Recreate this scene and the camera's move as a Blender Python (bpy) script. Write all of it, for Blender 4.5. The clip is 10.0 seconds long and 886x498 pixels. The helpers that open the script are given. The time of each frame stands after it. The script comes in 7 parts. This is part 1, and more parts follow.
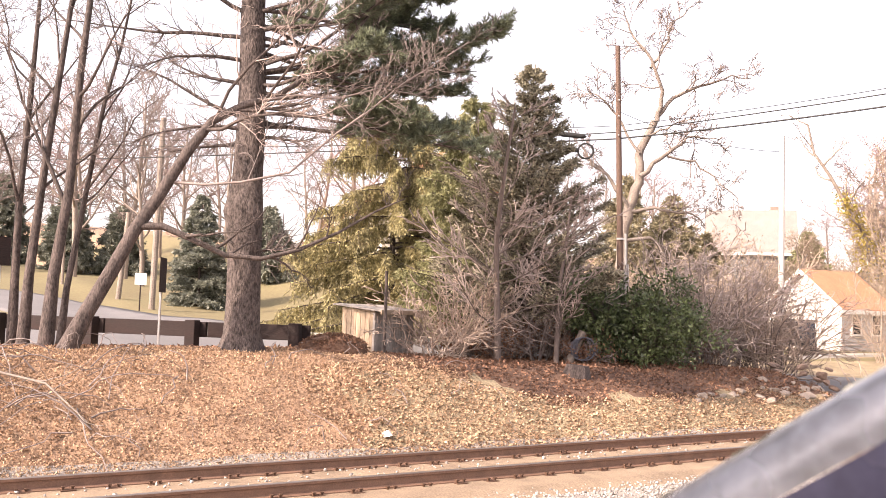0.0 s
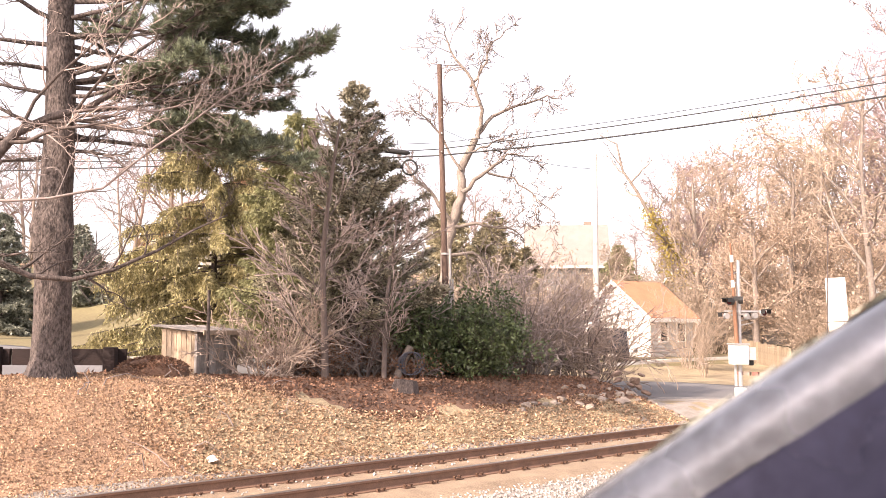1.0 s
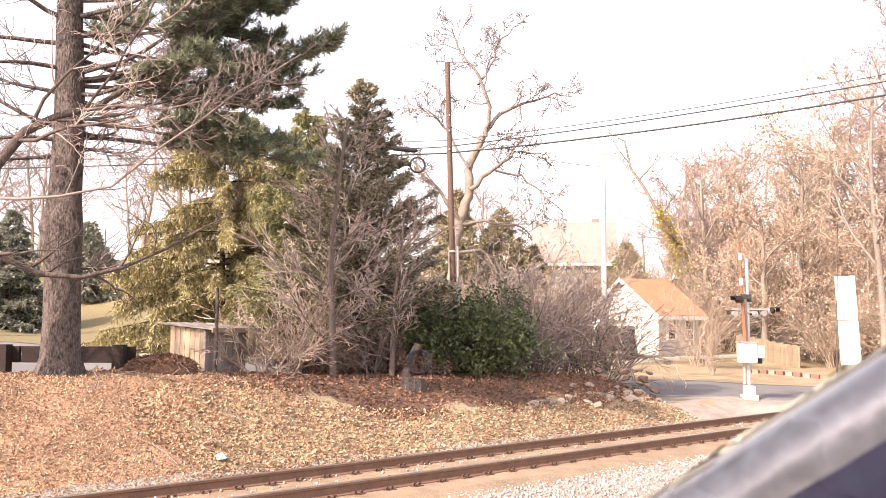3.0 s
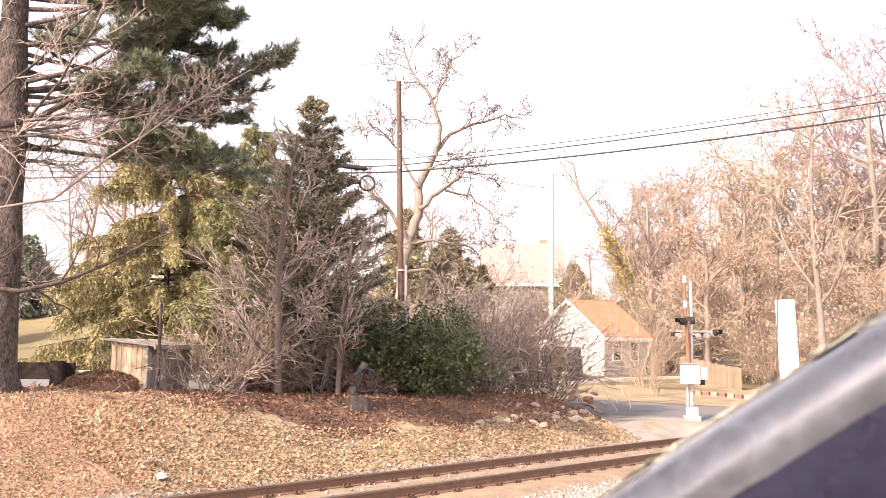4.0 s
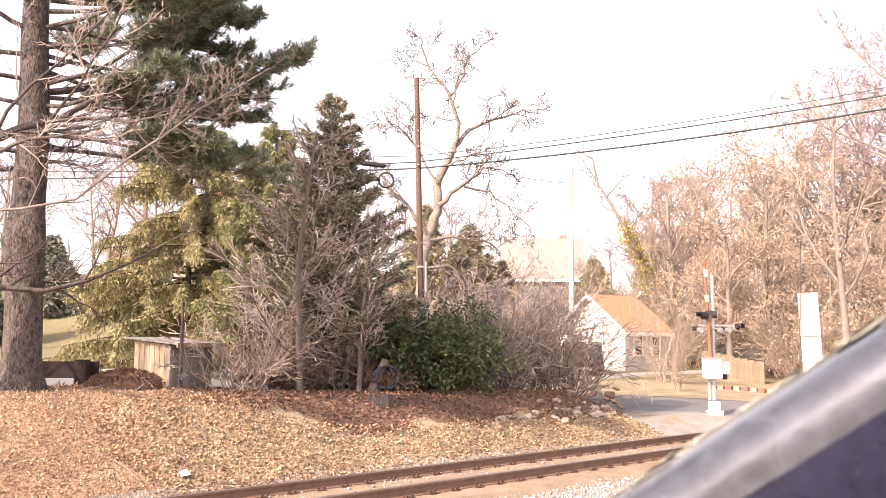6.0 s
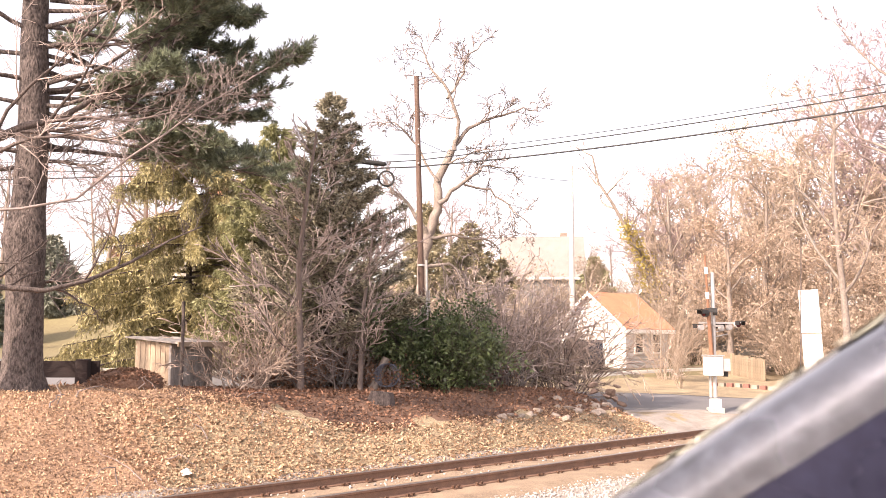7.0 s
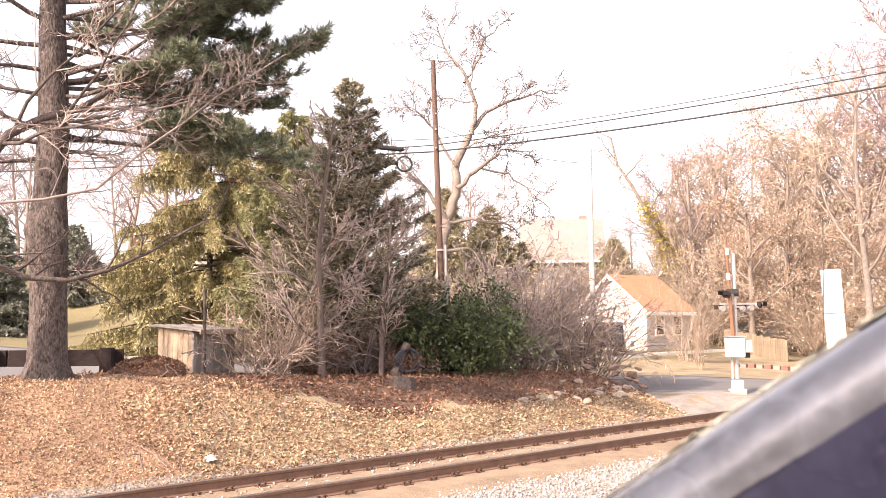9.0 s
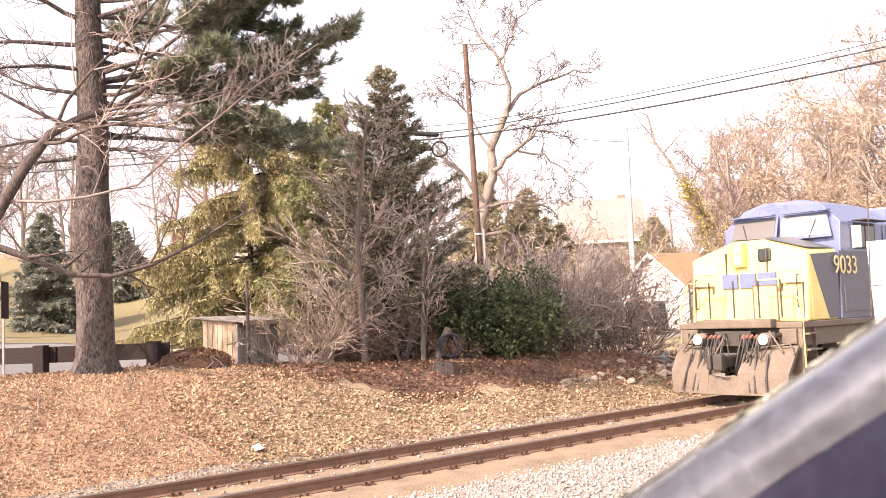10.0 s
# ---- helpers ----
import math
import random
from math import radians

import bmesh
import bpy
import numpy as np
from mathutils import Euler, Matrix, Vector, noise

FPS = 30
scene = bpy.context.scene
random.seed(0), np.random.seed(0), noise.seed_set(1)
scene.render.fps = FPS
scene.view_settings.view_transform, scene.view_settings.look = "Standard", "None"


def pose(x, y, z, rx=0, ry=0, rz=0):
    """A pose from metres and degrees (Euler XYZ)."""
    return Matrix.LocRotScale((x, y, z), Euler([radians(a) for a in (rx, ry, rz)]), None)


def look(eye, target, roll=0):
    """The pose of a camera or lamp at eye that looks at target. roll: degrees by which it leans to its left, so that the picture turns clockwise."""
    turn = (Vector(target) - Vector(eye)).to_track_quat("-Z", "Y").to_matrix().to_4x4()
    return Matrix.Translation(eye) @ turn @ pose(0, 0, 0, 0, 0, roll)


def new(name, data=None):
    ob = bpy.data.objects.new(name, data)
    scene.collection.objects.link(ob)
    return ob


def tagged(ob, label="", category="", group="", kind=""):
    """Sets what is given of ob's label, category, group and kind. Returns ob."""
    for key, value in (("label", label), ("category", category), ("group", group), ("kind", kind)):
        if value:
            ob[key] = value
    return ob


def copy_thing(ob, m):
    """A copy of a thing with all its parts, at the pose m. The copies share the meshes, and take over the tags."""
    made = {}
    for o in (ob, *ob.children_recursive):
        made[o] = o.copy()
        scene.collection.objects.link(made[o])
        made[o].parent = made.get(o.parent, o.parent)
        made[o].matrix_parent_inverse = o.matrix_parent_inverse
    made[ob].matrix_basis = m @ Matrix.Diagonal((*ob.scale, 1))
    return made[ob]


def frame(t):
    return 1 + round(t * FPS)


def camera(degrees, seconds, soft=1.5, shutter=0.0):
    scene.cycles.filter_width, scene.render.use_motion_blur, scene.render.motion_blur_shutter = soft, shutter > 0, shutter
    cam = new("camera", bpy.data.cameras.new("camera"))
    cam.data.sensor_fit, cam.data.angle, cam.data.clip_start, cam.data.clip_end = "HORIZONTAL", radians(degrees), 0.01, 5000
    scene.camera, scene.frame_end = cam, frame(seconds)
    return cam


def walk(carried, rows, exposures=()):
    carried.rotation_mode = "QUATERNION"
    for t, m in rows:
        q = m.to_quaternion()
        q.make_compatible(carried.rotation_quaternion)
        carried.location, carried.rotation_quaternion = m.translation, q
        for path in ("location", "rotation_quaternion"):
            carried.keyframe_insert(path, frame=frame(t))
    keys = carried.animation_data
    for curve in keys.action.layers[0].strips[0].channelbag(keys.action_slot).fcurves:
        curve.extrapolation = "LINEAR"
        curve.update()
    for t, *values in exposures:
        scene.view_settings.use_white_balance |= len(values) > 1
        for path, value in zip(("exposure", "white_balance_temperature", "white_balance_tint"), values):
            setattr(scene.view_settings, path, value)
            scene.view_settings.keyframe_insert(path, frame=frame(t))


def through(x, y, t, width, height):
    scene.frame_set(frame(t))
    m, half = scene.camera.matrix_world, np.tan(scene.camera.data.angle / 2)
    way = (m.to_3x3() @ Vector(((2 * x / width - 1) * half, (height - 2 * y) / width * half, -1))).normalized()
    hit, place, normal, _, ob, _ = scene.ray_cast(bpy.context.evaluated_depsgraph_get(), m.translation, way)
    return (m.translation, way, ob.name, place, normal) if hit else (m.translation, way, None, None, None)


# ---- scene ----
cam = camera(50.83, 10.0, soft=0.75)
cam.data.dof.use_dof = True
cam.data.dof.focus_distance = 26.0
cam.data.dof.aperture_fstop = 9.0
ROWS = [
    (0.0, 0.060, -0.079, 2.153, 1.21, 3.87, 1.86),
    (0.5, 0.036, 0.033, 2.126, -5.81, 4.68, 1.67),
    (1.0, 0.010, -0.009, 2.140, -9.57, 5.09, 0.23),
    (1.5, 0.009, 0.047, 2.179, -14.63, 4.13, 0.68),
    (2.0, -0.016, 0.012, 2.187, -14.54, 2.94, 0.73),
    (2.2, -0.007, 0.022, 2.184, -11.31, 3.20, -0.27),
    (3.3, -0.003, -0.009, 2.157, -9.09, 5.31, 0.28),
    (3.5, 0.004, 0.002, 2.155, -10.21, 5.58, 0.58),
    (4.0, 0.004, -0.000, 2.153, -12.26, 6.12, 0.84),
    (4.5, 0.013, 0.015, 2.150, -12.09, 6.12, 0.84),
    (5.0, 0.008, 0.007, 2.152, -11.29, 5.97, 0.64),
    (5.5, 0.005, 0.000, 2.152, -11.06, 5.91, 0.48),
    (7.0, 0.003, -0.001, 2.153, -11.03, 5.77, 0.21),
    (7.5, 0.008, 0.006, 2.152, -10.84, 5.68, 0.07),
    (8.0, 0.005, 0.002, 2.152, -10.69, 5.50, -0.15),
    (8.5, 0.006, 0.002, 2.152, -10.53, 5.30, -0.20),
    (9.0, 0.004, -0.002, 2.153, -9.85, 4.83, -0.48),
    (9.5, 0.006, 0.002, 2.152, -8.47, 3.97, -1.32),
    (10.0, 0.006, 0.004, 2.153, -7.46, 3.94, -2.18),
]
walk(cam, [(t, pose(x, y, z, 90 + pitch, 0, yaw) @ pose(0, 0, 0, 0, 0, roll)) for t, x, y, z, yaw, pitch, roll in ROWS],
     exposures=((0.0, 0.77, 7150, 23), (10.0, 0.77, 7150, 23)))

# world, sun
SUN_AZ, SUN_EL = 236.0, 36.0     # compass bearing from +y towards +x
world = bpy.data.worlds.new("world")
scene.world = world
world.use_nodes = True
wn = world.node_tree.nodes
sky = wn.new("ShaderNodeTexSky")
sky.sky_type = "NISHITA"
sky.sun_disc = False
sky.sun_elevation = radians(SUN_EL)
sky.sun_rotation = radians(SUN_AZ)
sky.dust_density = 3.0
sky.air_density = 1.0
haze = wn.new("ShaderNodeHueSaturation")      # thin white haze over the whole sky
haze.inputs["Saturation"].default_value = 0.4
haze.inputs["Value"].default_value = 1.7
wn["Background"].inputs["Strength"].default_value = 0.15
world.node_tree.links.new(sky.outputs[0], haze.inputs["Color"])
world.node_tree.links.new(haze.outputs[0], wn["Background"].inputs[0])
sun = new("sun", bpy.data.lights.new("sun", "SUN"))
sun.data.energy = 4.6
sun.data.angle = radians(0.53)
sun.data.color = (1.0, 0.9, 0.76)
sdir = Vector((math.sin(radians(SUN_AZ)) * math.cos(radians(SUN_EL)), math.cos(radians(SUN_AZ)) * math.cos(radians(SUN_EL)), math.sin(radians(SUN_EL))))
sun.matrix_world = look((0, 0, 60), Vector((0, 0, 60)) - sdir)


# ---- materials ----
def mat(name, col, col2=None, rough=0.8, metal=0.0, scale=4.0, fine=40.0, bump=0.3, spread=0.5, rnd=0.0, island=0.0, stretch=(1, 1, 1), third=None, dist=0.02, sheen=0.0, gloss_var=0.1):
    """Two-scale noise between two colours, with relief and varied gloss; rnd: brightness spread per object, island: per loose piece."""
    m = bpy.data.materials.new(name)
    m.use_nodes = True
    nt = m.node_tree
    n, lk = nt.nodes, nt.links
    b = n["Principled BSDF"]
    b.inputs["Metallic"].default_value = metal
    tc = n.new("ShaderNodeTexCoord")
    mp = n.new("ShaderNodeMapping")
    mp.inputs["Scale"].default_value = stretch
    lk.new(tc.outputs["Object"], mp.inputs[0])
    big = n.new("ShaderNodeTexNoise")
    big.inputs["Scale"].default_value = scale
    big.inputs["Detail"].default_value = 5
    small = n.new("ShaderNodeTexNoise")
    small.inputs["Scale"].default_value = fine
    small.inputs["Detail"].default_value = 4
    for q in (big, small):
        lk.new(mp.outputs[0], q.inputs["Vector"])
    add = n.new("ShaderNodeMath")
    add.operation = "MULTIPLY_ADD"
    add.inputs[1].default_value = 0.55
    lk.new(small.outputs[0], add.inputs[0])
    mul = n.new("ShaderNodeMath")
    mul.operation = "MULTIPLY"
    mul.inputs[1].default_value = 0.45
    lk.new(big.outputs[0], mul.inputs[0])
    lk.new(mul.outputs[0], add.inputs[2])
    ramp = n.new("ShaderNodeValToRGB")
    c2 = col2 or tuple(x * 0.6 for x in col)
    e = ramp.color_ramp.elements
    e[0].position, e[1].position = 0.5 - 0.35 * spread, 0.5 + 0.35 * spread
    e[0].color, e[1].color = (*c2, 1), (*col, 1)
    if third:
        q = ramp.color_ramp.elements.new(0.5 + 0.5 * spread)
        q.color = (*third, 1)
    lk.new(add.outputs[0], ramp.inputs[0])
    out = ramp.outputs[0]
    if rnd or island:
        hs = n.new("ShaderNodeHueSaturation")
        mr = n.new("ShaderNodeMapRange")
        amount = rnd or island
        mr.inputs["To Min"].default_value, mr.inputs["To Max"].default_value = 1 - amount, 1 + amount
        if rnd:
            src = n.new("ShaderNodeObjectInfo").outputs["Random"]
        else:
            src = n.new("ShaderNodeNewGeometry").outputs["Random Per Island"]
        lk.new(src, mr.inputs[0])
        lk.new(mr.outputs[0], hs.inputs["Value"])
        lk.new(out, hs.inputs["Color"])
        out = hs.outputs[0]
    lk.new(out, b.inputs["Base Color"])
    rr = n.new("ShaderNodeMapRange")
    rr.inputs["To Min"].default_value, rr.inputs["To Max"].default_value = max(0.02, rough - gloss_var), min(1, rough + gloss_var)
    lk.new(big.outputs[0], rr.inputs[0])
    lk.new(rr.outputs[0], b.inputs["Roughness"])
    if bump:
        bp = n.new("ShaderNodeBump")
        bp.inputs["Strength"].default_value = bump
        bp.inputs["Distance"].default_value = dist
        lk.new(add.outputs[0], bp.inputs["Height"])
        lk.new(bp.outputs[0], b.inputs["Normal"])
    return m


def glass(name, col=(0.03, 0.035, 0.04), rough=0.05):
    m = bpy.data.materials.new(name)
    m.use_nodes = True
    b = m.node_tree.nodes["Principled BSDF"]
    b.inputs["Base Color"].default_value = (*col, 1)
    b.inputs["Roughness"].default_value = rough
    b.inputs["Specular IOR Level"].default_value = 0.8
    return m


def leafy(name, col, col2, rough=0.6, amount=0.35, through=0.25):
    """Leaf or needle: varied by piece, with a little light coming through."""
    m = mat(name, col, col2, rough, scale=0.7, fine=9, bump=0, island=amount)
    nt = m.node_tree
    b = nt.nodes["Principled BSDF"]
    tr = nt.nodes.new("ShaderNodeBsdfTranslucent")
    mx = nt.nodes.new("ShaderNodeMixShader")
    mx.inputs[0].default_value = through
    src = b.inputs["Base Color"].links[0].from_socket
    nt.links.new(src, tr.inputs[0])
    nt.links.new(b.outputs[0], mx.inputs[1])
    nt.links.new(tr.outputs[0], mx.inputs[2])
    nt.links.new(mx.outputs[0], nt.nodes["Material Output"].inputs[0])
    return m


M_LEAFBED = mat("leaf_bed", (0.46, 0.3, 0.19), (0.17, 0.098, 0.064), 0.95, scale=1.6, fine=26, bump=0.9, dist=0.05)
M_SOILSHADE = mat("dark_shaded_soil", (0.2, 0.115, 0.075), (0.09, 0.05, 0.035), 0.95, scale=1.2, fine=25, bump=0.9, dist=0.05)
M_STRAW = mat("dry_grass", (0.4, 0.32, 0.2), (0.17, 0.125, 0.08), 0.95, scale=0.9, fine=22, bump=0.9, dist=0.05, spread=0.4)
M_LAWN = mat("winter_lawn", (0.21, 0.18, 0.088), (0.15, 0.115, 0.06), 0.95, scale=0.25, fine=6, bump=0.5, dist=0.04)
M_GRAVELBED = mat("gravel_bed", (0.4, 0.36, 0.32), (0.19, 0.155, 0.13), 0.9, scale=3, fine=30, bump=1.0, dist=0.04)
M_ASPHALT = mat("asphalt", (0.2, 0.19, 0.19), (0.12, 0.115, 0.115), 0.85, scale=0.5, fine=60, bump=0.3, dist=0.01)
M_CONCRETE = mat("concrete", (0.52, 0.49, 0.44), (0.38, 0.35, 0.31), 0.85, scale=1.2, fine=40, bump=0.25, dist=0.01)
M_RAILSIDE = mat("rusty_rail", (0.27, 0.155, 0.105), (0.14, 0.08, 0.055), 0.75, metal=0.1, scale=6, fine=60, bump=0.3, dist=0.004)
M_RAILTOP = mat("worn_rail_head", (0.42, 0.36, 0.32), (0.3, 0.24, 0.2), 0.38, metal=0.85, scale=3, fine=50, bump=0.05, stretch=(0.2, 1, 1))
M_TIE = mat("tie_wood", (0.17, 0.12, 0.085), (0.07, 0.05, 0.04), 0.95, scale=3, fine=50, bump=0.8, stretch=(1, 8, 1), rnd=0.25)
M_PLATE = mat("rusty_plate", (0.16, 0.085, 0.05), (0.07, 0.04, 0.03), 0.8, metal=0.3, scale=12, fine=70)
M_STONE = mat("ballast_stone", (0.5, 0.46, 0.425), (0.25, 0.21, 0.185), 0.85, scale=8, fine=60, island=0.4, bump=0.2)
M_ROCK = mat("field_rock", (0.4, 0.33, 0.27), (0.2, 0.155, 0.125), 0.9, scale=3, fine=35, bump=0.7, rnd=0.25)
M_PINEBARK = mat("pine_bark", (0.17, 0.135, 0.122), (0.036, 0.027, 0.024), 0.95, scale=9, fine=24, bump=1.0, dist=0.1, stretch=(1.3, 1.3, 0.6), spread=0.32)
M_BARK = mat("grey_bark", (0.14, 0.108, 0.096), (0.035, 0.026, 0.023), 0.92, scale=5, fine=22, bump=0.9, dist=0.05, stretch=(1.6, 1.6, 0.6), spread=0.35)
M_PALEBARK = mat("pale_bark", (0.34, 0.28, 0.235), (0.17, 0.135, 0.112), 0.9, scale=2, fine=20, bump=0.5)
M_TWIG = mat("twig", (0.31, 0.255, 0.235), (0.17, 0.135, 0.122), 0.85, scale=3, fine=20, bump=0, island=0.25)
M_TWIGTAN = mat("tan_twig", (0.52, 0.41, 0.32), (0.28, 0.21, 0.16), 0.85, scale=2, fine=20, bump=0, island=0.3)
M_TWIGPALE = mat("pale_twig", (0.56, 0.455, 0.41), (0.33, 0.26, 0.23), 0.85, scale=3, fine=20, bump=0, island=0.3)
M_TWIGPINK = mat("budding_twig", (0.37, 0.275, 0.265), (0.22, 0.16, 0.155), 0.85, scale=2, fine=20, bump=0, island=0.3)
M_NEEDLE_PINE = leafy("pine_needles", (0.3, 0.33, 0.2), (0.12, 0.145, 0.115), 0.5, 0.55)
M_NEEDLE_SPR = leafy("spruce_needles", (0.5, 0.435, 0.21), (0.21, 0.18, 0.09), 0.6, 0.5)
M_NEEDLE_FIR = leafy("fir_needles", (0.4, 0.39, 0.19), (0.18, 0.18, 0.095), 0.6, 0.4)
M_TWIGMID = mat("brown_twig", (0.55, 0.43, 0.35), (0.29, 0.215, 0.175), 0.85, scale=3, fine=20, bump=0, island=0.3)
M_LARCH = leafy("olive_conifer_sprays", (0.44, 0.4, 0.29), (0.15, 0.135, 0.096), 0.8, 0.75, 0.12)
M_NEEDLE_OLIVE = leafy("olive_cedar_needles", (0.42, 0.37, 0.24), (0.29, 0.25, 0.16), 0.7, 0.3)
M_NEEDLE_BLUE = leafy("blue_spruce_needles", (0.3, 0.31, 0.25), (0.19, 0.2, 0.16), 0.6, 0.3)
M_BOX = leafy("evergreen_leaves", (0.16, 0.2, 0.085), (0.065, 0.09, 0.04), 0.4, 0.6)
M_DEADLEAF = leafy("dead_leaves", (0.52, 0.395, 0.3), (0.35, 0.255, 0.185), 0.75, 0.45, 0.2)
M_TANLEAF = leafy("tan_leaves", (0.5, 0.4, 0.31), (0.36, 0.28, 0.21), 0.8, 0.35, 0.3)
M_YELLEAF = leafy("yellow_leaves", (0.5, 0.4, 0.12), (0.34, 0.26, 0.08), 0.7, 0.3, 0.3)


# ---- mesh helpers ----
HEAD = radians(55.73)
DV = Vector((math.sin(HEAD), math.cos(HEAD), 0))
FV = Vector((-math.cos(HEAD), math.sin(HEAD), 0))
TURN = 90 - 55.73          # turn that lays local x along the track


def K(k, l, z=0.0):
    """A place from metres along the track, metres across it away from the camera, and height over the rail heads."""
    return DV * k + FV * l + Vector((0, 0, z))


def link(name, me, material, parent=None, label=""):
    for m in (material if isinstance(material, (list, tuple)) else [material]):
        me.materials.append(m)
    ob = new(name, me)
    if parent:
        ob.parent = parent
    if label:
        ob["label"] = label
    return ob


def part(name, bm, material, parent=None, label="", smooth=False):
    me = bpy.data.meshes.new(name)
    bm.to_mesh(me)
    bm.free()
    if smooth:
        me.shade_smooth()
    return link(name, me, material, parent, label)


def thing(name, m, label, category, group="", kind=""):
    e = new(name)
    e.matrix_basis = m
    return tagged(e, label, category, group, kind)


def box(bm, x0, x1, y0, y1, z0, z1, bevel=0.0, m=None):
    vs = [bm.verts.new((x, y, z)) for x in (x0, x1) for y in (y0, y1) for z in (z0, z1)]
    fs = [bm.faces.new([vs[i] for i in q]) for q in ((0, 1, 3, 2), (4, 6, 7, 5), (0, 4, 5, 1), (2, 3, 7, 6), (0, 2, 6, 4), (1, 5, 7, 3))]
    if bevel:
        es = list({e for f in fs for e in f.edges})
        r = bmesh.ops.bevel(bm, geom=es, offset=bevel, segments=2, affect="EDGES", profile=0.5)
        vs = list({v for f in r["faces"] for v in f.verts} | {v for v in vs if v.is_valid})
    if m is not None:
        bmesh.ops.transform(bm, matrix=m, verts=vs)
    return vs


def boxes(*specs, bevel=0.0):
    bm = bmesh.new()
    for q in specs:
        box(bm, *q, bevel=bevel)
    return bm


def rod(bm, a, b, r0, r1=None, n=8):
    a, b = Vector(a), Vector(b)
    r1 = r0 if r1 is None else r1
    q = (b - a).to_track_quat("Z", "Y")
    ring = lambda c, r: [bm.verts.new(c + q @ Vector((r * math.cos(6.28319 * i / n), r * math.sin(6.28319 * i / n), 0))) for i in range(n)]
    A, B = ring(a, r0), ring(b, r1)
    for i in range(n):
        bm.faces.new((A[i], A[(i + 1) % n], B[(i + 1) % n], B[i]))
    bm.faces.new(A[::-1]), bm.faces.new(B)
    return A + B


def rods(*specs, n=8):
    bm = bmesh.new()
    for q in specs:
        rod(bm, *q, n=n)
    return bm


def prism(bm, profile, x0, x1):
    """A profile in (y, z) drawn along x."""
    A = [bm.verts.new((x0, y, z)) for y, z in profile]
    B = [bm.verts.new((x1, y, z)) for y, z in profile]
    n = len(profile)
    for i in range(n):
        bm.faces.new((A[i], A[(i + 1) % n], B[(i + 1) % n], B[i]))
    bm.faces.new(A[::-1]), bm.faces.new(B)
    bmesh.ops.recalc_face_normals(bm, faces=bm.faces[:])


def tubes_mesh(name, tubes, sides=4):
    """One mesh of tapering tubes; each is (points, radii[, sides])."""
    V, Fs, base = [], [], 0
    for tb in tubes:
        P = np.asarray(tb[0], float)
        r = np.asarray(tb[1], float)
        n = tb[2] if len(tb) > 2 else sides
        T = np.gradient(P, axis=0)
        T /= np.linalg.norm(T, axis=1)[:, None] + 1e-9
        ref = np.array([0.0, 0, 1]) if abs(T[0][2]) < 0.8 else np.array([1.0, 0, 0])
        U = np.cross(T, ref)
        U /= np.linalg.norm(U, axis=1)[:, None] + 1e-9
        W = np.cross(T, U)
        a = np.arange(n) * (2 * math.pi / n)
        ring = P[:, None, :] + r[:, None, None] * (np.cos(a)[None, :, None] * U[:, None, :] + np.sin(a)[None, :, None] * W[:, None, :])
        V.append(ring.reshape(-1, 3))
        m = len(P)
        i = np.arange(m - 1)[:, None] * n + np.arange(n)[None, :]
        j = np.arange(m - 1)[:, None] * n + (np.arange(n)[None, :] + 1) % n
        Fs.append(np.stack([i, j, j + n, i + n], -1).reshape(-1, 4) + base)
        base += m * n
    return quads_mesh(name, np.concatenate(V), np.concatenate(Fs), True)


def quads_mesh(name, V, F, smooth=False):
    me = bpy.data.meshes.new(name)
    n, w = F.shape
    me.vertices.add(len(V))
    me.vertices.foreach_set("co", np.ascontiguousarray(V, np.float32).ravel())
    me.loops.add(n * w)
    me.loops.foreach_set("vertex_index", np.ascontiguousarray(F, np.int32).ravel())
    me.polygons.add(n)
    me.polygons.foreach_set("loop_start", np.arange(0, n * w, w, dtype=np.int32))
    me.update(calc_edges=True)
    if smooth:
        me.shade_smooth()
    return me


def blades_mesh(name, P, D, L, Wd, rng, bend=0.25):
    """Leaf-like blades, one bent kite at each place P along direction D."""
    n = len(P)
    D = D / (np.linalg.norm(D, axis=1)[:, None] + 1e-9)
    R = rng.normal(size=(n, 3))
    S = np.cross(D, R)
    S /= np.linalg.norm(S, axis=1)[:, None] + 1e-9
    N = np.cross(S, D)
    L = np.broadcast_to(np.asarray(L, float), (n,))[:, None]
    Wd = np.broadcast_to(np.asarray(Wd, float), (n,))[:, None]
    V = np.stack([P, P + D * L * 0.5 + S * Wd * 0.5 + N * L * bend * 0.3, P + D * L - N * L * bend * 0.2, P + D * L * 0.5 - S * Wd * 0.5 + N * L * bend * 0.3], 1).reshape(-1, 3)
    return quads_mesh(name, V, np.arange(4 * n).reshape(-1, 4))


def smooth01(x, a, b):
    t = np.clip((np.asarray(x, float) - a) / (b - a), 0, 1)
    return t * t * (3 - 2 * t)


def bumpy(k, l, s, seed=0):
    """Cheap smooth unevenness from summed waves."""
    o = 0
    for i, (a, b, c) in enumerate(((1.0, 0.3, 0.2), (-0.4, 1.1, 1.7), (0.8, -0.9, 3.1), (1.9, 1.3, 0.7), (-1.6, 2.2, 2.3), (2.7, -1.9, 5.0))):
        o = o + np.sin((a * k + b * l) * s + c + seed) / (1 + 0.5 * i)
    return o / 3


# ---- ground ----
BANK_END = 23.0


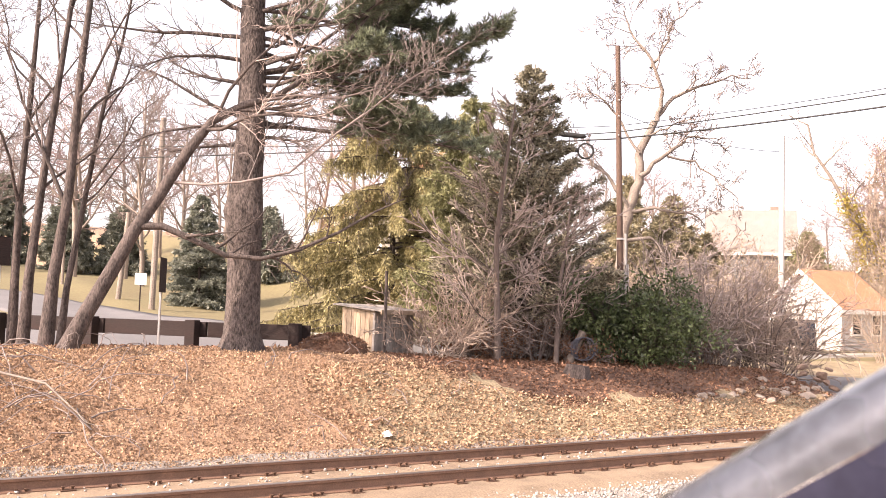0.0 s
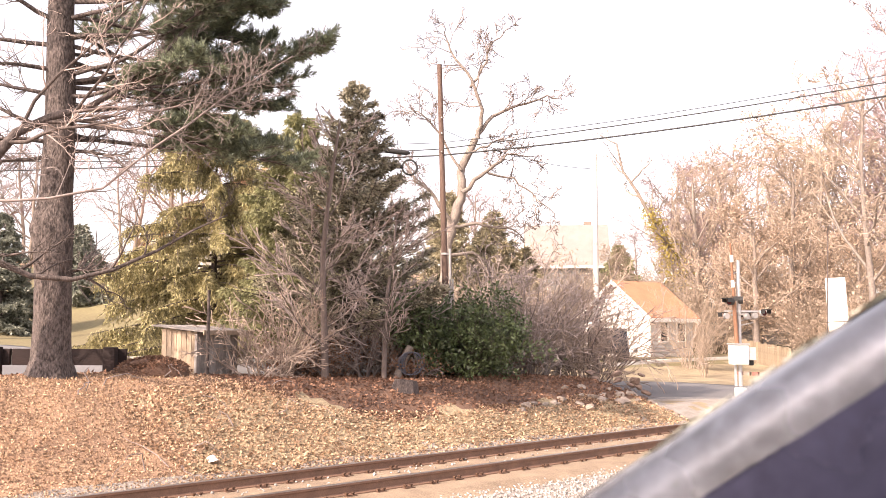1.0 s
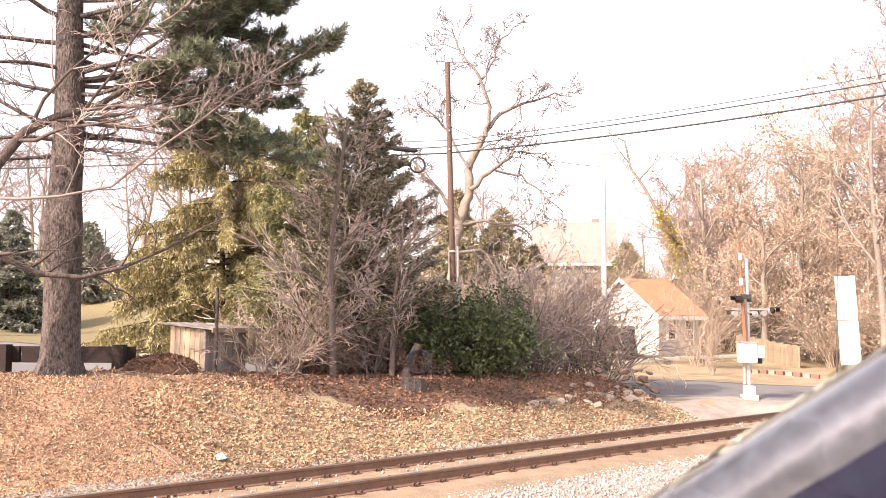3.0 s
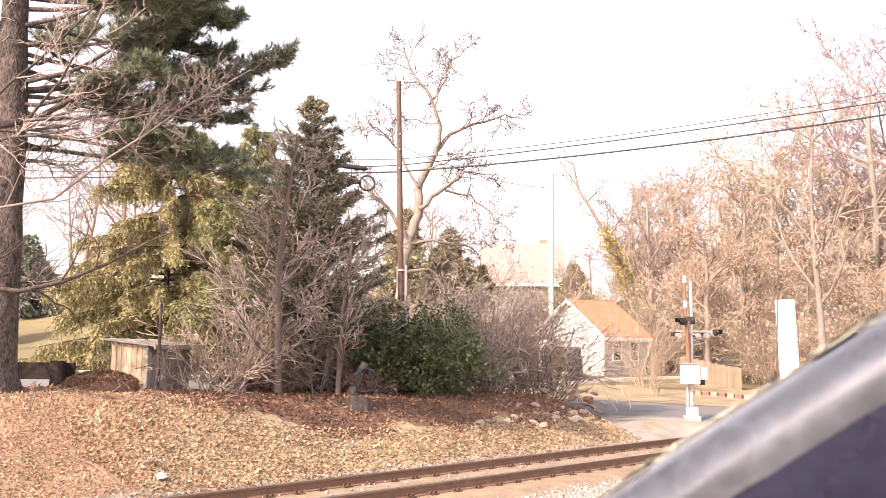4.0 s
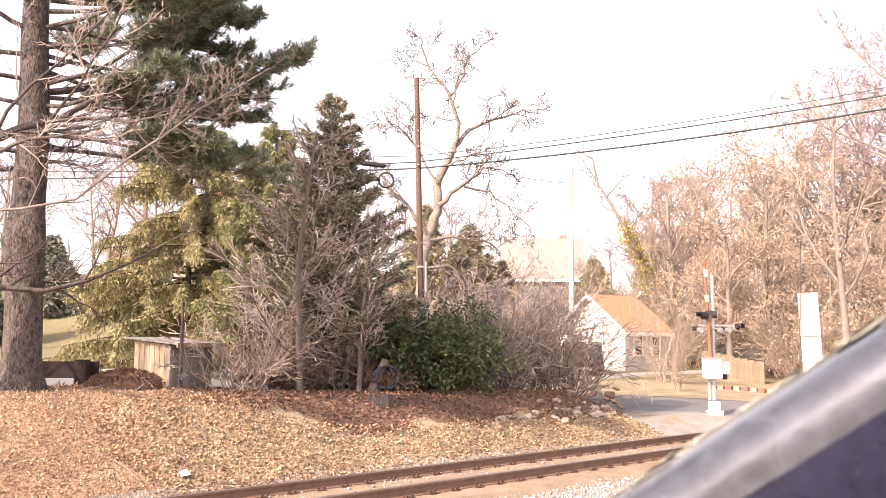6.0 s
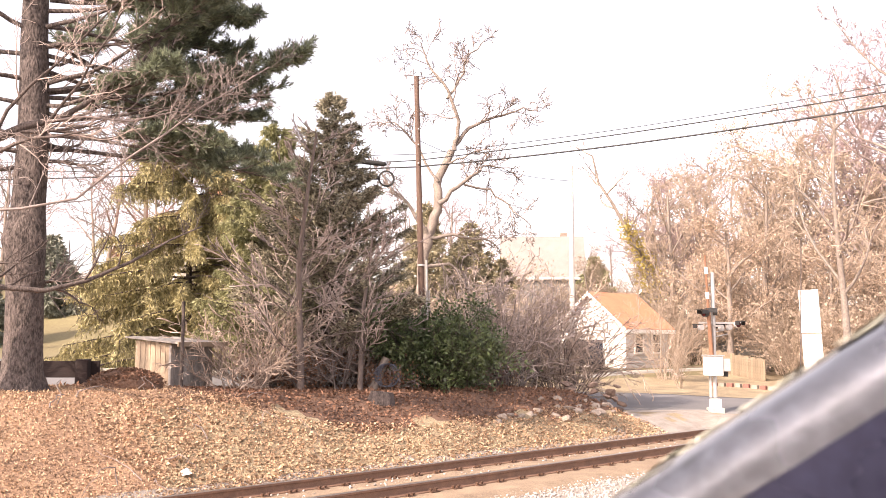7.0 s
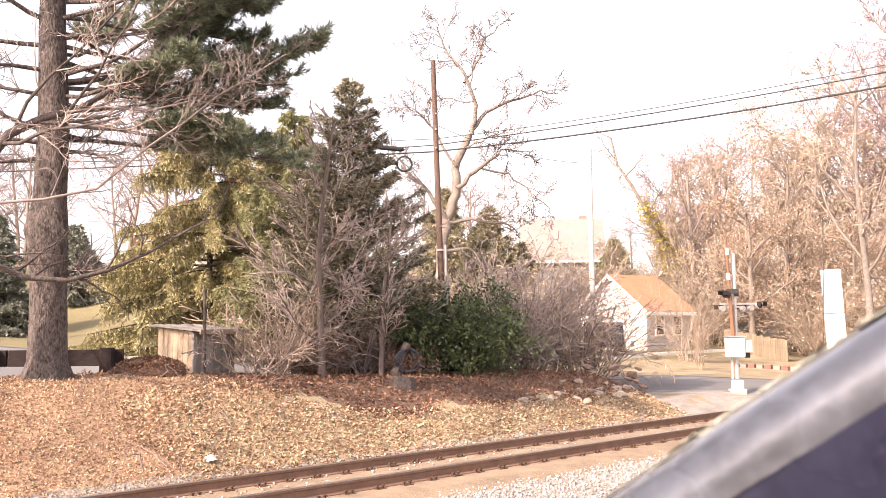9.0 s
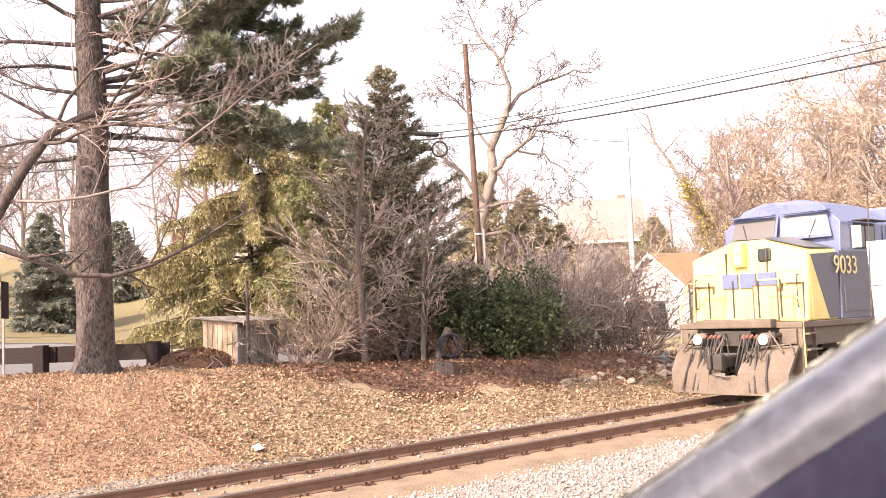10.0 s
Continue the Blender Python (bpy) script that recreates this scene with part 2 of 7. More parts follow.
def ground_z(k, l):
    k, l = np.asarray(k, float), np.asarray(l, float)
    crest = 1.23 - 0.32 * smooth01(k, 8, 15.5) - 0.1 * smooth01(k, 17, 23)
    lc = 18.3 - 0.6 * smooth01(k, 8, 20)
    u = np.clip((l - 13.75) / (lc - 13.75), 0, 1)
    left_near = -0.42 + (crest + 0.42) * np.sin(u * math.pi / 2) ** 1.15
    back_left = 0.55 * smooth01(l, 26, 38) + 2.1 * smooth01(l, 40, 66) + 1.3 * smooth01(l, 64, 82)
    left = left_near + np.where(l > lc, back_left, 0) - 0.34 * smooth01(l, 19.4, 21.2) * (1 - smooth01(k, 10.5, 13))
    right = -0.42 + 0.5 * smooth01(l, 13.4, 15.2) + 0.15 * smooth01(l, 17, 21) + 0.65 * smooth01(l, 22, 28) + 4.2 * smooth01(l, 30, 48) + 6 * smooth01(l, 48, 120)
    w = smooth01(k, BANK_END - 0.5, BANK_END + 0.35)
    far = smooth01(l, 19, 23)
    w = w * (1 - far) + far * smooth01(k, 17, 33)
    z = left * (1 - w) + right * w
    bank = np.exp(-((l - 16.2) / 2.2) ** 2) * (1 - smooth01(k, 22, 23.5))
    z = z + 0.10 * bumpy(k, l, 1.3) * bank + 0.04 * bumpy(k, l, 3.7, 2.0) * bank
    nearside = smooth01(l, 9.2, 6.0)
    z = z - 0.18 * nearside
    cross = smooth01(k, 25.3, 26.3) * (1 - smooth01(k, 37, 38)) * (1 - smooth01(l, 15, 17)) * smooth01(l, 3, 6)
    z = z * (1 - cross) + np.maximum(z, -0.03 + 0.02 * smooth01(l, 13, 15)) * cross
    hill = 14 * smooth01(l, 110, 320) + 6 * smooth01(np.abs(k - 20), 120, 400)
    return z + hill


def axis(a, b, step, lo, hi):
    mid = list(np.arange(a, b + 1e-6, step))
    out, d, x = [], step, a
    while x > lo:
        d *= 1.35
        x -= d
        out.append(x)
    out2, d, x = [], step, b
    while x < hi:
        d *= 1.35
        x += d
        out2.append(x)
    return np.array(out[::-1] + mid + out2)


def sheet(name, ks, ls, dz=0.0, zfun=ground_z):
    kk, ll = np.meshgrid(ks, ls, indexing="ij")
    zz = zfun(kk, ll) + dz
    V = np.stack([kk * DV.x + ll * FV.x, kk * DV.y + ll * FV.y, zz], -1).reshape(-1, 3)
    n, m = kk.shape
    i = (np.arange(n - 1)[:, None] * m + np.arange(m - 1)[None, :]).ravel()
    return quads_mesh(name, V, np.stack([i, i + m, i + m + 1, i + 1], 1), True), kk, ll


GK, GL = axis(-8, 50, 0.3, -1500, 2500), axis(4, 40, 0.3, -900, 3000)
me, kk, ll = sheet("ground", GK, GL)
ground = link("ground", me, [M_LEAFBED, M_SOILSHADE, M_STRAW, M_LAWN, M_GRAVELBED])
tagged(ground, "sloping ground of leaf litter, dry grass and lawn", "ground", kind="structure")
kc, lc_ = (kk[:-1, :-1] + 0.15), (ll[:-1, :-1] + 0.15)
wob = 0.35 * bumpy(kc, lc_, 2.1) + 0.2 * bumpy(kc, lc_, 6.3, 1.0)
idx = np.full(kc.shape, 3)
idx[(lc_ < 22.5) & (kc < BANK_END + 0.4)] = 0
idx[(lc_ < 16.6) & (kc + 3 * wob > 8.5) & (kc < BANK_END + 0.3)] = 2
# the trees' shade on the bank, put into the soil colour
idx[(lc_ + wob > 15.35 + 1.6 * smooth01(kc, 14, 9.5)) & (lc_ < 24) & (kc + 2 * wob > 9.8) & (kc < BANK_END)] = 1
idx[(kc >= BANK_END + 0.4) & (lc_ < 25)] = 2
idx[(kc >= BANK_END) & (lc_ < 16.6) & (wob > -0.12)] = 4
idx[(lc_ + 0.5 * wob < 14.2) & ((kc < 25.7) | (kc > 38))] = 4
idx[(lc_ > 24) & (kc + 2 * wob > 34) & (bumpy(kc, lc_, 0.8) > 0.1)] = 2
idx[(lc_ > 46) & (kc > 30)] = 0
idx[lc_ > 100] = 0
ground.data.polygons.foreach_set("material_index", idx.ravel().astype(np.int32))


# ---- roads ----
def gz(x, y):
    v = Vector((x, y, 0))
    return float(ground_z(v.dot(DV), v.dot(FV)))


def at(x, y, dz=0.0, turn=0.0):
    """A pose on the ground."""
    return pose(x, y, gz(x, y) + dz, 0, 0, turn)


def strip(name, pts, width, material, dz=0.03, step=0.5, thick=0.0):
    """A paved strip along a line of (k, l) places, laid on the ground."""
    P = np.array(pts, float)
    seg = np.linalg.norm(np.diff(P, axis=0), axis=1)
    s = np.concatenate([[0], np.cumsum(seg)])
    n = max(3, int(s[-1] / step))
    q = np.linspace(0, s[-1], n)
    C = np.stack([np.interp(q, s, P[:, 0]), np.interp(q, s, P[:, 1])], 1)
    for _ in range(12):
        C[1:-1] = 0.5 * C[1:-1] + 0.25 * (C[:-2] + C[2:])
    T = np.gradient(C, axis=0)
    T /= np.linalg.norm(T, axis=1)[:, None]
    N = np.stack([-T[:, 1], T[:, 0]], 1)
    m = max(4, int(width / 0.5))
    off = np.concatenate([[-width / 2], np.linspace(-width / 2, width / 2, m), [width / 2]])
    kk = C[:, None, 0] + N[:, None, 0] * off
    ll = C[:, None, 1] + N[:, None, 1] * off
    zz = ground_z(kk, ll) + dz
    zz[:, 0] -= 0.4
    zz[:, -1] -= 0.4
    m += 2
    V = np.stack([kk * DV.x + ll * FV.x, kk * DV.y + ll * FV.y, zz], -1).reshape(-1, 3)
    i = (np.arange(n - 1)[:, None] * m + np.arange(m - 1)[None, :]).ravel()
    return link(name, quads_mesh(name, V, np.stack([i, i + m, i + m + 1, i + 1], 1), True), material)


road_left = strip("road", [(-40, 62), (-14, 44), (2, 33.5), (10, 28.5), (17, 26), (22, 22.8), (27, 19.8), (30.5, 16.8), (32, 10), (32.5, -25)], 7.0, M_ASPHALT, 0.022)
tagged(road_left, "sun-bleached grey asphalt road curving behind the bank to the level crossing", "road", kind="structure")
side_road = strip("road", [(-30, 52), (3, 52.5), (6.5, 51), (8.6, 47.5), (9.4, 43.5), (10, 36), (10.5, 34)], 6.0, M_ASPHALT, 0.034)
tagged(side_road, "grey asphalt street coming down beside the lawn", "road", kind="structure")
kerb = strip("kerb", [(-40, 66.2), (-14, 48.2), (2, 37.6), (10, 32.7), (17, 30.2), (24, 26.4)], 0.9, M_CONCRETE, 0.16)
tagged(kerb, "pale concrete kerb along the lawn", "kerb", kind="structure")
kerb2 = strip("kerb", [(33, 25.2), (40, 26.0), (55, 26.3)], 0.25, M_CONCRETE, 0.12)
tagged(kerb2, "pale concrete kerb of the side street", "kerb", kind="structure")

# ---- railway track ----
NEAR, GAUGE = 10.68, 1.505
CENTRE = NEAR + GAUGE / 2
K0, K1 = -25.0, 110.0
track = thing("railway_track", Matrix.Translation(K(0, CENTRE)) @ pose(0, 0, 0, 0, 0, TURN), "single railway track with brown rusty rails on wooden ties", "track", kind="structure")
RAIL = [(-0.075, -0.172), (0.075, -0.172), (0.075, -0.16), (0.014, -0.135), (0.011, -0.05), (0.036, -0.04), (0.037, -0.008), (-0.037, -0.008), (-0.036, -0.04), (-0.011, -0.05), (-0.014, -0.135), (-0.075, -0.16)]
for side in (-1, 1):
    bm = bmesh.new()
    prism(bm, [(y + side * GAUGE / 2, z) for y, z in RAIL], K0, K1)
    rail = part("rail", bm, M_RAILSIDE, track, "rust-brown steel rail")
    bm = bmesh.new()
    prism(bm, [(side * GAUGE / 2 - 0.036, -0.008), (side * GAUGE / 2 - 0.03, 0.0), (side * GAUGE / 2 + 0.03, 0.0), (side * GAUGE / 2 + 0.036, -0.008)], K0, K1)
    part("rail_head", bm, M_RAILTOP, rail, "shiny worn rail head")
rng = np.random.default_rng(5)
bm = bmesh.new()
box(bm, -0.115, 0.115, -1.3, 1.3, -0.36, -0.178, bevel=0.012)
tie_me = bpy.data.meshes.new("tie")
bm.to_mesh(tie_me)
bm.free()
tie_me.materials.append(M_TIE)
bm = boxes((-0.09, 0.09, -0.17, 0.17, -0.182, -0.168))
for x in (-0.055, 0.055):
    for y in (-0.105, 0.105):
        box(bm, x - 0.014, x + 0.014, y - 0.014, y + 0.014, -0.17, -0.13)
        box(bm, x - 0.022, x + 0.022, y - 0.026, y + 0.026, -0.14, -0.125)
plate_me = bpy.data.meshes.new("tie_plate")
bm.to_mesh(plate_me)
bm.free()
plate_me.materials.append(M_PLATE)
ties_far = []
k = K0
while k < K1:
    if 0 < k < 40:
        t = new("tie", tie_me)
        t.parent = track
        t.matrix_basis = pose(k, rng.normal(0, 0.03), rng.normal(-0.024, 0.006), 0, 0, rng.normal(0, 0.8))
        for side in (-1, 1):
            q = new("tie_plate", plate_me)
            q.parent = t
            q.matrix_basis = pose(0, side * GAUGE / 2, 0.026)
    else:
        ties_far.append(k)
    k += 0.53
bm = bmesh.new()
for k in ties_far:
    box(bm, k - 0.115, k + 0.115, -1.3, 1.3, -0.36, -0.178)
tagged(part("ties", bm, M_TIE, track), kind="stuff")
# ballast bed and stones
bed_prof = [(-4.2, -0.62), (-2.6, -0.34), (-1.5, -0.235), (1.5, -0.235), (1.95, -0.33), (2.6, -0.43), (3.2, -0.6)]
bm = bmesh.new()
prism(bm, bed_prof + [(3.2, -0.9), (-4.2, -0.9)], K0 - 60, K1 + 60)
sand = bmesh.new()
prism(sand, [(-1.75, -0.26), (-1.4, -0.172), (1.35, -0.172), (1.6, -0.25)], K0, K1)
M_SAND = mat("sandy_fines", (0.36, 0.265, 0.18), (0.16, 0.112, 0.075), 0.95, scale=2.5, fine=35, bump=0.8, dist=0.03)
sd = part("fouled_ballast", sand, M_SAND)
sd.matrix_basis = track.matrix_basis.copy()
tagged(sd, "tan sandy fines packed between the ties", "ballast", kind="structure")
bed = part("ballast_bed", bm, M_GRAVELBED)
bed.matrix_basis = track.matrix_basis.copy()
tagged(bed, "pale grey crushed-stone ballast bed", "ballast", kind="structure")


def stones_mesh(name, P, size, rng):
    """Irregular eight-faced stones."""
    O = np.array([[1, 0, 0], [-1, 0, 0], [0, 1, 0], [0, -1, 0], [0, 0, 1], [0, 0, -1]], float)
    Fc = np.array([[0, 2, 4], [2, 1, 4], [1, 3, 4], [3, 0, 4], [2, 0, 5], [1, 2, 5], [3, 1, 5], [0, 3, 5]])
    n = len(P)
    q = rng.normal(size=(n, 4))
    q /= np.linalg.norm(q, axis=1)[:, None]
    w, x, y, z = q.T
    R = np.stack([1 - 2 * (y * y + z * z), 2 * (x * y - z * w), 2 * (x * z + y * w), 2 * (x * y + z * w), 1 - 2 * (x * x + z * z), 2 * (y * z - x * w), 2 * (x * z - y * w), 2 * (y * z + x * w), 1 - 2 * (x * x + y * y)], 1).reshape(-1, 3, 3)
    V = O[None] * rng.uniform(0.55, 1.15, (n, 6, 1)) * rng.uniform(0.6, 1.2, (n, 1, 3))
    V = np.einsum("nij,nkj->nki", R, V) * np.asarray(size)[:, None, None] + P[:, None, :]
    return quads_mesh(name, V.reshape(-1, 3), (Fc[None] + 6 * np.arange(n)[:, None, None]).reshape(-1, 3))


def bed_z(y):
    return np.interp(y, [p[0] for p in bed_prof], [p[1] for p in bed_prof])


rng = np.random.default_rng(11)
n = 52000
u = rng.random(n)
y = np.where(u < 0.74, -1.25 - 3.1 * rng.random(n) ** 0.8, np.where(u < 0.985, rng.uniform(1.1, 2.6, n), rng.uniform(-0.72, 0.72, n)))
x = 0.5 + 40 * rng.random(n) ** 1.25
P = np.stack([x, y, bed_z(y) + rng.uniform(-0.01, 0.02, n)], 1)
P[:, 2] += np.where(np.abs(y) < 0.75, 0.066, 0)
stones = link("ballast_stones", stones_mesh("ballast_stones", P, rng.uniform(0.018, 0.042, n), rng), M_STONE)
stones.matrix_basis = track.matrix_basis.copy()
tagged(stones, "loose pale grey crushed ballast stones beside the rails", "gravel", kind="stuff")


# ---- leaf litter ----
def scatter(n, k0, k1, l0, l1, rng, keep=None):
    k, l = rng.uniform(k0, k1, n), rng.uniform(l0, l1, n)
    if keep is not None:
        m = keep(k, l)
        k, l = k[m], l[m]
    return k, l, np.stack([k * DV.x + l * FV.x, k * DV.y + l * FV.y, ground_z(k, l)], 1)


M_LITTER = leafy("fallen_leaves", (0.52, 0.36, 0.235), (0.32, 0.2, 0.125), 0.85, 0.6, 0.1)
# dark leaf colour; under the shrubs it stands for shade
M_LITTERDARK = leafy("dark_shaded_leaves", (0.3, 0.16, 0.1), (0.16, 0.085, 0.055), 0.85, 0.5, 0.1)
rng = np.random.default_rng(21)
k, l, P = scatter(190000, -6, 15, 13.9, 21, rng, lambda k, l: (k + 1.2 * bumpy(k, l, 1.1) < 12.2 - 0.5 * (l - 14)) & (rng.random(len(k)) < 1.15 - 0.08 * k))
D = rng.normal(size=P.shape) * (1, 1, 0.7)
D[:, 2] += 0.35
ob = link("leaf_litter", blades_mesh("leaf_litter", P + (0, 0, 0.01), D, rng.uniform(0.03, 0.07, len(P)), rng.uniform(0.014, 0.034, len(P)), rng, 0.5), M_LITTER)
tagged(ob, "dry tan oak leaves covering the bank", "fallen leaves", kind="stuff")
k, l, P = scatter(30000, 6, 23, 13.9, 17.2, rng, lambda k, l: (k + 1.5 * bumpy(k, l, 1.1) > 8.0) & (l < 15.5 + 0.4 * bumpy(k, l, 2.1) + 1.6 * smooth01(k, 14, 9.5)))
D = rng.normal(size=P.shape) * (1, 1, 0.3)
D[:, 2] += 0.12
ob = link("leaf_litter", blades_mesh("leaf_litter", P + (0, 0, 0.008), D, rng.uniform(0.04, 0.1, len(P)), rng.uniform(0.025, 0.06, len(P)), rng, 0.4), M_LITTER)
tagged(ob, "sparse straw-coloured leaves on trodden dirt", "fallen leaves", kind="stuff")
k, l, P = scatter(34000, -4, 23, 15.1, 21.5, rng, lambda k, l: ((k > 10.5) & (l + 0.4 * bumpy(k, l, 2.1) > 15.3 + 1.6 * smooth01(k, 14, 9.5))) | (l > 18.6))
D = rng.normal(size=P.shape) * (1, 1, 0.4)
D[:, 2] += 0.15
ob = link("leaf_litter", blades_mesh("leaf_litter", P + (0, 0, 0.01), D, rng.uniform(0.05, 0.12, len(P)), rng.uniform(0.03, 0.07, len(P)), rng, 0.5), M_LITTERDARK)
tagged(ob, "dark brown leaves under the shrubs, darkened for tree shade", "fallen leaves", kind="stuff")


# ---- trees ----
def unit(v):
    v = np.asarray(v, float)
    return v / (np.linalg.norm(v) + 1e-9)


def grow(rng, p, d, length, r, level, o, tubes, ends):
    n = o["seg"][level]
    p, d = np.array(p, float), unit(d)
    pts, rad, dirs = [p], [r], [d]
    for i in range(n):
        d = unit(d + rng.normal(size=3) * o["wig"][level] + np.array([0, 0, o["up"][level]]))
        p = p + d * length / n
        pts.append(p), dirs.append(d)
        rad.append(max(o.get("minr", 0.003), r * (1 - (i + 1) / n * (1 - o["tip"]))))
    tubes[min(level, len(tubes) - 1)].append((pts, rad, o["sides"][level]))
    branch(rng, pts, rad, dirs, length, level, o, tubes, ends)


def branch(rng, pts, rad, dirs, length, level, o, tubes, ends):
    n = len(pts) - 1
    if level + 1 < len(o["seg"]):
        m = o["kids"][level]
        for j in range(m):
            f = o["start"][level] + (1 - o["start"][level]) * (j + rng.random()) / m
            i = min(int(f * n), n - 1)
            w = f * n - i
            q = np.array(pts[i]) * (1 - w) + np.array(pts[i + 1]) * w
            t = unit(dirs[i + 1])
            s = unit(np.cross(t, rng.normal(size=3)))
            a = radians(o["angle"][level] * rng.uniform(0.7, 1.25))
            ln = length * o["ratio"][level] * rng.uniform(0.65, 1.2) * (1 - o.get("short", 0.45) * f)
            grow(rng, q, t * math.cos(a) + s * math.sin(a), ln, max(o.get("minr", 0.003), rad[i] * o["thin"][level]), level + 1, o, tubes, ends)
    else:
        ends.append((pts[-1], dirs[-1], length))


OAK = dict(seg=[7, 6, 5, 4, 3], wig=[0.10, 0.16, 0.2, 0.22, 0.25], up=[0.06, 0.05, 0.04, 0.03, 0.02], kids=[8, 6, 6, 4], start=[0.3, 0.25, 0.2, 0.15], angle=[45, 45, 48, 50], ratio=[0.55, 0.5, 0.45, 0.5], thin=[0.5, 0.5, 0.5, 0.6], tip=0.35, sides=[8, 6, 4, 3, 3], minr=0.006)


def leaf_cloud(rng, ends, per, spread, size, width):
    P = np.repeat(np.array([e[0] for e in ends]), per, axis=0)
    D = np.repeat(np.array([e[1] for e in ends]), per, axis=0)
    P = P + rng.normal(size=P.shape) * spread - D * rng.random((len(P), 1)) * spread
    D = D + rng.normal(size=P.shape) * 0.9
    n = len(P)
    return P, D, rng.uniform(0.7, 1.3, n) * size, rng.uniform(0.7, 1.3, n) * width


def bare_tree(name, x, y, height, radius, o, seed, label, bark, twig, lean=(0, 0), leaves=None, path=None, group="", category="tree", base=None, near=False, taper=0.75):
    """A leafless tree: trunk, limbs and twigs; path: the trunk's own line from its base, else it grows up."""
    rng = np.random.default_rng(seed)
    root = thing(name, base or at(x, y, -0.1), label, category, group)
    tubes, ends = [[], [], []], []
    if path is not None:
        pts = [np.array(p, float) for p in path]
        n = len(pts)
        rad = [radius * (1 - taper * i / (n - 1)) for i in range(n)]
        rad[0] *= 1.25
        dirs = [unit(b - a) for a, b in zip(pts[:-1], pts[1:])]
        dirs = [dirs[0]] + dirs
        tubes[0].append((pts, rad, 10))
        L = sum(np.linalg.norm(b - a) for a, b in zip(pts[:-1], pts[1:]))
        branch(rng, pts, rad, dirs, L, 0, o, tubes, ends)
    else:
        grow(rng, (0, 0, 0), (lean[0], lean[1], 1), height, radius, 0, o, tubes, ends)
    link("trunk", tubes_mesh("trunk", tubes[0]), bark, root)
    if tubes[1] and near:
        for q in tubes[1]:
            link("limb", tubes_mesh("limb", [q]), bark, root)
    elif tubes[1]:
        tagged(link("limb_frame", tubes_mesh("limb_frame", tubes[1]), bark, root), kind="stuff")
    if tubes[2]:
        tagged(link("twig_canopy", tubes_mesh("twig_canopy", tubes[2]), twig, root), kind="stuff")
    if leaves:
        m, per, spread, size, width = leaves
        P, D, L, Wd = leaf_cloud(rng, ends, per, spread, size, width)
        tagged(link("crown", blades_mesh("crown", P, D, L, Wd, rng), m, root), kind="stuff")
    return root


def shrub(name, x, y, height, spread, stems, o, seed, label, twig, bark=None, arch=0.0, leaves=None):
    rng = np.random.default_rng(seed)
    root = thing(name, at(x, y, -0.05), label, "bush")
    tubes, ends = [[], [], []], []
    for i in range(stems):
        a = rng.random() * 6.283
        out = rng.random() ** 0.6
        d = (math.cos(a) * out * spread / height, math.sin(a) * out * spread / height, 1)
        b0 = 0.32 * spread * rng.random()
        grow(rng, (math.cos(a) * b0, math.sin(a) * b0, 0), d, height * rng.uniform(*o.get("vary", (0.75, 1.1))), o["r"] * rng.uniform(0.6, 1.2), 0, o, tubes, ends)
    tagged(link("rootstock", tubes_mesh("rootstock", tubes[0]), bark or twig, root), kind="stuff")
    tagged(link("twig_canopy", tubes_mesh("twig_canopy", tubes[1] + tubes[2]), twig, root), kind="stuff")
    if leaves:
        m, per, sp, size, width = leaves
        P, D, L, Wd = leaf_cloud(rng, ends, per, sp, size, width)
        link("foliage", blades_mesh("foliage", P, D, L, Wd, rng), m, root)
    return root


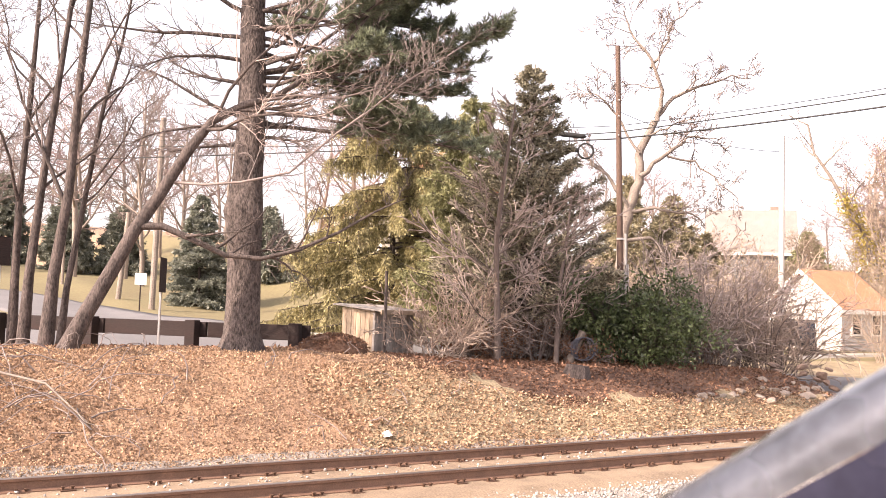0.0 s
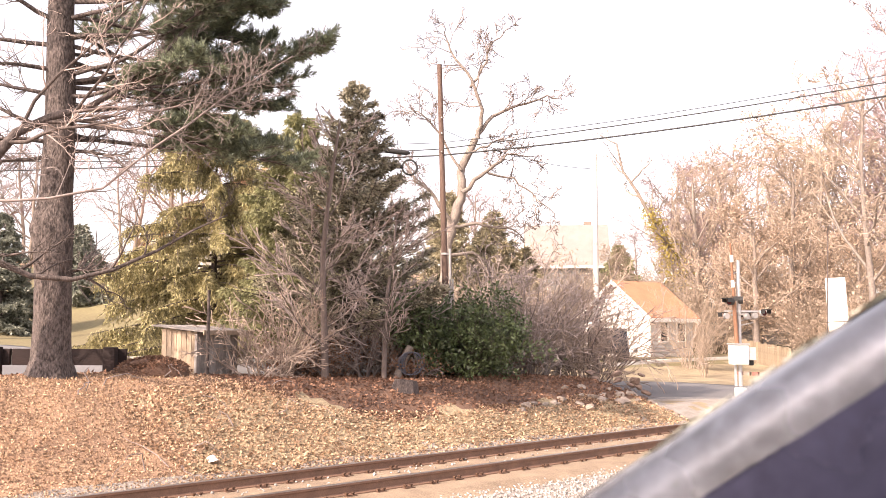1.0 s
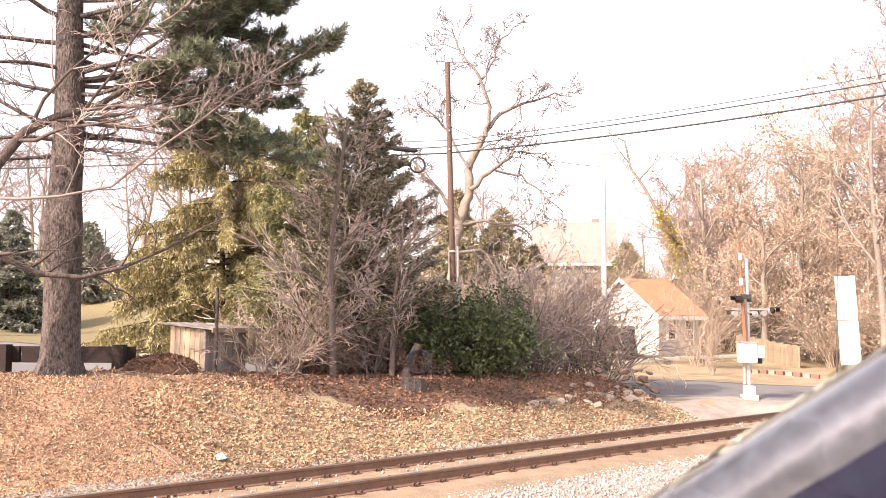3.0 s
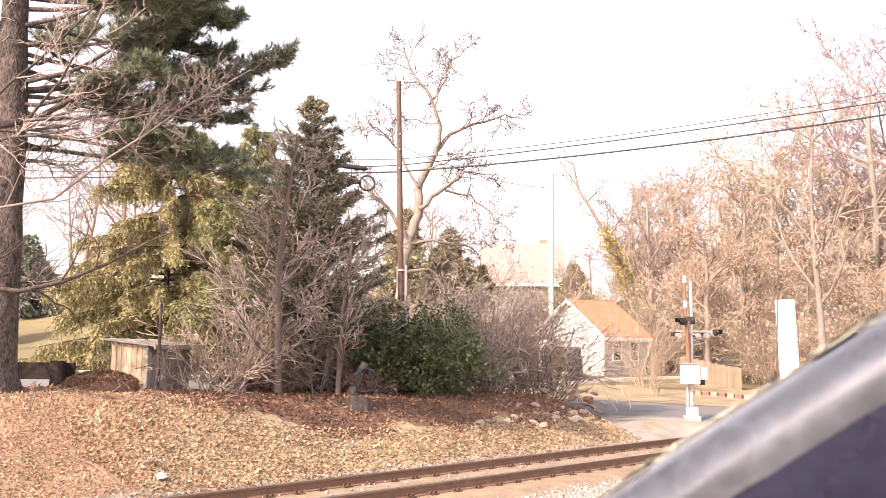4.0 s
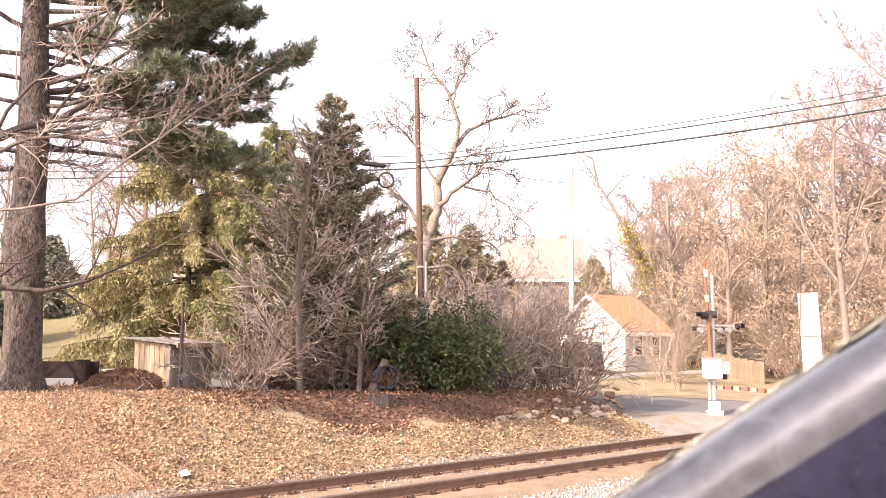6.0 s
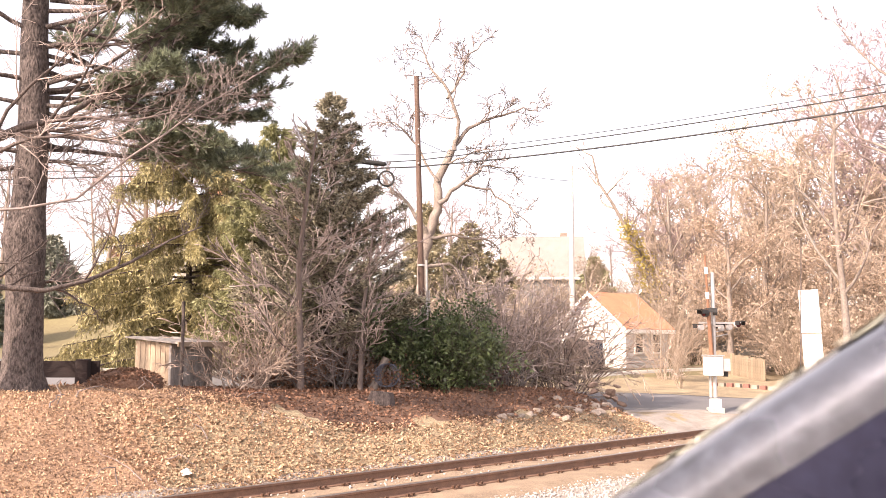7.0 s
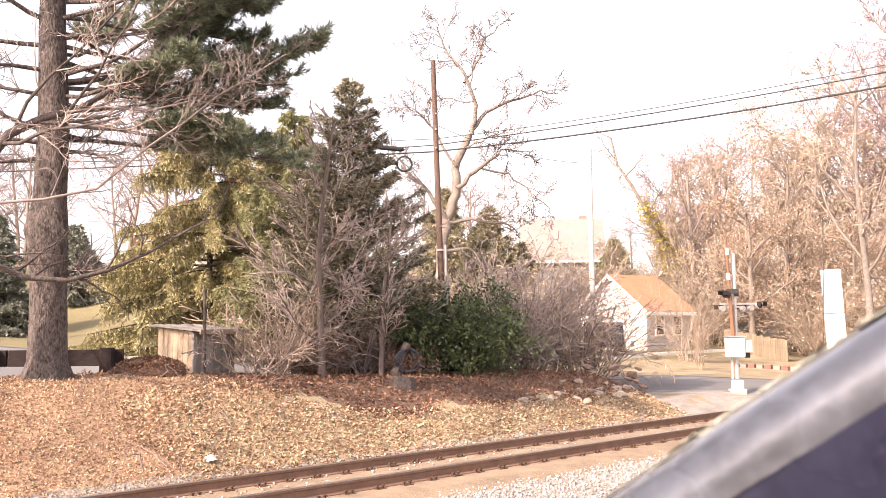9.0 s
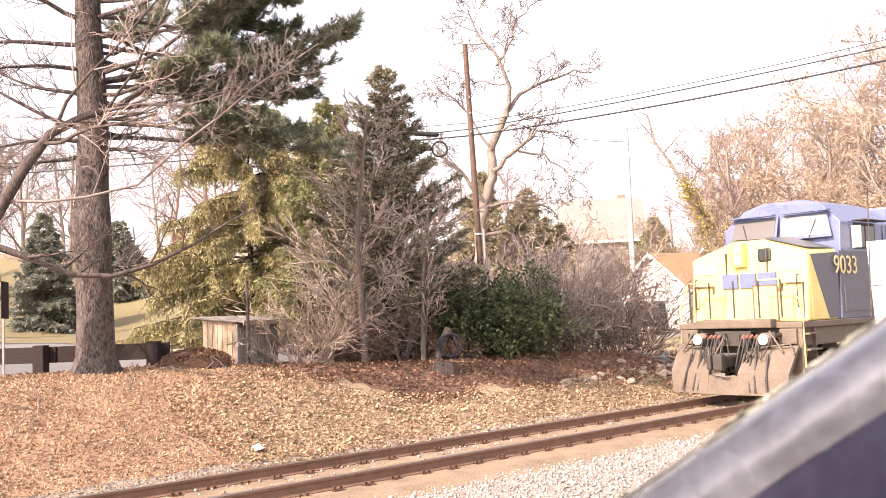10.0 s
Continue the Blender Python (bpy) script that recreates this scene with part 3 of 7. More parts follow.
def conifer(name, x, y, height, spread, seed, label, needle, bark, droop=0.0, weep=0.0, gap=0.0, density=1.0, blade=(0.16, 0.04), start=0.08, power=0.8, group="", rise=0.1, uneven=0.25, step=0.028, strand=9, bare=0.0):
    """A spruce or fir: a trunk, uneven tiers of limbs, and hanging or spreading strands of needled twigs along them; bare: share of strands without needles."""
    rng = np.random.default_rng(seed)
    root = thing(name, at(x, y, -0.1), label, "tree", group)
    tubes = [([(0, 0, z) for z in np.linspace(0, height * 0.97, 9)], [max(0.01, 0.018 * height * (1 - z)) for z in np.linspace(0, 1, 9)], 8)]
    limbs, twigs, P, D = [], [], [], []
    z = start * height
    while z < height * 0.985:
        f = z / height
        m = 5 if f < 0.85 else 4
        for j in range(m):
            if rng.random() < gap:
                continue
            a = rng.random() * 6.283
            L = spread * (1 - f) ** power * rng.uniform(1 - uneven, 1 + uneven * 0.6) + 0.05
            n = 6
            s = np.linspace(0, 1, n)
            px_, py_ = math.cos(a), math.sin(a)
            zz = z + L * (rise * s - droop * s ** 2 + 0.25 * droop * s ** 4)
            pts = np.stack([px_ * L * s, py_ * L * s, zz], 1)
            limbs.append((pts, 0.01 + 0.018 * L * (1 - s) / 2, 4))
            cnt = int((3 + 9 * L) * density) + 1
            u = 0.12 + 0.88 * rng.random(cnt) ** 0.7
            q = np.stack([np.interp(u, s, pts[:, i]) for i in range(3)], 1)
            side = rng.choice([-1, 1], cnt)
            hang = weep / (weep + 0.3)
            dd = np.stack([px_ * 0.8 - py_ * side * 0.8, py_ * 0.8 + px_ * side * 0.8, np.full(cnt, rise * 0.8)], 1) * (1 - 0.85 * hang) + rng.normal(size=(cnt, 3)) * 0.2
            dd[:, 2] -= 1.5 * hang + 0.05
            dd /= np.linalg.norm(dd, axis=1)[:, None]
            ln = np.where(weep > 0.4, weep, 0.28 * L * (1.15 - u) + 0.02 + 0.11 * min(1.0, L / 0.9)) * rng.uniform(0.35, 1.15, cnt)
            need = rng.random(cnt) >= bare
            for c in range(cnt):
                e = q[c] + dd[c] * ln[c]
                if not need[c] or c % 3 == 0:
                    twigs.append(([q[c], (q[c] + e) / 2 + rng.normal(size=3) * 0.02, e], [0.008, 0.006, 0.004], 3))
            k = strand
            v = np.tile(np.linspace(0, 1, k), (int(need.sum()), 1)) + rng.normal(size=(int(need.sum()), k)) * 0.06
            base = q[need][:, None] + dd[need][:, None] * (ln[need][:, None] * v)[..., None]
            P.append(base.reshape(-1, 3) + rng.normal(size=(base.size // 3, 3)) * 0.025)
            D.append((np.repeat(dd[need], k, axis=0) + rng.normal(size=(base.size // 3, 3)) * 0.55))
        z += height * step * rng.uniform(0.6, 1.4)
    P, D = np.concatenate(P), np.concatenate(D)
    link("trunk", tubes_mesh("trunk", tubes), bark, root)
    tagged(link("limb_frame", tubes_mesh("limb_frame", limbs), bark, root), kind="stuff")
    tagged(link("twig_canopy", tubes_mesh("twig_canopy", twigs), M_TWIGPALE if bare else bark, root), kind="stuff")
    link("crown", blades_mesh("crown", P, D, rng.uniform(0.6, 1.4, len(P)) * blade[0], rng.uniform(0.6, 1.4, len(P)) * blade[1], rng, 0.3), needle, root)
    return root


# the big white pine
def white_pine():
    rng = np.random.default_rng(31)
    R = np.array([0.974, 0.225, 0])      # across the view, and away
    Dp = np.array([-0.225, 0.974, 0])
    root = thing("pine_tree", at(-4.52, 19.39, -0.1), "tall white pine with a thick grey-brown trunk and bare lower limbs", "tree")
    zs = np.array([0, 0.15, 0.5, 1.2, 2.0, 2.7, 3.0, 3.25, 3.6, 4.6, 5.8, 7.2, 9.5, 12.5, 15.5])
    rad = np.array([0.52, 0.43, 0.375, 0.35, 0.345, 0.37, 0.41, 0.37, 0.315, 0.3, 0.28, 0.255, 0.2, 0.12, 0.04])
    cx = np.array([0, 0, 0, 0.01, 0.0, -0.03, -0.06, -0.03, 0.0, 0.03, 0.0, -0.06, -0.05, 0, 0])
    ang = np.linspace(0, 2 * math.pi, 29)[:-1]
    V = []
    for z, r, c in zip(zs, rad, cx):
        rr = r * (1 + 0.05 * np.sin(3 * ang + z) + 0.03 * np.sin(7 * ang + 2.1 * z) + (0.16 * np.maximum(0, np.sin(5 * ang)) if z < 0.3 else 0))
        V.append(np.stack([c + rr * np.cos(ang), rr * np.sin(ang), np.full(28, z)], 1))
    i = (np.arange(14)[:, None] * 28 + np.arange(28)[None, :])
    j = (np.arange(14)[:, None] * 28 + (np.arange(28)[None, :] + 1) % 28)
    trunk = link("trunk", quads_mesh("trunk", np.concatenate(V), np.stack([i, j, j + 28, i + 28], -1).reshape(-1, 4), True), M_PINEBARK, root)
    limbs, twigs, P, D = [], [], [], []

    def limb(z, dx, dd, dz, L, r, live, bare=18):
        d0 = unit(R * dx + Dp * dd + np.array([0, 0, dz]))
        p = np.array([0, 0, z]) + d0 * 0.2
        pts, d = [p], d0
        n = 9
        for q in range(n):
            d = unit(d + rng.normal(size=3) * 0.09 + np.array([0, 0, 0.03 if live else 0.0]))
            p = p + d * L / n
            pts.append(p)
        rr = [max(0.008, r * (1 - 0.85 * q / n)) for q in range(n + 1)]
        limbs.append((pts, rr, 6))
        for c in range(bare if not live else int(9 + 6.0 * L)):
            f = rng.uniform(0.45 if live else 0.2, 1.0)
            b = np.array(pts[int(f * n)])
            t = unit(pts[min(int(f * n) + 1, n)] - np.array(pts[max(int(f * n) - 1, 0)]))
            s = unit(np.cross(t, rng.normal(size=3)))
            if live:                                   # side shoots spread level, in pads
                s = unit(np.cross(t, (0, 0, 1))) * rng.choice([-1, 1]) + np.array([0, 0, rng.normal() * 0.12])
            e = unit(t * 0.7 + s * rng.uniform(0.3, 1.0) + np.array([0, 0, 0.04]))
            l2 = rng.uniform(0.35, 1.0) * (1.25 - 0.45 * f if live else 0.9)
            tp = [b]
            for q in range(4):
                e = unit(e + rng.normal(size=3) * (0.12 if live else 0.2) + np.array([0, 0, 0.06]))
                tp.append(tp[-1] + e * l2 / 4)
            twigs.append((tp, [0.018, 0.014, 0.011, 0.009, 0.007], 3))
            if live:
                for tuft in range(13):
                    w = rng.uniform(0.25, 1.0) * 4
                    c0 = tp[int(min(w, 3.99))] + (tp[int(min(w, 3.99)) + 1] - tp[int(min(w, 3.99))]) * (w % 1)
                    sh = unit(e + rng.normal(size=3) * (0.75, 0.75, 0.35) + np.array([0, 0, 0.25]))
                    tl = rng.uniform(0.08, 0.24)
                    m = 24
                    base = c0 + sh * (tl * rng.random((m, 1)))
                    P.append(base), D.append(rng.normal(size=(m, 3)) * 0.5 + sh * 1.0 + np.array([0, 0, 0.15]))
            else:
                for q in range(3):
                    e2 = unit(e + rng.normal(size=3) * 0.7)
                    s0 = tp[rng.integers(1, 5)]
                    twigs.append(([s0, s0 + e2 * 0.15, s0 + e2 * 0.32 + rng.normal(size=3) * 0.04], [0.009, 0.007, 0.006], 3))
    # bare limbs
    for z, dx, dd, dz, L in ((4.95, -1, 0.1, 0.34, 3.2), (6.75, -1, 0.2, 0.0, 3.9), (4.75, -1, -0.2, 0.03, 2.3), (4.45, -1, 0.4, -0.04, 1.6), (5.7, -0.9, 0.6, 0.2, 2.4), (7.2, -1, -0.3, 0.25, 3.0), (6.2, -1, -0.35, 0.1, 2.6),
                             (4.6, 1, -0.3, 0.0, 1.2), (6.9, 0.9, -0.5, 0.1, 2.3), (5.3, 0.7, -0.8, -0.05, 1.8), (7.7, -0.8, -0.6, 0.3, 2.8), (8.4, -1, 0.3, 0.2, 3.0), (5.0, 0.6, 0.8, 0.1, 2.2), (6.0, 1.0, -0.2, 0.1, 2.4), (2.2, 1, -0.2, 0.02, 0.5)):
        limb(z, dx, dd, dz, L, 0.05, False)
    # limbs in needle, mostly on the sunny side away from the leaning tree
    for z, dx, dd, dz, L in ((4.85, 1, 0.15, -0.04, 4.6), (5.25, 1, -0.25, -0.02, 5.0), (5.45, 1, 0.4, 0.03, 5.2), (5.90, 1, 0.05, 0.03, 5.6), (6.15, 1, -0.45, 0.01, 4.4), (6.45, 1, 0.3, 0.03, 5.2), (6.75, 1, -0.1, 0.01, 4.8), (7.05, 1, 0.6, 0.03, 4.6), (7.35, 1, 0.1, 0.05, 4.4), (7.65, 1, -0.4, 0.03, 4.2), (8.05, 1, 0.25, 0.08, 4.0), (8.45, 0.9, -0.1, 0.08, 3.8), (8.95, 1, 0.5, 0.08, 3.6), (5.65, 0.6, 1, 0.03, 4.0), (6.65, 0.5, 1, 0.03, 3.8),
                             (5.1, 1, -0.55, 0.0, 3.6), (5.7, 1, -0.7, 0.02, 3.4), (6.3, 1, -0.15, 0.02, 4.0), (6.0, 1, 0.5, 0.02, 4.2), (6.9, 1, -0.6, 0.03, 3.6), (7.3, 1, -0.8, 0.05, 3.2), (4.9, 1, 0.45, -0.03, 4.0), (7.9, 1, 0.0, 0.05, 4.4)):
        limb(z, dx, dd, dz, L, 0.048, True)
    for z in np.arange(8.8, 15.3, 0.45):
        for q in range(3):
            a = rng.random() * 6.283
            limb(z, math.cos(a), math.sin(a), 0.2, max(0.6, 3.6 * (1 - (z - 8.5) / 8)), 0.05, True)
    for q in limbs:
        link("limb", tubes_mesh("limb", [q]), M_PINEBARK, root)
    tagged(link("twig_canopy", tubes_mesh("twig_canopy", twigs), M_TWIG, root), kind="stuff")
    P, D = np.concatenate(P), np.concatenate(D)
    link("crown", blades_mesh("crown", P, D, rng.uniform(0.1, 0.17, len(P)), rng.uniform(0.013, 0.021, len(P)), rng, 0.15), M_NEEDLE_PINE, root)


white_pine()

RV = np.array([0.974, 0.225, 0])      # across the view at the bank
LEAN = dict(seg=[7, 6, 6, 5, 4], wig=[0.1, 0.15, 0.2, 0.25, 0.25], up=[0.05, 0.03, 0.04, 0.05, 0.03], kids=[10, 7, 6, 4], start=[0.42, 0.2, 0.15, 0.1], angle=[50, 45, 45, 45], ratio=[0.42, 0.5, 0.5, 0.5], thin=[0.42, 0.5, 0.5, 0.6], tip=0.3, sides=[10, 6, 4, 3, 3], minr=0.005)


def across(*pts):
    """Places from metres across the view, up, and away."""
    return [tuple(RV * a + np.array([-0.225, 0.974, 0]) * c + np.array([0, 0, b])) for a, b, c in pts]


bare_tree("leaning_tree", -7.37, 17.41, 8, 0.165, LEAN, 41, "leafless tree leaning over towards the pine", M_BARK, M_TWIGPALE, near=True, taper=0.93,
          path=across((0, 0, 0), (0.35, 0.8, 0), (0.75, 1.6, 0.05), (1.12, 2.4, 0.1), (1.6, 3.2, 0.1), (2.05, 4.0, 0), (2.5, 4.65, 0), (3.1, 5.0, -0.05), (3.7, 5.2, -0.1), (4.36, 5.7, -0.1), (5.0, 6.3, -0.1), (5.6, 7.2, -0.1), (6.1, 8.3, -0.1)))
FORK = dict(LEAN, kids=[8, 6, 5, 4], start=[0.35, 0.2, 0.15, 0.1], angle=[35, 40, 45, 45], ratio=[0.4, 0.5, 0.5, 0.5])
for i, (x, y, top, r, seed, mid) in enumerate(((-8.5, 18.1, (0.55, 8.8), 0.11, 43, 0.15), (-8.0, 18.0, (0.5, 9.4), 0.13, 44, 0.25), (-9.0, 18.7, (0.1, 8.6), 0.1, 45, -0.05), (-9.6, 18.3, (-0.3, 8.2), 0.1, 46, -0.1), (-8.3, 19.3, (0.9, 8.0), 0.08, 47, 0.3))):
    bare_tree("bare_tree", x, y, 9, r, FORK, seed, "slender dark leafless tree in a clump on the bank", M_BARK, M_TWIG, group="clump of bare trees", near=True,
              path=across((0, 0, 0), (mid * 0.3, 1.5, 0), (mid, 3.2, 0.1), (top[0] * 0.7, 5.5, 0), (top[0], top[1] * 0.85, 0.1), (top[0] * 1.2, top[1], 0.1)))
# limbs of the leaning tree that cross in front of the pine
rng = np.random.default_rng(48)
lean_root = [o for o in scene.objects if o.name == "leaning_tree"][0]


def lean_limb(name, twig_name, pts, r0, kids, twig, ratio=0.28):
    lp = [np.array(p) for p in across(*pts)]
    lr = list(np.linspace(r0, 0.012, len(lp)))
    tb, en = [[], [], []], []
    branch(rng, lp, lr, [unit(b - a) for a, b in zip(lp[:-1], lp[1:])] + [unit(lp[-1] - lp[-2])], 5.5, 1, dict(LEAN, kids=[0, kids, 6, 4], ratio=[0, ratio, 0.5, 0.5], minr=0.006), tb, en)
    link(name, tubes_mesh(name, [(lp, lr, 7)]), M_BARK if twig is M_BARK else M_TWIG, lean_root)
    tagged(link(twig_name, tubes_mesh(twig_name, tb[1] + tb[2]), twig, lean_root), kind="stuff")


lean_limb("low_limb", "twig_spray", ((1.15, 2.5, 0.1), (1.65, 2.52, 0), (2.15, 2.32, -0.1), (2.85, 2.0, -0.3), (3.55, 1.95, -0.4), (4.25, 2.15, -0.4), (5.05, 2.55, -0.3), (5.75, 3.0, -0.2), (6.35, 3.3, -0.2)), 0.08, 9, M_BARK)
lean_limb("high_limb", "twig_spray", ((1.75, 3.4, 0.1), (2.4, 3.35, -0.2), (3.1, 3.4, -0.5), (4.0, 3.6, -0.8), (4.86, 4.4, -0.9), (5.5, 4.9, -1.0), (6.1, 5.45, -1.0), (6.6, 5.8, -1.0), (7.4, 6.4, -1.0)), 0.03, 17, M_TWIG, 0.32)
lean_limb("high_limb", "twig_spray", ((3.4, 5.1, -0.1), (4.1, 5.2, -0.4), (4.9, 5.15, -0.6), (5.7, 5.4, -0.7), (6.4, 5.3, -0.8), (7.0, 5.6, -0.8)), 0.026, 16, M_TWIG, 0.3)

# conifers
conifer("spruce_tree", -2.65, 35.8, 9.6, 4.4, 51, "broad yellow-green weeping spruce with gaps in its crown", M_NEEDLE_SPR, M_BARK, droop=0.3, weep=0.75, gap=0.06, density=5.0, blade=(0.15, 0.034), start=0.02, power=0.4, step=0.03, strand=12, uneven=0.4)
conifer("hemlock_tree", 1.95, 26.4, 8.55, 2.9, 52, "pointed grey-olive conifer with fine upswept sprays", M_LARCH, M_BARK, droop=-0.1, weep=0.0, density=3.2, blade=(0.13, 0.036), power=0.85, rise=0.4, uneven=0.35, step=0.018, gap=0.1, strand=8, bare=0.06)
conifer("spruce_tree", 0.35, 28.0, 8.0, 2.3, 53, "green spruce standing beside the pointed hemlock", M_NEEDLE_FIR, M_BARK, droop=0.1, weep=0.3, density=4.2, blade=(0.13, 0.028), power=0.55, gap=0.1, strand=9, uneven=0.4, rise=0.25)
conifer("blue_spruce", -14.1, 49.95, 6.2, 2.1, 54, "conical blue spruce on the lawn", M_NEEDLE_BLUE, M_BARK, droop=0.25, weep=0.05, density=2.0, blade=(0.19, 0.07), start=0.03, power=0.8)
conifer("spruce_tree", 22.9, 61.9, 5.6, 2.7, 55, "small dark green spruce near the white house", M_NEEDLE_FIR, M_BARK, density=2.2, blade=(0.25, 0.08), power=0.95)

M_SAPBARK = mat("sapling_bark", (0.24, 0.185, 0.16), (0.12, 0.09, 0.078), 0.9, scale=4, fine=30, bump=0.4, stretch=(1.5, 1.5, 0.4))
# bare saplings and bushes in front of the fir
SAP = dict(seg=[6, 7, 5, 4], wig=[0.04, 0.05, 0.08, 0.12], up=[0.08, 0.06, 0.05, 0.02], kids=[36, 8, 3], start=[0.1, 0.15, 0.15], angle=[70, 30, 30], ratio=[0.58, 0.5, 0.55], thin=[0.24, 0.55, 0.7], tip=0.3, sides=[7, 4, 3, 3], minr=0.0115, short=0.72)
bare_tree("sapling", 1.03, 23.9, 6.6, 0.1, SAP, 61, "grey-brown leafless sapling with long arching twigs", M_SAPBARK, M_TWIGPALE, near=True)
bare_tree("sapling", 2.6, 24.6, 4.6, 0.08, SAP, 63, "grey-brown leafless sapling with long arching twigs", M_SAPBARK, M_TWIGPALE)
BUSH = dict(r=0.024, seg=[8, 6, 4], wig=[0.07, 0.12, 0.2], up=[-0.06, -0.03, 0.0], kids=[8, 5], start=[0.1, 0.15], angle=[30, 34], ratio=[0.62, 0.5], thin=[0.55, 0.6], tip=0.25, sides=[4, 3, 3], minr=0.006)
RBUSH = dict(BUSH, minr=0.0125, kids=[8, 4], angle=[44, 42], wig=[0.1, 0.18, 0.25], ratio=[0.5, 0.45])
shrub("bare_bush", -0.55, 22.6, 1.5, 2.0, 10, dict(BUSH, angle=[40, 40], minr=0.009), 64, "tan leafless bush of many arching stems", M_TWIGMID)
shrub("bare_bush", -0.15, 24.4, 2.3, 1.7, 16, dict(BUSH, minr=0.011, kids=[7, 4]), 65, "tan leafless bush of many arching stems", M_TWIGMID)
shrub("bare_bush", 2.2, 25.3, 1.9, 1.6, 14, BUSH, 70, "grey leafless bush of long arching stems", M_TWIG)
shrub("bare_bush", 7.6, 29.0, 3.7, 2.6, 44, RBUSH, 66, "twiggy pinkish-tan leafless bush", M_TWIGPALE, M_TWIG)
shrub("bare_bush", 9.9, 29.6, 3.5, 2.3, 40, RBUSH, 67, "dense leafless bush with dark stems near the road", M_TWIGMID, M_SAPBARK)
shrub("bare_bush", 8.8, 32.0, 4.2, 2.7, 34, RBUSH, 68, "twiggy pinkish-tan leafless bush", M_TWIGTAN, M_TWIG)
EVER = dict(r=0.03, vary=(0.5, 1.3), seg=[6, 5, 4], wig=[0.1, 0.15, 0.2], up=[0.0, 0.03, 0.02], kids=[12, 6], start=[0.1, 0.1], angle=[45, 40], ratio=[0.5, 0.5], thin=[0.5, 0.6], tip=0.25, sides=[4, 3, 3], minr=0.004)
shrub("evergreen_shrub", 4.75, 26.0, 2.0, 1.9, 50, EVER, 69, "dense glossy dark green evergreen shrub", M_BARK, leaves=(M_BOX, 6, 0.1, 0.13, 0.06))
for x, y, h, w_, sd in ((0.3, 25.4, 1.0, 1.1, 74), (1.6, 26.0, 1.1, 1.2, 75), (3.0, 26.4, 1.2, 1.1, 76), (3.4, 25.2, 0.7, 0.9, 77), (6.6, 28.2, 1.1, 1.2, 78)):
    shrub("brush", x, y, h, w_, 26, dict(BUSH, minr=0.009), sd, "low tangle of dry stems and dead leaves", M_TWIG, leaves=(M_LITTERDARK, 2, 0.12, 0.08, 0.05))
# background trees on the right
DEAD = dict(seg=[6, 6, 5, 5, 4], wig=[0.1, 0.2, 0.24, 0.26, 0.26], up=[0.05, 0.04, 0.03, 0.02, 0.0], kids=[13, 6, 5, 4], start=[0.38, 0.25, 0.2, 0.15], angle=[50, 48, 45, 45], ratio=[0.6, 0.5, 0.5, 0.45], thin=[0.62, 0.5, 0.5, 0.6], tip=0.3, sides=[9, 6, 4, 3, 3], minr=0.012)


M_DEADBARK = mat("weathered_bark", (0.3, 0.25, 0.21), (0.13, 0.1, 0.085), 0.9, scale=2.5, fine=14, bump=0.9, dist=0.05)


def forked_tree(name, x, y, trunk, radius, limbs, o, seed, label, bark, twig):
    """A leafless tree whose main limbs follow their own crooked lines, given in metres across and up from its foot."""
    rng = np.random.default_rng(seed)
    root = thing(name, at(x, y, -0.1), label, "tree")
    small, ends = [[], [], []], []

    def line(pts):
        q = np.array([(a, 0.0, b) for a, b in pts])
        q[1:, 1] += np.cumsum(rng.normal(size=len(q) - 1) * 0.35)
        t = np.linspace(0, len(q) - 1, 3 * len(q))
        out = np.stack([np.interp(t, np.arange(len(q)), q[:, i]) for i in range(3)], 1)
        return out + rng.normal(size=out.shape) * 0.05

    for nm, pts, r0, r1 in [("trunk", trunk, radius, radius * 0.55)] + [("limb", l, r * 0.7, 0.025) for l, r in limbs]:
        P = line(pts)
        r = list(np.linspace(r0, r1, len(P)))
        link(nm, tubes_mesh(nm, [(P, r, 9)]), bark, root)
        if nm == "limb":
            L = sum(np.linalg.norm(b - a) for a, b in zip(P[:-1], P[1:]))
            branch(rng, list(P), r, [unit(v) for v in np.gradient(P, axis=0)], L, 1, o, small, ends)
    tagged(link("twig_canopy", tubes_mesh("twig_canopy", small[1] + small[2]), twig, root), kind="stuff")
    return root


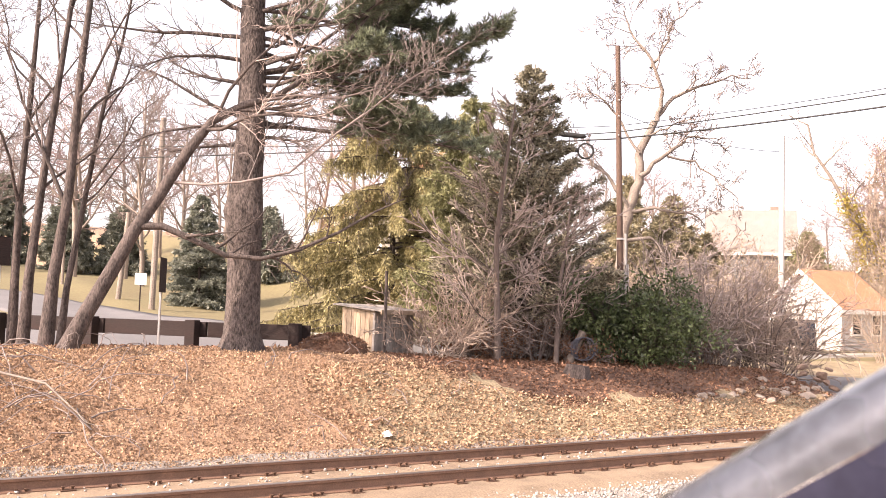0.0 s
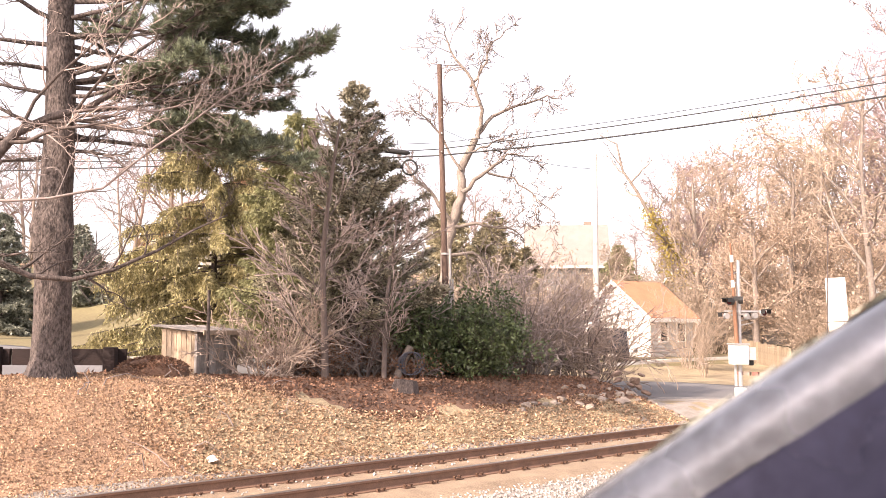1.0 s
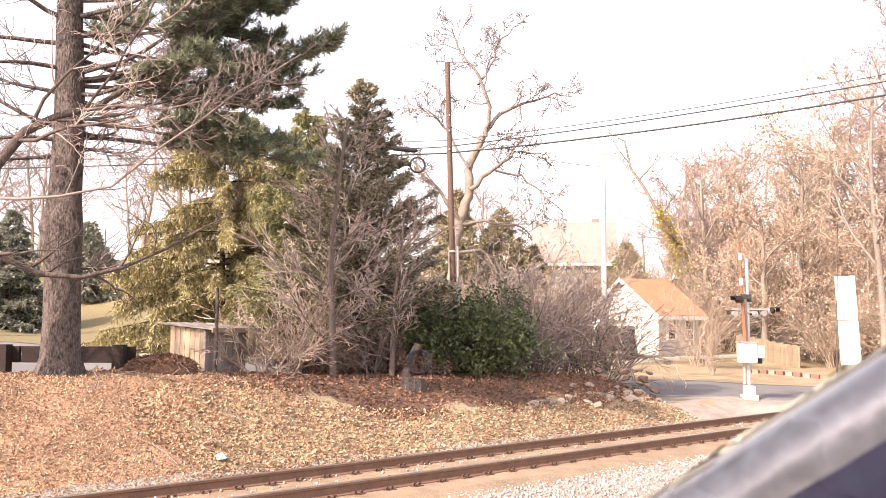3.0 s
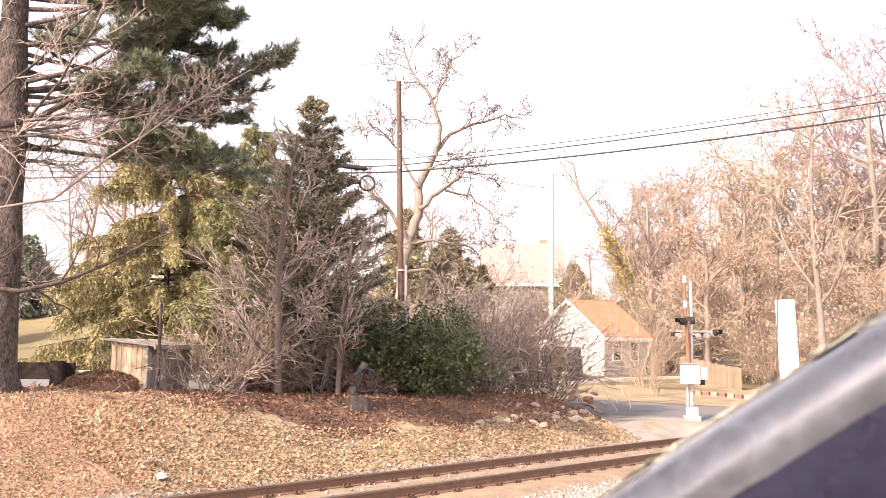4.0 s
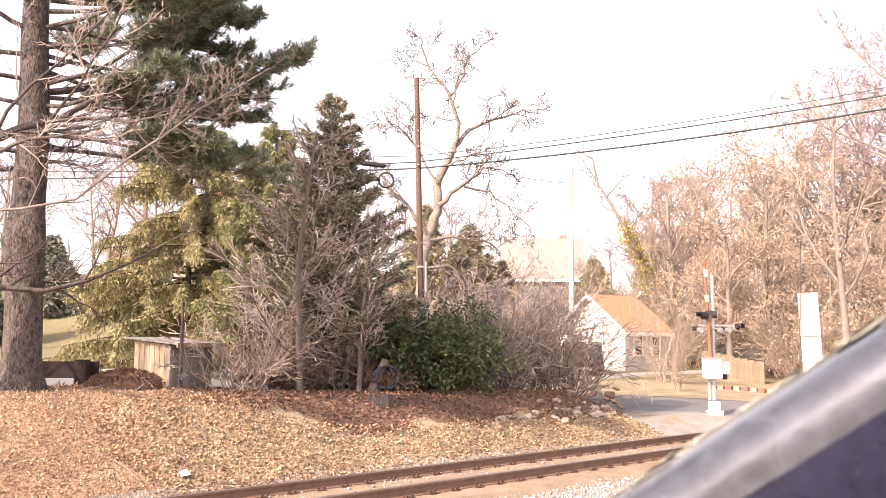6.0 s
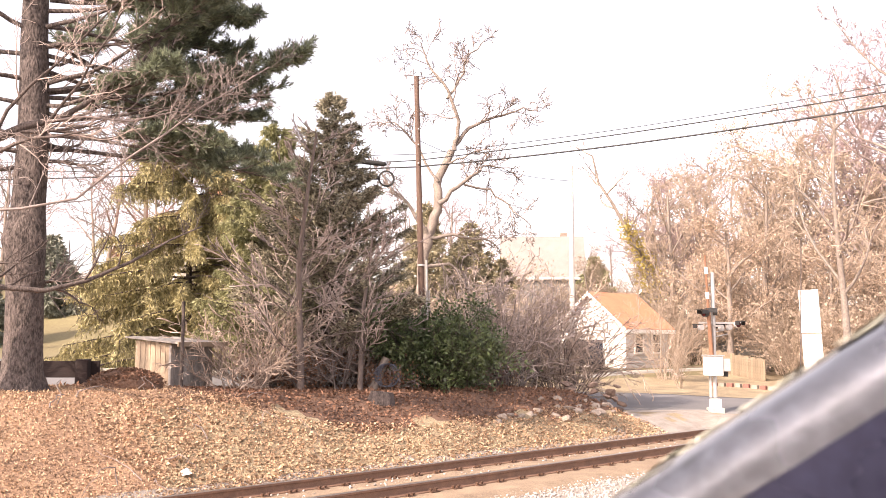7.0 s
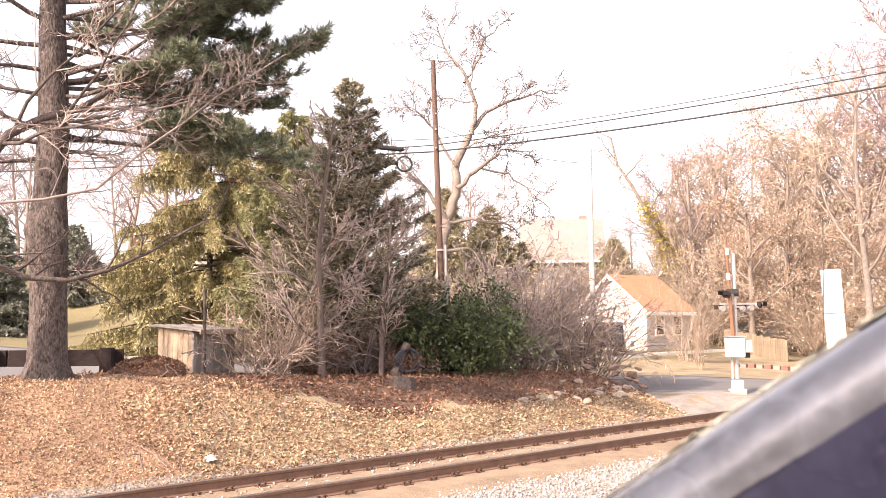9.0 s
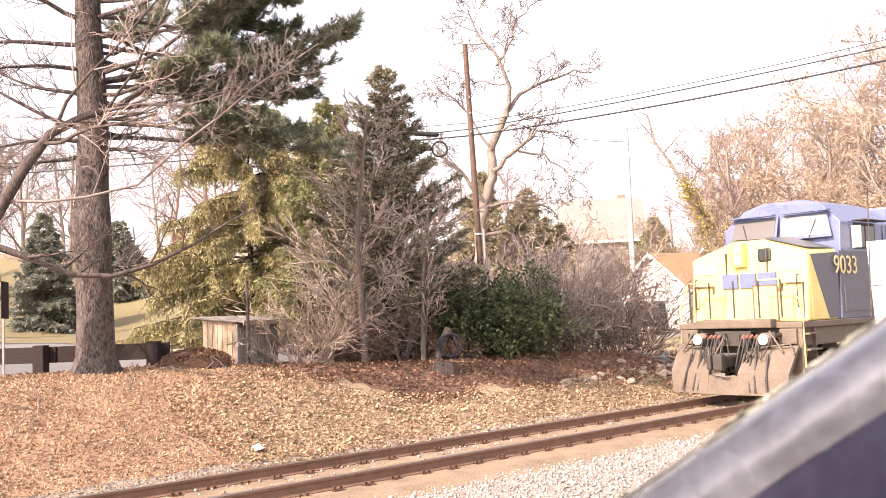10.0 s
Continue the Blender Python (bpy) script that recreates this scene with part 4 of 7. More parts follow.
forked_tree("dead_tree", 8.3, 49.2, [(0, -0.2), (0.1, 2.5), (0.2, 4.4), (0.5, 6.2), (1.1, 7.7), (1.05, 9.2), (1.9, 10.9)], 0.36,
            [([(1.85, 10.8), (2.2, 12.1), (1.5, 14.0), (0.4, 15.4), (-0.1, 16.7)], 0.19), ([(1.55, 13.7), (2.1, 14.5), (2.7, 16.2), (3.9, 17.3)], 0.12),
             ([(1.9, 11.0), (2.9, 12.2), (4.3, 12.9), (5.75, 13.4), (6.9, 13.3)], 0.17), ([(1.15, 7.8), (2.2, 8.9), (3.2, 9.7), (3.9, 10.3), (5.3, 10.1)], 0.2),
             ([(2.5, 9.0), (3.9, 8.7), (5.1, 7.9), (6.2, 6.7)], 0.1), ([(0.5, 6.0), (2.1, 6.1), (3.7, 6.0), (4.6, 5.3)], 0.15), ([(0.3, 4.4), (1.9, 4.5), (3.0, 3.7), (3.8, 3.1)], 0.16),
             ([(0.4, 6.3), (-0.6, 7.7), (-1.6, 8.3), (-2.1, 9.4)], 0.17), ([(1.05, 8.9), (-0.2, 11.0), (-1.1, 12.0), (-1.8, 12.3)], 0.11), ([(1.4, 10.0), (2.6, 10.6), (3.8, 10.9)], 0.09)],
            dict(DEAD, kids=[0, 12, 6, 4], start=[0.3, 0.3, 0.2, 0.15], ratio=[0, 0.45, 0.5, 0.5], minr=0.018), 71, "tall pale leafless tree with crooked spreading limbs", M_DEADBARK, M_TWIG)
bare_tree("dead_tree", 25.8, 58.0, 12, 0.22, dict(DEAD, kids=[9, 4, 4, 3], ratio=[0.22, 0.5, 0.5, 0.5]), 72, "leaning snag with yellow ivy on its lower trunk", M_PALEBARK, M_PALEBARK,
          path=[(0, 0, 0), (-0.1, 0, 2.5), (-0.4, 0, 4.6), (-0.9, 0, 6.6), (-2.0, 0, 8.4), (-3.0, 0, 10.2), (-4.0, 0, 11.6), (-4.4, 0, 13.4)])
ivy = [o for o in scene.objects if o.name.startswith("dead_tree")][-1]
rng = np.random.default_rng(73)
hz = rng.uniform(2.5, 9.0, 1500)
P = np.stack([np.interp(hz, (2.5, 4.6, 6.6, 8.4, 9.5), (-0.1, -0.4, -0.9, -2.0, -2.6)), 0 * hz, hz], 1) + rng.normal(size=(1500, 3)) * (0.28 + 0.35 * np.exp(-((hz - 5.0) / 1.2) ** 2))[:, None]
tagged(link("ivy", blades_mesh("ivy", P, rng.normal(size=(1500, 3)), rng.uniform(0.14, 0.26, 1500), rng.uniform(0.1, 0.18, 1500), rng), M_YELLEAF, ivy, "yellowing ivy leaves"), kind="stuff")
WOOD = dict(OAK, kids=[13, 8, 6, 4], minr=0.017, start=[0.22, 0.15, 0.12, 0.1], angle=[48, 45, 45, 45], ratio=[0.5, 0.52, 0.48, 0.5], wig=[0.07, 0.14, 0.2, 0.22, 0.25], up=[0.06, 0.07, 0.06, 0.04, 0.02])
FARW = dict(WOOD, kids=[12, 8, 6], seg=[6, 5, 4, 4], minr=0.022)
protos = [bare_tree("wood_tree", 36, 53.5, 14.5, 0.26, WOOD, 81, "tall leafless tree with a reddish haze of buds", M_PALEBARK, M_TWIGPINK, group="trees behind the crossing"),
          bare_tree("wood_tree", 29, 50, 11, 0.2, WOOD, 82, "leafless tan tree in the wood", M_PALEBARK, M_TWIGTAN, group="trees behind the crossing"),
          bare_tree("wood_tree", 25.5, 47.5, 8, 0.2, dict(WOOD, kids=[13, 8, 5, 3]), 83, "oak holding its rust-brown dead leaves", M_PALEBARK, M_TWIGTAN, leaves=(M_DEADLEAF, 4, 0.3, 0.12, 0.075), group="trees behind the crossing"),
          bare_tree("wood_tree", 33, 54, 13, 0.22, dict(WOOD, kids=[13, 8, 5, 3]), 84, "tree holding pale tan dead leaves", M_PALEBARK, M_TWIGTAN, leaves=(M_TANLEAF, 3, 0.4, 0.2, 0.12), group="trees behind the crossing"),
          bare_tree("wood_tree", -30, 72, 14, 0.25, FARW, 86, "distant leafless tree beyond the lawn", M_PALEBARK, M_TWIGPINK, group="distant trees"),
          bare_tree("wood_tree", -24, 66, 13, 0.22, FARW, 87, "distant leafless tree beyond the lawn", M_PALEBARK, M_TWIG, group="distant trees")]
# how high the tree tops stand over the place, in degrees, by bearing
BEARING = (-90, 0, 3, 12, 14, 17, 20, 23, 24.5, 26.5, 28.5, 30, 31.5, 34, 38, 90)
TOPS = (16, 15, 11, 9.5, 7.6, 6.8, 6.4, 8.2, 12.0, 12.6, 10.6, 13.5, 17.0, 19.0, 19.5, 20)


def wood_copy(which, x, y, s):
    """A copy turned by chance, its top kept under the line of the tree tops."""
    d_ = math.hypot(x, y)
    tall = TALL[which]
    top = 2.15 + d_ * math.tan(radians(float(np.interp(math.degrees(math.atan2(x, y)), BEARING, TOPS))))
    s = min(s * (1.35 if which == 0 else 1.0), (top - gz(x, y)) / tall * rng.uniform(0.88, 1.02))
    if s < 0.18:
        return
    c = copy_thing(protos[which], at(x, y, -0.1, rng.uniform(0, 360)))
    c.scale = (s, s, s)


TALL = [max(v.co.z for ch in p.children for v in ch.data.vertices) for p in protos]
rng = np.random.default_rng(85)
PLACES = [(0, 42, 57, 1.05), (0, 47, 60, 1.0), (0, 37.5, 50, 1.0), (0, 30, 68, 0.75), (1, 26, 56, 1.0), (1, 36, 60, 1.1), (1, 38, 50, 1.0), (3, 21, 57, 0.7), (2, 30.5, 46, 0.85), (2, 33, 43.5, 0.8), (3, 37, 51, 0.9), (1, 41, 50, 1.0), (3, 43, 47, 0.8),
          (1, 30, 60, 1.1), (0, 38, 70, 0.9), (3, 28, 66, 0.9), (1, 33, 68, 1.1), (2, 36, 44, 0.8), (1, 45, 53, 1.1), (3, 48, 54, 0.9), (0, 53, 62, 1.1), (2, 28, 52, 0.9), (1, 34, 47, 0.8), (1, 40, 45, 0.9), (2, 41, 42, 0.7), (1, 46, 44, 1.0), (3, 50, 48, 1.0), (2, 27, 50.5, 0.7), (2, 31.5, 49, 0.9), (2, 35, 47.5, 0.8), (0, 27.5, 59, 1.0), (0, 29.5, 63, 1.0), (3, 33.2, 56, 1.0)]
for a in np.arange(-36, 48, 2.6):
    for r_ in (82, 105):
        r2 = r_ + rng.uniform(-8, 8)
        b = radians(a + rng.uniform(-1.2, 1.2))
        if r_ < 90 and (-17 < a < 2):
            continue
        PLACES.append((4 if rng.random() < 0.5 else 5, r2 * math.sin(b), r2 * math.cos(b), rng.uniform(0.7, 1.15)))
for x, y in ((-16, 62), (-20, 58), (-26, 62), (-21, 70), (-33, 64), (-11, 70), (-8, 66)):
    PLACES.append((5 if rng.random() < 0.6 else 4, x, y, rng.uniform(0.7, 1.0)))
for place in PLACES:
    wood_copy(*place)
for x, y, h, w_, sd in ((-29.5, 68.9, 6.5, 2.4, 56), (-26.0, 70.5, 5.5, 2.2, 57), (-37, 74, 7.5, 2.6, 58), (-12.5, 60, 5.0, 2.0, 59)):
    conifer("spruce_tree", x, y, h, w_, sd, "dull green spruce across the road", M_NEEDLE_BLUE, M_BARK, droop=0.2, weep=0.2, density=0.8, blade=(0.35, 0.12), power=0.7, group="distant spruces")
for x, y, h, w_, sd in ((9.3, 53.0, 7.6, 2.4, 131), (12.2, 54.0, 7.0, 2.4, 132), (10.9, 51.5, 5.6, 2.6, 133), (13.8, 53.0, 5.2, 2.0, 134)):
    conifer("cedar_tree", x, y, h, w_, sd, "hazy olive cedar behind the bushes", M_NEEDLE_OLIVE, M_BARK, droop=0.0, weep=0.2, density=0.75, blade=(0.26, 0.07), power=0.8, rise=0.5, group="cedars behind the bushes")
rng = np.random.default_rng(88)
THICK = dict(BUSH, r=0.03, minr=0.009, kids=[9, 4])
th = shrub("thicket", 31.0, 43.0, 4.2, 2.6, 40, THICK, 89, "tangled tan thicket with dry leaves at the edge of the wood", M_TWIGTAN, leaves=(M_TANLEAF, 1, 0.3, 0.16, 0.1))
th["group"] = "thickets"
for x, y, s in ((28.5, 45.5, 0.9), (33.5, 41.5, 1.0), (36, 40.0, 1.1), (38.5, 40.5, 1.2), (41, 38.5, 1.1), (35, 46, 1.3), (40, 44, 1.3), (44, 40, 1.2), (30, 49, 1.2), (26, 54, 1.2), (23, 57, 1.0), (19, 56, 1.0), (14, 58, 1.0), (12, 46, 0.8), (8.5, 44, 0.8), (6, 42, 0.8), (10, 41, 0.75)):
    c = copy_thing(th, at(x, y, -0.1, rng.uniform(0, 360)))
    c.scale = (s, s, s)
# pale trunk at the edge of the wood
bare_tree("wood_tree", 23.75, 34.64, 12, 0.2, dict(WOOD, kids=[12, 7, 5, 3], start=[0.4, 0.2, 0.15, 0.1]), 90, "tall tree with a sunlit grey trunk by the crossing", M_DEADBARK, M_TWIGTAN, group="trees behind the crossing",
          path=[(0, 0, 0), (0, 0, 2), (-0.1, 0, 4), (-0.3, 0, 6.5), (-0.4, 0, 9), (-0.2, 0, 12)])


# ---- buildings ----
M_WHITE = mat("white_paint", (0.78, 0.76, 0.72), (0.68, 0.65, 0.6), 0.6, scale=1.5, fine=20, bump=0.1)
M_SIDING = mat("grey_siding", (0.5, 0.47, 0.44), (0.4, 0.37, 0.35), 0.7, scale=2, fine=20, bump=0.1)
M_ROOFRED = mat("orange_shingles", (0.55, 0.25, 0.14), (0.38, 0.16, 0.09), 0.85, scale=1.5, fine=22, bump=0.5)
M_ROOFGREY = mat("grey_shingles", (0.5, 0.46, 0.44), (0.36, 0.33, 0.31), 0.85, scale=1.5, fine=25, bump=0.4)
M_BRICK = mat("dark_brick", (0.3, 0.13, 0.1), (0.2, 0.085, 0.07), 0.9, scale=1.5, fine=25, bump=0.3)
M_GLASS = glass("window_glass")
M_WOOD = mat("weathered_boards", (0.5, 0.39, 0.28), (0.28, 0.2, 0.14), 0.9, scale=2.5, fine=30, bump=0.5, stretch=(3, 3, 0.4), rnd=0.2)
M_GREYWOOD = mat("grey_boards", (0.42, 0.38, 0.34), (0.24, 0.21, 0.19), 0.9, scale=2.5, fine=30, bump=0.5, stretch=(0.5, 4, 4), rnd=0.2)
M_TIMBER = mat("dark_timber", (0.036, 0.02, 0.018), (0.015, 0.009, 0.008), 0.9, scale=2, fine=25, bump=0.6, stretch=(0.4, 3, 3))
M_POLE = mat("pole_wood", (0.17, 0.108, 0.082), (0.07, 0.043, 0.035), 0.9, scale=2, fine=25, bump=0.5, stretch=(3, 3, 0.25))
M_GALV = mat("galvanised", (0.6, 0.58, 0.56), (0.45, 0.43, 0.42), 0.45, metal=0.6, scale=5, fine=50, bump=0.05)
M_BLACK = mat("black_rubber", (0.03, 0.028, 0.027), (0.018, 0.017, 0.016), 0.6, scale=5, fine=40, bump=0.1)
M_YELLOW = mat("yellow_paint", (0.62, 0.5, 0.14), (0.45, 0.34, 0.09), 0.6, scale=4, fine=30, bump=0.2)
M_RUST = mat("rust", (0.3, 0.15, 0.085), (0.16, 0.08, 0.05), 0.85, scale=4, fine=40, bump=0.3)
M_RED = mat("red_paint", (0.5, 0.05, 0.05), (0.38, 0.035, 0.035), 0.5, scale=4, fine=30, bump=0.05)


def house(name, x, y, turn, w, d, h, ridge, label, walls, roofmat, over=0.35, base=None, laps=0.0, side=None):
    """A gabled house: its gable faces local -y, its ridge runs along y."""
    root = thing(name, base or at(x, y, 0, turn), label, "house")
    t = 0.15
    for x0, x1 in ((-w / 2, -w / 2 + t), (w / 2 - t, w / 2)):
        part("side_wall", boxes((x0, x1, t, d - t, -0.6, h)), side or walls, root)
    for y0 in (0, d - t):
        bm = bmesh.new()
        V = [(-w / 2, -0.6), (w / 2, -0.6), (w / 2, h), (0, ridge), (-w / 2, h)]
        A = [bm.verts.new((a, y0, b)) for a, b in V]
        B = [bm.verts.new((a, y0 + t, b)) for a, b in V]
        bm.faces.new(A), bm.faces.new(B[::-1])
        for i in range(5):
            bm.faces.new((A[i], B[i], B[(i + 1) % 5], A[(i + 1) % 5]))
        bmesh.ops.recalc_face_normals(bm, faces=bm.faces[:])
        part("gable_wall", bm, walls, root)
    slope = (ridge - h) / (w / 2)
    for s in (-1, 1):
        bm = bmesh.new()
        ex = w / 2 + over
        ez = h - slope * over
        A = [bm.verts.new(p) for p in ((0, -over, ridge + 0.02), (s * ex, -over, ez + 0.02), (s * ex, d + over, ez + 0.02), (0, d + over, ridge + 0.02))]
        B = [bm.verts.new((v.co.x, v.co.y, v.co.z + 0.12)) for v in A]
        bm.faces.new(A), bm.faces.new(B[::-1])
        for i in range(4):
            bm.faces.new((A[i], B[i], B[(i + 1) % 4], A[(i + 1) % 4]))
        bmesh.ops.recalc_face_normals(bm, faces=bm.faces[:])
        part("roof", bm, roofmat, root)
        bm = bmesh.new()
        for yy in (-over - 0.04, ):
            A = [bm.verts.new(p) for p in ((0, yy, ridge + 0.15), (s * ex, yy, ez + 0.15), (s * ex, yy, ez - 0.08), (0, yy, ridge - 0.08))]
            B = [bm.verts.new((v.co.x, yy + 0.035, v.co.z)) for v in A]
            bm.faces.new(A), bm.faces.new(B[::-1])
            for i in range(4):
                bm.faces.new((A[i], B[i], B[(i + 1) % 4], A[(i + 1) % 4]))
        bmesh.ops.recalc_face_normals(bm, faces=bm.faces[:])
        part("bargeboard", bm, M_WHITE, root)
        part("fascia", boxes((s * ex - 0.02, s * ex + 0.02, -over, d + over, ez - 0.1, ez + 0.1)), M_WHITE, root)
    if laps:
        for s in (-1, 1):
            z = 0.05
            while z < h - 0.05:
                bm = bmesh.new()
                xs = s * w / 2
                prof = [(xs, z), (xs + s * 0.035, z), (xs + s * 0.006, z + laps), (xs, z + laps)]
                A = [bm.verts.new((a, 0, b)) for a, b in prof]
                B = [bm.verts.new((a, d, b)) for a, b in prof]
                for i in range(4):
                    bm.faces.new((A[i], A[(i + 1) % 4], B[(i + 1) % 4], B[i]))
                bm.faces.new(A[::-1]), bm.faces.new(B)
                bmesh.ops.recalc_face_normals(bm, faces=bm.faces[:])
                part("siding_board", bm, side or walls, root)
                z += laps
    return root


def window_on(root, m, w, h, frame_mat=None):
    """A sash window facing local -y, let into the wall at the pose m."""
    fm = frame_mat or M_WHITE
    win = part("window", boxes((-w / 2, -w / 2 + 0.09, -0.06, 0.02, 0, h), (w / 2 - 0.09, w / 2, -0.06, 0.02, 0, h), (-w / 2 + 0.09, w / 2 - 0.09, -0.06, 0.02, h - 0.09, h), (-w / 2 + 0.09, w / 2 - 0.09, -0.09, 0.02, 0, 0.08)), fm, root)
    win.matrix_basis = m
    for z0, z1 in ((0.08, h / 2 - 0.02), (h / 2 + 0.02, h - 0.09)):
        part("pane", boxes((-w / 2 + 0.09, w / 2 - 0.09, -0.035, -0.025, z0, z1)), M_GLASS, win)
    part("sash_bar", boxes((-w / 2 + 0.09, w / 2 - 0.09, -0.045, -0.015, h / 2 - 0.02, h / 2 + 0.02)), fm, win)
    return win


# garage with the orange roof: the near corner of its siding wall stands at (18.8, 46.3)
GT = -62.0
gm = Matrix.Translation((18.81, 46.35, 0.89)) @ pose(0, 0, 0, 0, 0, GT) @ Matrix.Translation((-2.35, 0, 0))
garage = house("garage", 0, 0, 0, 4.7, 3.5, 2.15, 3.95, "white garage with an orange-red shingle roof and grey siding", M_WHITE, M_ROOFRED, 0.3, base=gm, laps=0.2, side=M_SIDING)
for yy in (1.0, 2.45):
    window_on(garage, Matrix.Translation((2.39, yy, 0.75)) @ pose(0, 0, 0, 0, 0, 90), 0.75, 1.1)
M_CREAM0 = mat("pale_chimney_brick", (0.3, 0.23, 0.19), (0.2, 0.15, 0.12), 0.85, scale=2, fine=20, bump=0.2)
M_FARWALL = mat("dull_white_siding", (0.25, 0.24, 0.23), (0.19, 0.18, 0.17), 0.7, scale=1.5, fine=20, bump=0.1)
M_FARROOF = mat("pale_shingles", (0.29, 0.26, 0.24), (0.2, 0.178, 0.162), 0.85, scale=1.5, fine=22, bump=0.4)
far_house = house("house", 0, 0, 0, 5.0, 6.0, 3.4, 6.4, "pale house with a light roof and a brick chimney", M_FARWALL, M_FARROOF, 0.35, base=pose(25.0, 71.0, 4.2, 0, 0, 75))
part("chimney", boxes((0.6, 1.2, 0.9, 1.5, 4.6, 6.9), bevel=0.03), M_CREAM0, far_house)
for xx in (-1.4, 1.0):
    window_on(far_house, Matrix.Translation((xx, -0.02, 1.2)), 0.9, 1.4)
low_house = house("house", 0, 0, 0, 6.0, 8.0, 2.3, 4.2, "low white house with a pale grey roof behind the garage", M_FARWALL, M_FARROOF, 0.4, base=pose(26.2, 59.5, 2.0, 0, 0, -66))
for yy in (1.5, 4.0):
    window_on(low_house, Matrix.Translation((3.04, yy, 0.7)) @ pose(0, 0, 0, 0, 0, 90), 0.9, 1.2)
part("chimney", boxes((0.4, 0.9, 3.0, 3.5, 3.2, 5.2), bevel=0.03), M_CREAM0, low_house)
part("chimney", boxes((0.4, 0.9, 5.0, 5.5, 3.2, 5.2), bevel=0.03), M_CREAM0, low_house)
M_CREAM = mat("cream_wall", (0.62, 0.56, 0.47), (0.48, 0.42, 0.35), 0.8, scale=1, fine=15, bump=0.1)
red_house = house("house", 0, 0, 0, 9.0, 12.0, 6.4, 10.2, "cream house with an orange tiled roof behind the spruces", M_CREAM, M_ROOFRED, 0.5, base=pose(-0.8, 60.0, 2.6, 0, 0, 20))
for xx in (-3, -1, 1, 3):
    for zz in (1.0, 4.0):
        window_on(red_house, Matrix.Translation((xx, -0.02, zz)), 1.0, 1.5)
brick_house = house("building", 0, 0, 0, 11.0, 16.0, 3.4, 6.0, "dark red brick building with a grey roof", M_BRICK, M_ROOFGREY, 0.6, base=pose(-11.5, 82.0, 4.6, 0, 0, -68))
for yy in (3, 6, 9, 12):
    window_on(brick_house, Matrix.Translation((-5.54, yy, 0.8)) @ pose(0, 0, 0, 0, 0, -90), 1.0, 1.6)
for xx in (-3.6, -1.2, 1.2, 3.6):
    window_on(brick_house, Matrix.Translation((xx, -0.02, 0.8)), 0.9, 1.6)
for x, y in ((-16.6, 80.2), (-15.3, 80.5), (-14.2, 80.8)):
    unit_ = thing("air_conditioner", at(x, y, 0, -15), "pale metal air-conditioning unit by the brick building", "appliance", "air conditioners")
    part("case", boxes((-0.45, 0.45, -0.4, 0.4, -0.3, 0.9), bevel=0.04), M_GALV, unit_)
    part("grille", boxes(*[(-0.4, 0.4, -0.42, -0.4, 0.1 + 0.09 * i, 0.14 + 0.09 * i) for i in range(8)]), M_BLACK, unit_)

# ---- wooden bin by the road ----
shed = thing("wooden_bin", pose(-2.87, 23.03, 1.08, 0, 0, math.degrees(math.atan2(-0.50, 0.87))), "small weathered board bin with a slanting board lid", "shed")
W1, W2 = 0.98, 1.75
for i in range(7):
    x0 = i * W1 / 7
    part("board", boxes((x0 + 0.004, x0 + W1 / 7 - 0.004, 0, 0.03, 0, 1.12 - 0.012 * i), bevel=0.004), M_WOOD, shed)
    part("board", boxes((x0 + 0.004, x0 + W1 / 7 - 0.004, W2 - 0.03, W2, 0, 1.12 - 0.012 * i)), M_WOOD, shed)
for i in range(11):
    y0 = 0.03 + i * (W2 - 0.06) / 11
    part("board", boxes((W1 - 0.03, W1, y0 + 0.004, y0 + (W2 - 0.06) / 11 - 0.004, 0, 1.03), bevel=0.004), M_GREYWOOD, shed)
    part("board", boxes((0, 0.03, y0 + 0.004, y0 + (W2 - 0.06) / 11 - 0.004, 0, 1.1)), M_GREYWOOD, shed)
part("corner_post", boxes((W1 - 0.02, W1 + 0.05, -0.05, 0.05, 0, 1.0), bevel=0.006), M_GREYWOOD, shed)
for i in range(8):
    q = part("lid_board", boxes((-0.2, W1 + 0.28, -0.14 + i * 0.26, 0.105 + i * 0.26, -0.02, 0.02 + 0.006 * (i % 2)), bevel=0.005), M_GREYWOOD, shed)
    q.matrix_basis = Matrix.Translation((0, 0, 1.17)) @ pose(0, 0, 0, 0, 5.5, 0)
part("lid_edge", boxes((W1 + 0.27, W1 + 0.3, -0.14, 1.95, -0.2 + 1.17, 1.08)), M_WOOD, shed)


def post(name, x, y, h, r, material, label, lean=(0, 0), category="post", n=10):
    e = thing(name, at(x, y, -0.3), label, category)
    part("shaft", rods(((0, 0, 0), (lean[0], lean[1], h + 0.3), r, r * 0.9), n=n), material, e)
    return e


post("post", -1.71, 21.85, 1.95, 0.04, M_BARK, "grey weathered wooden post beside the bin")

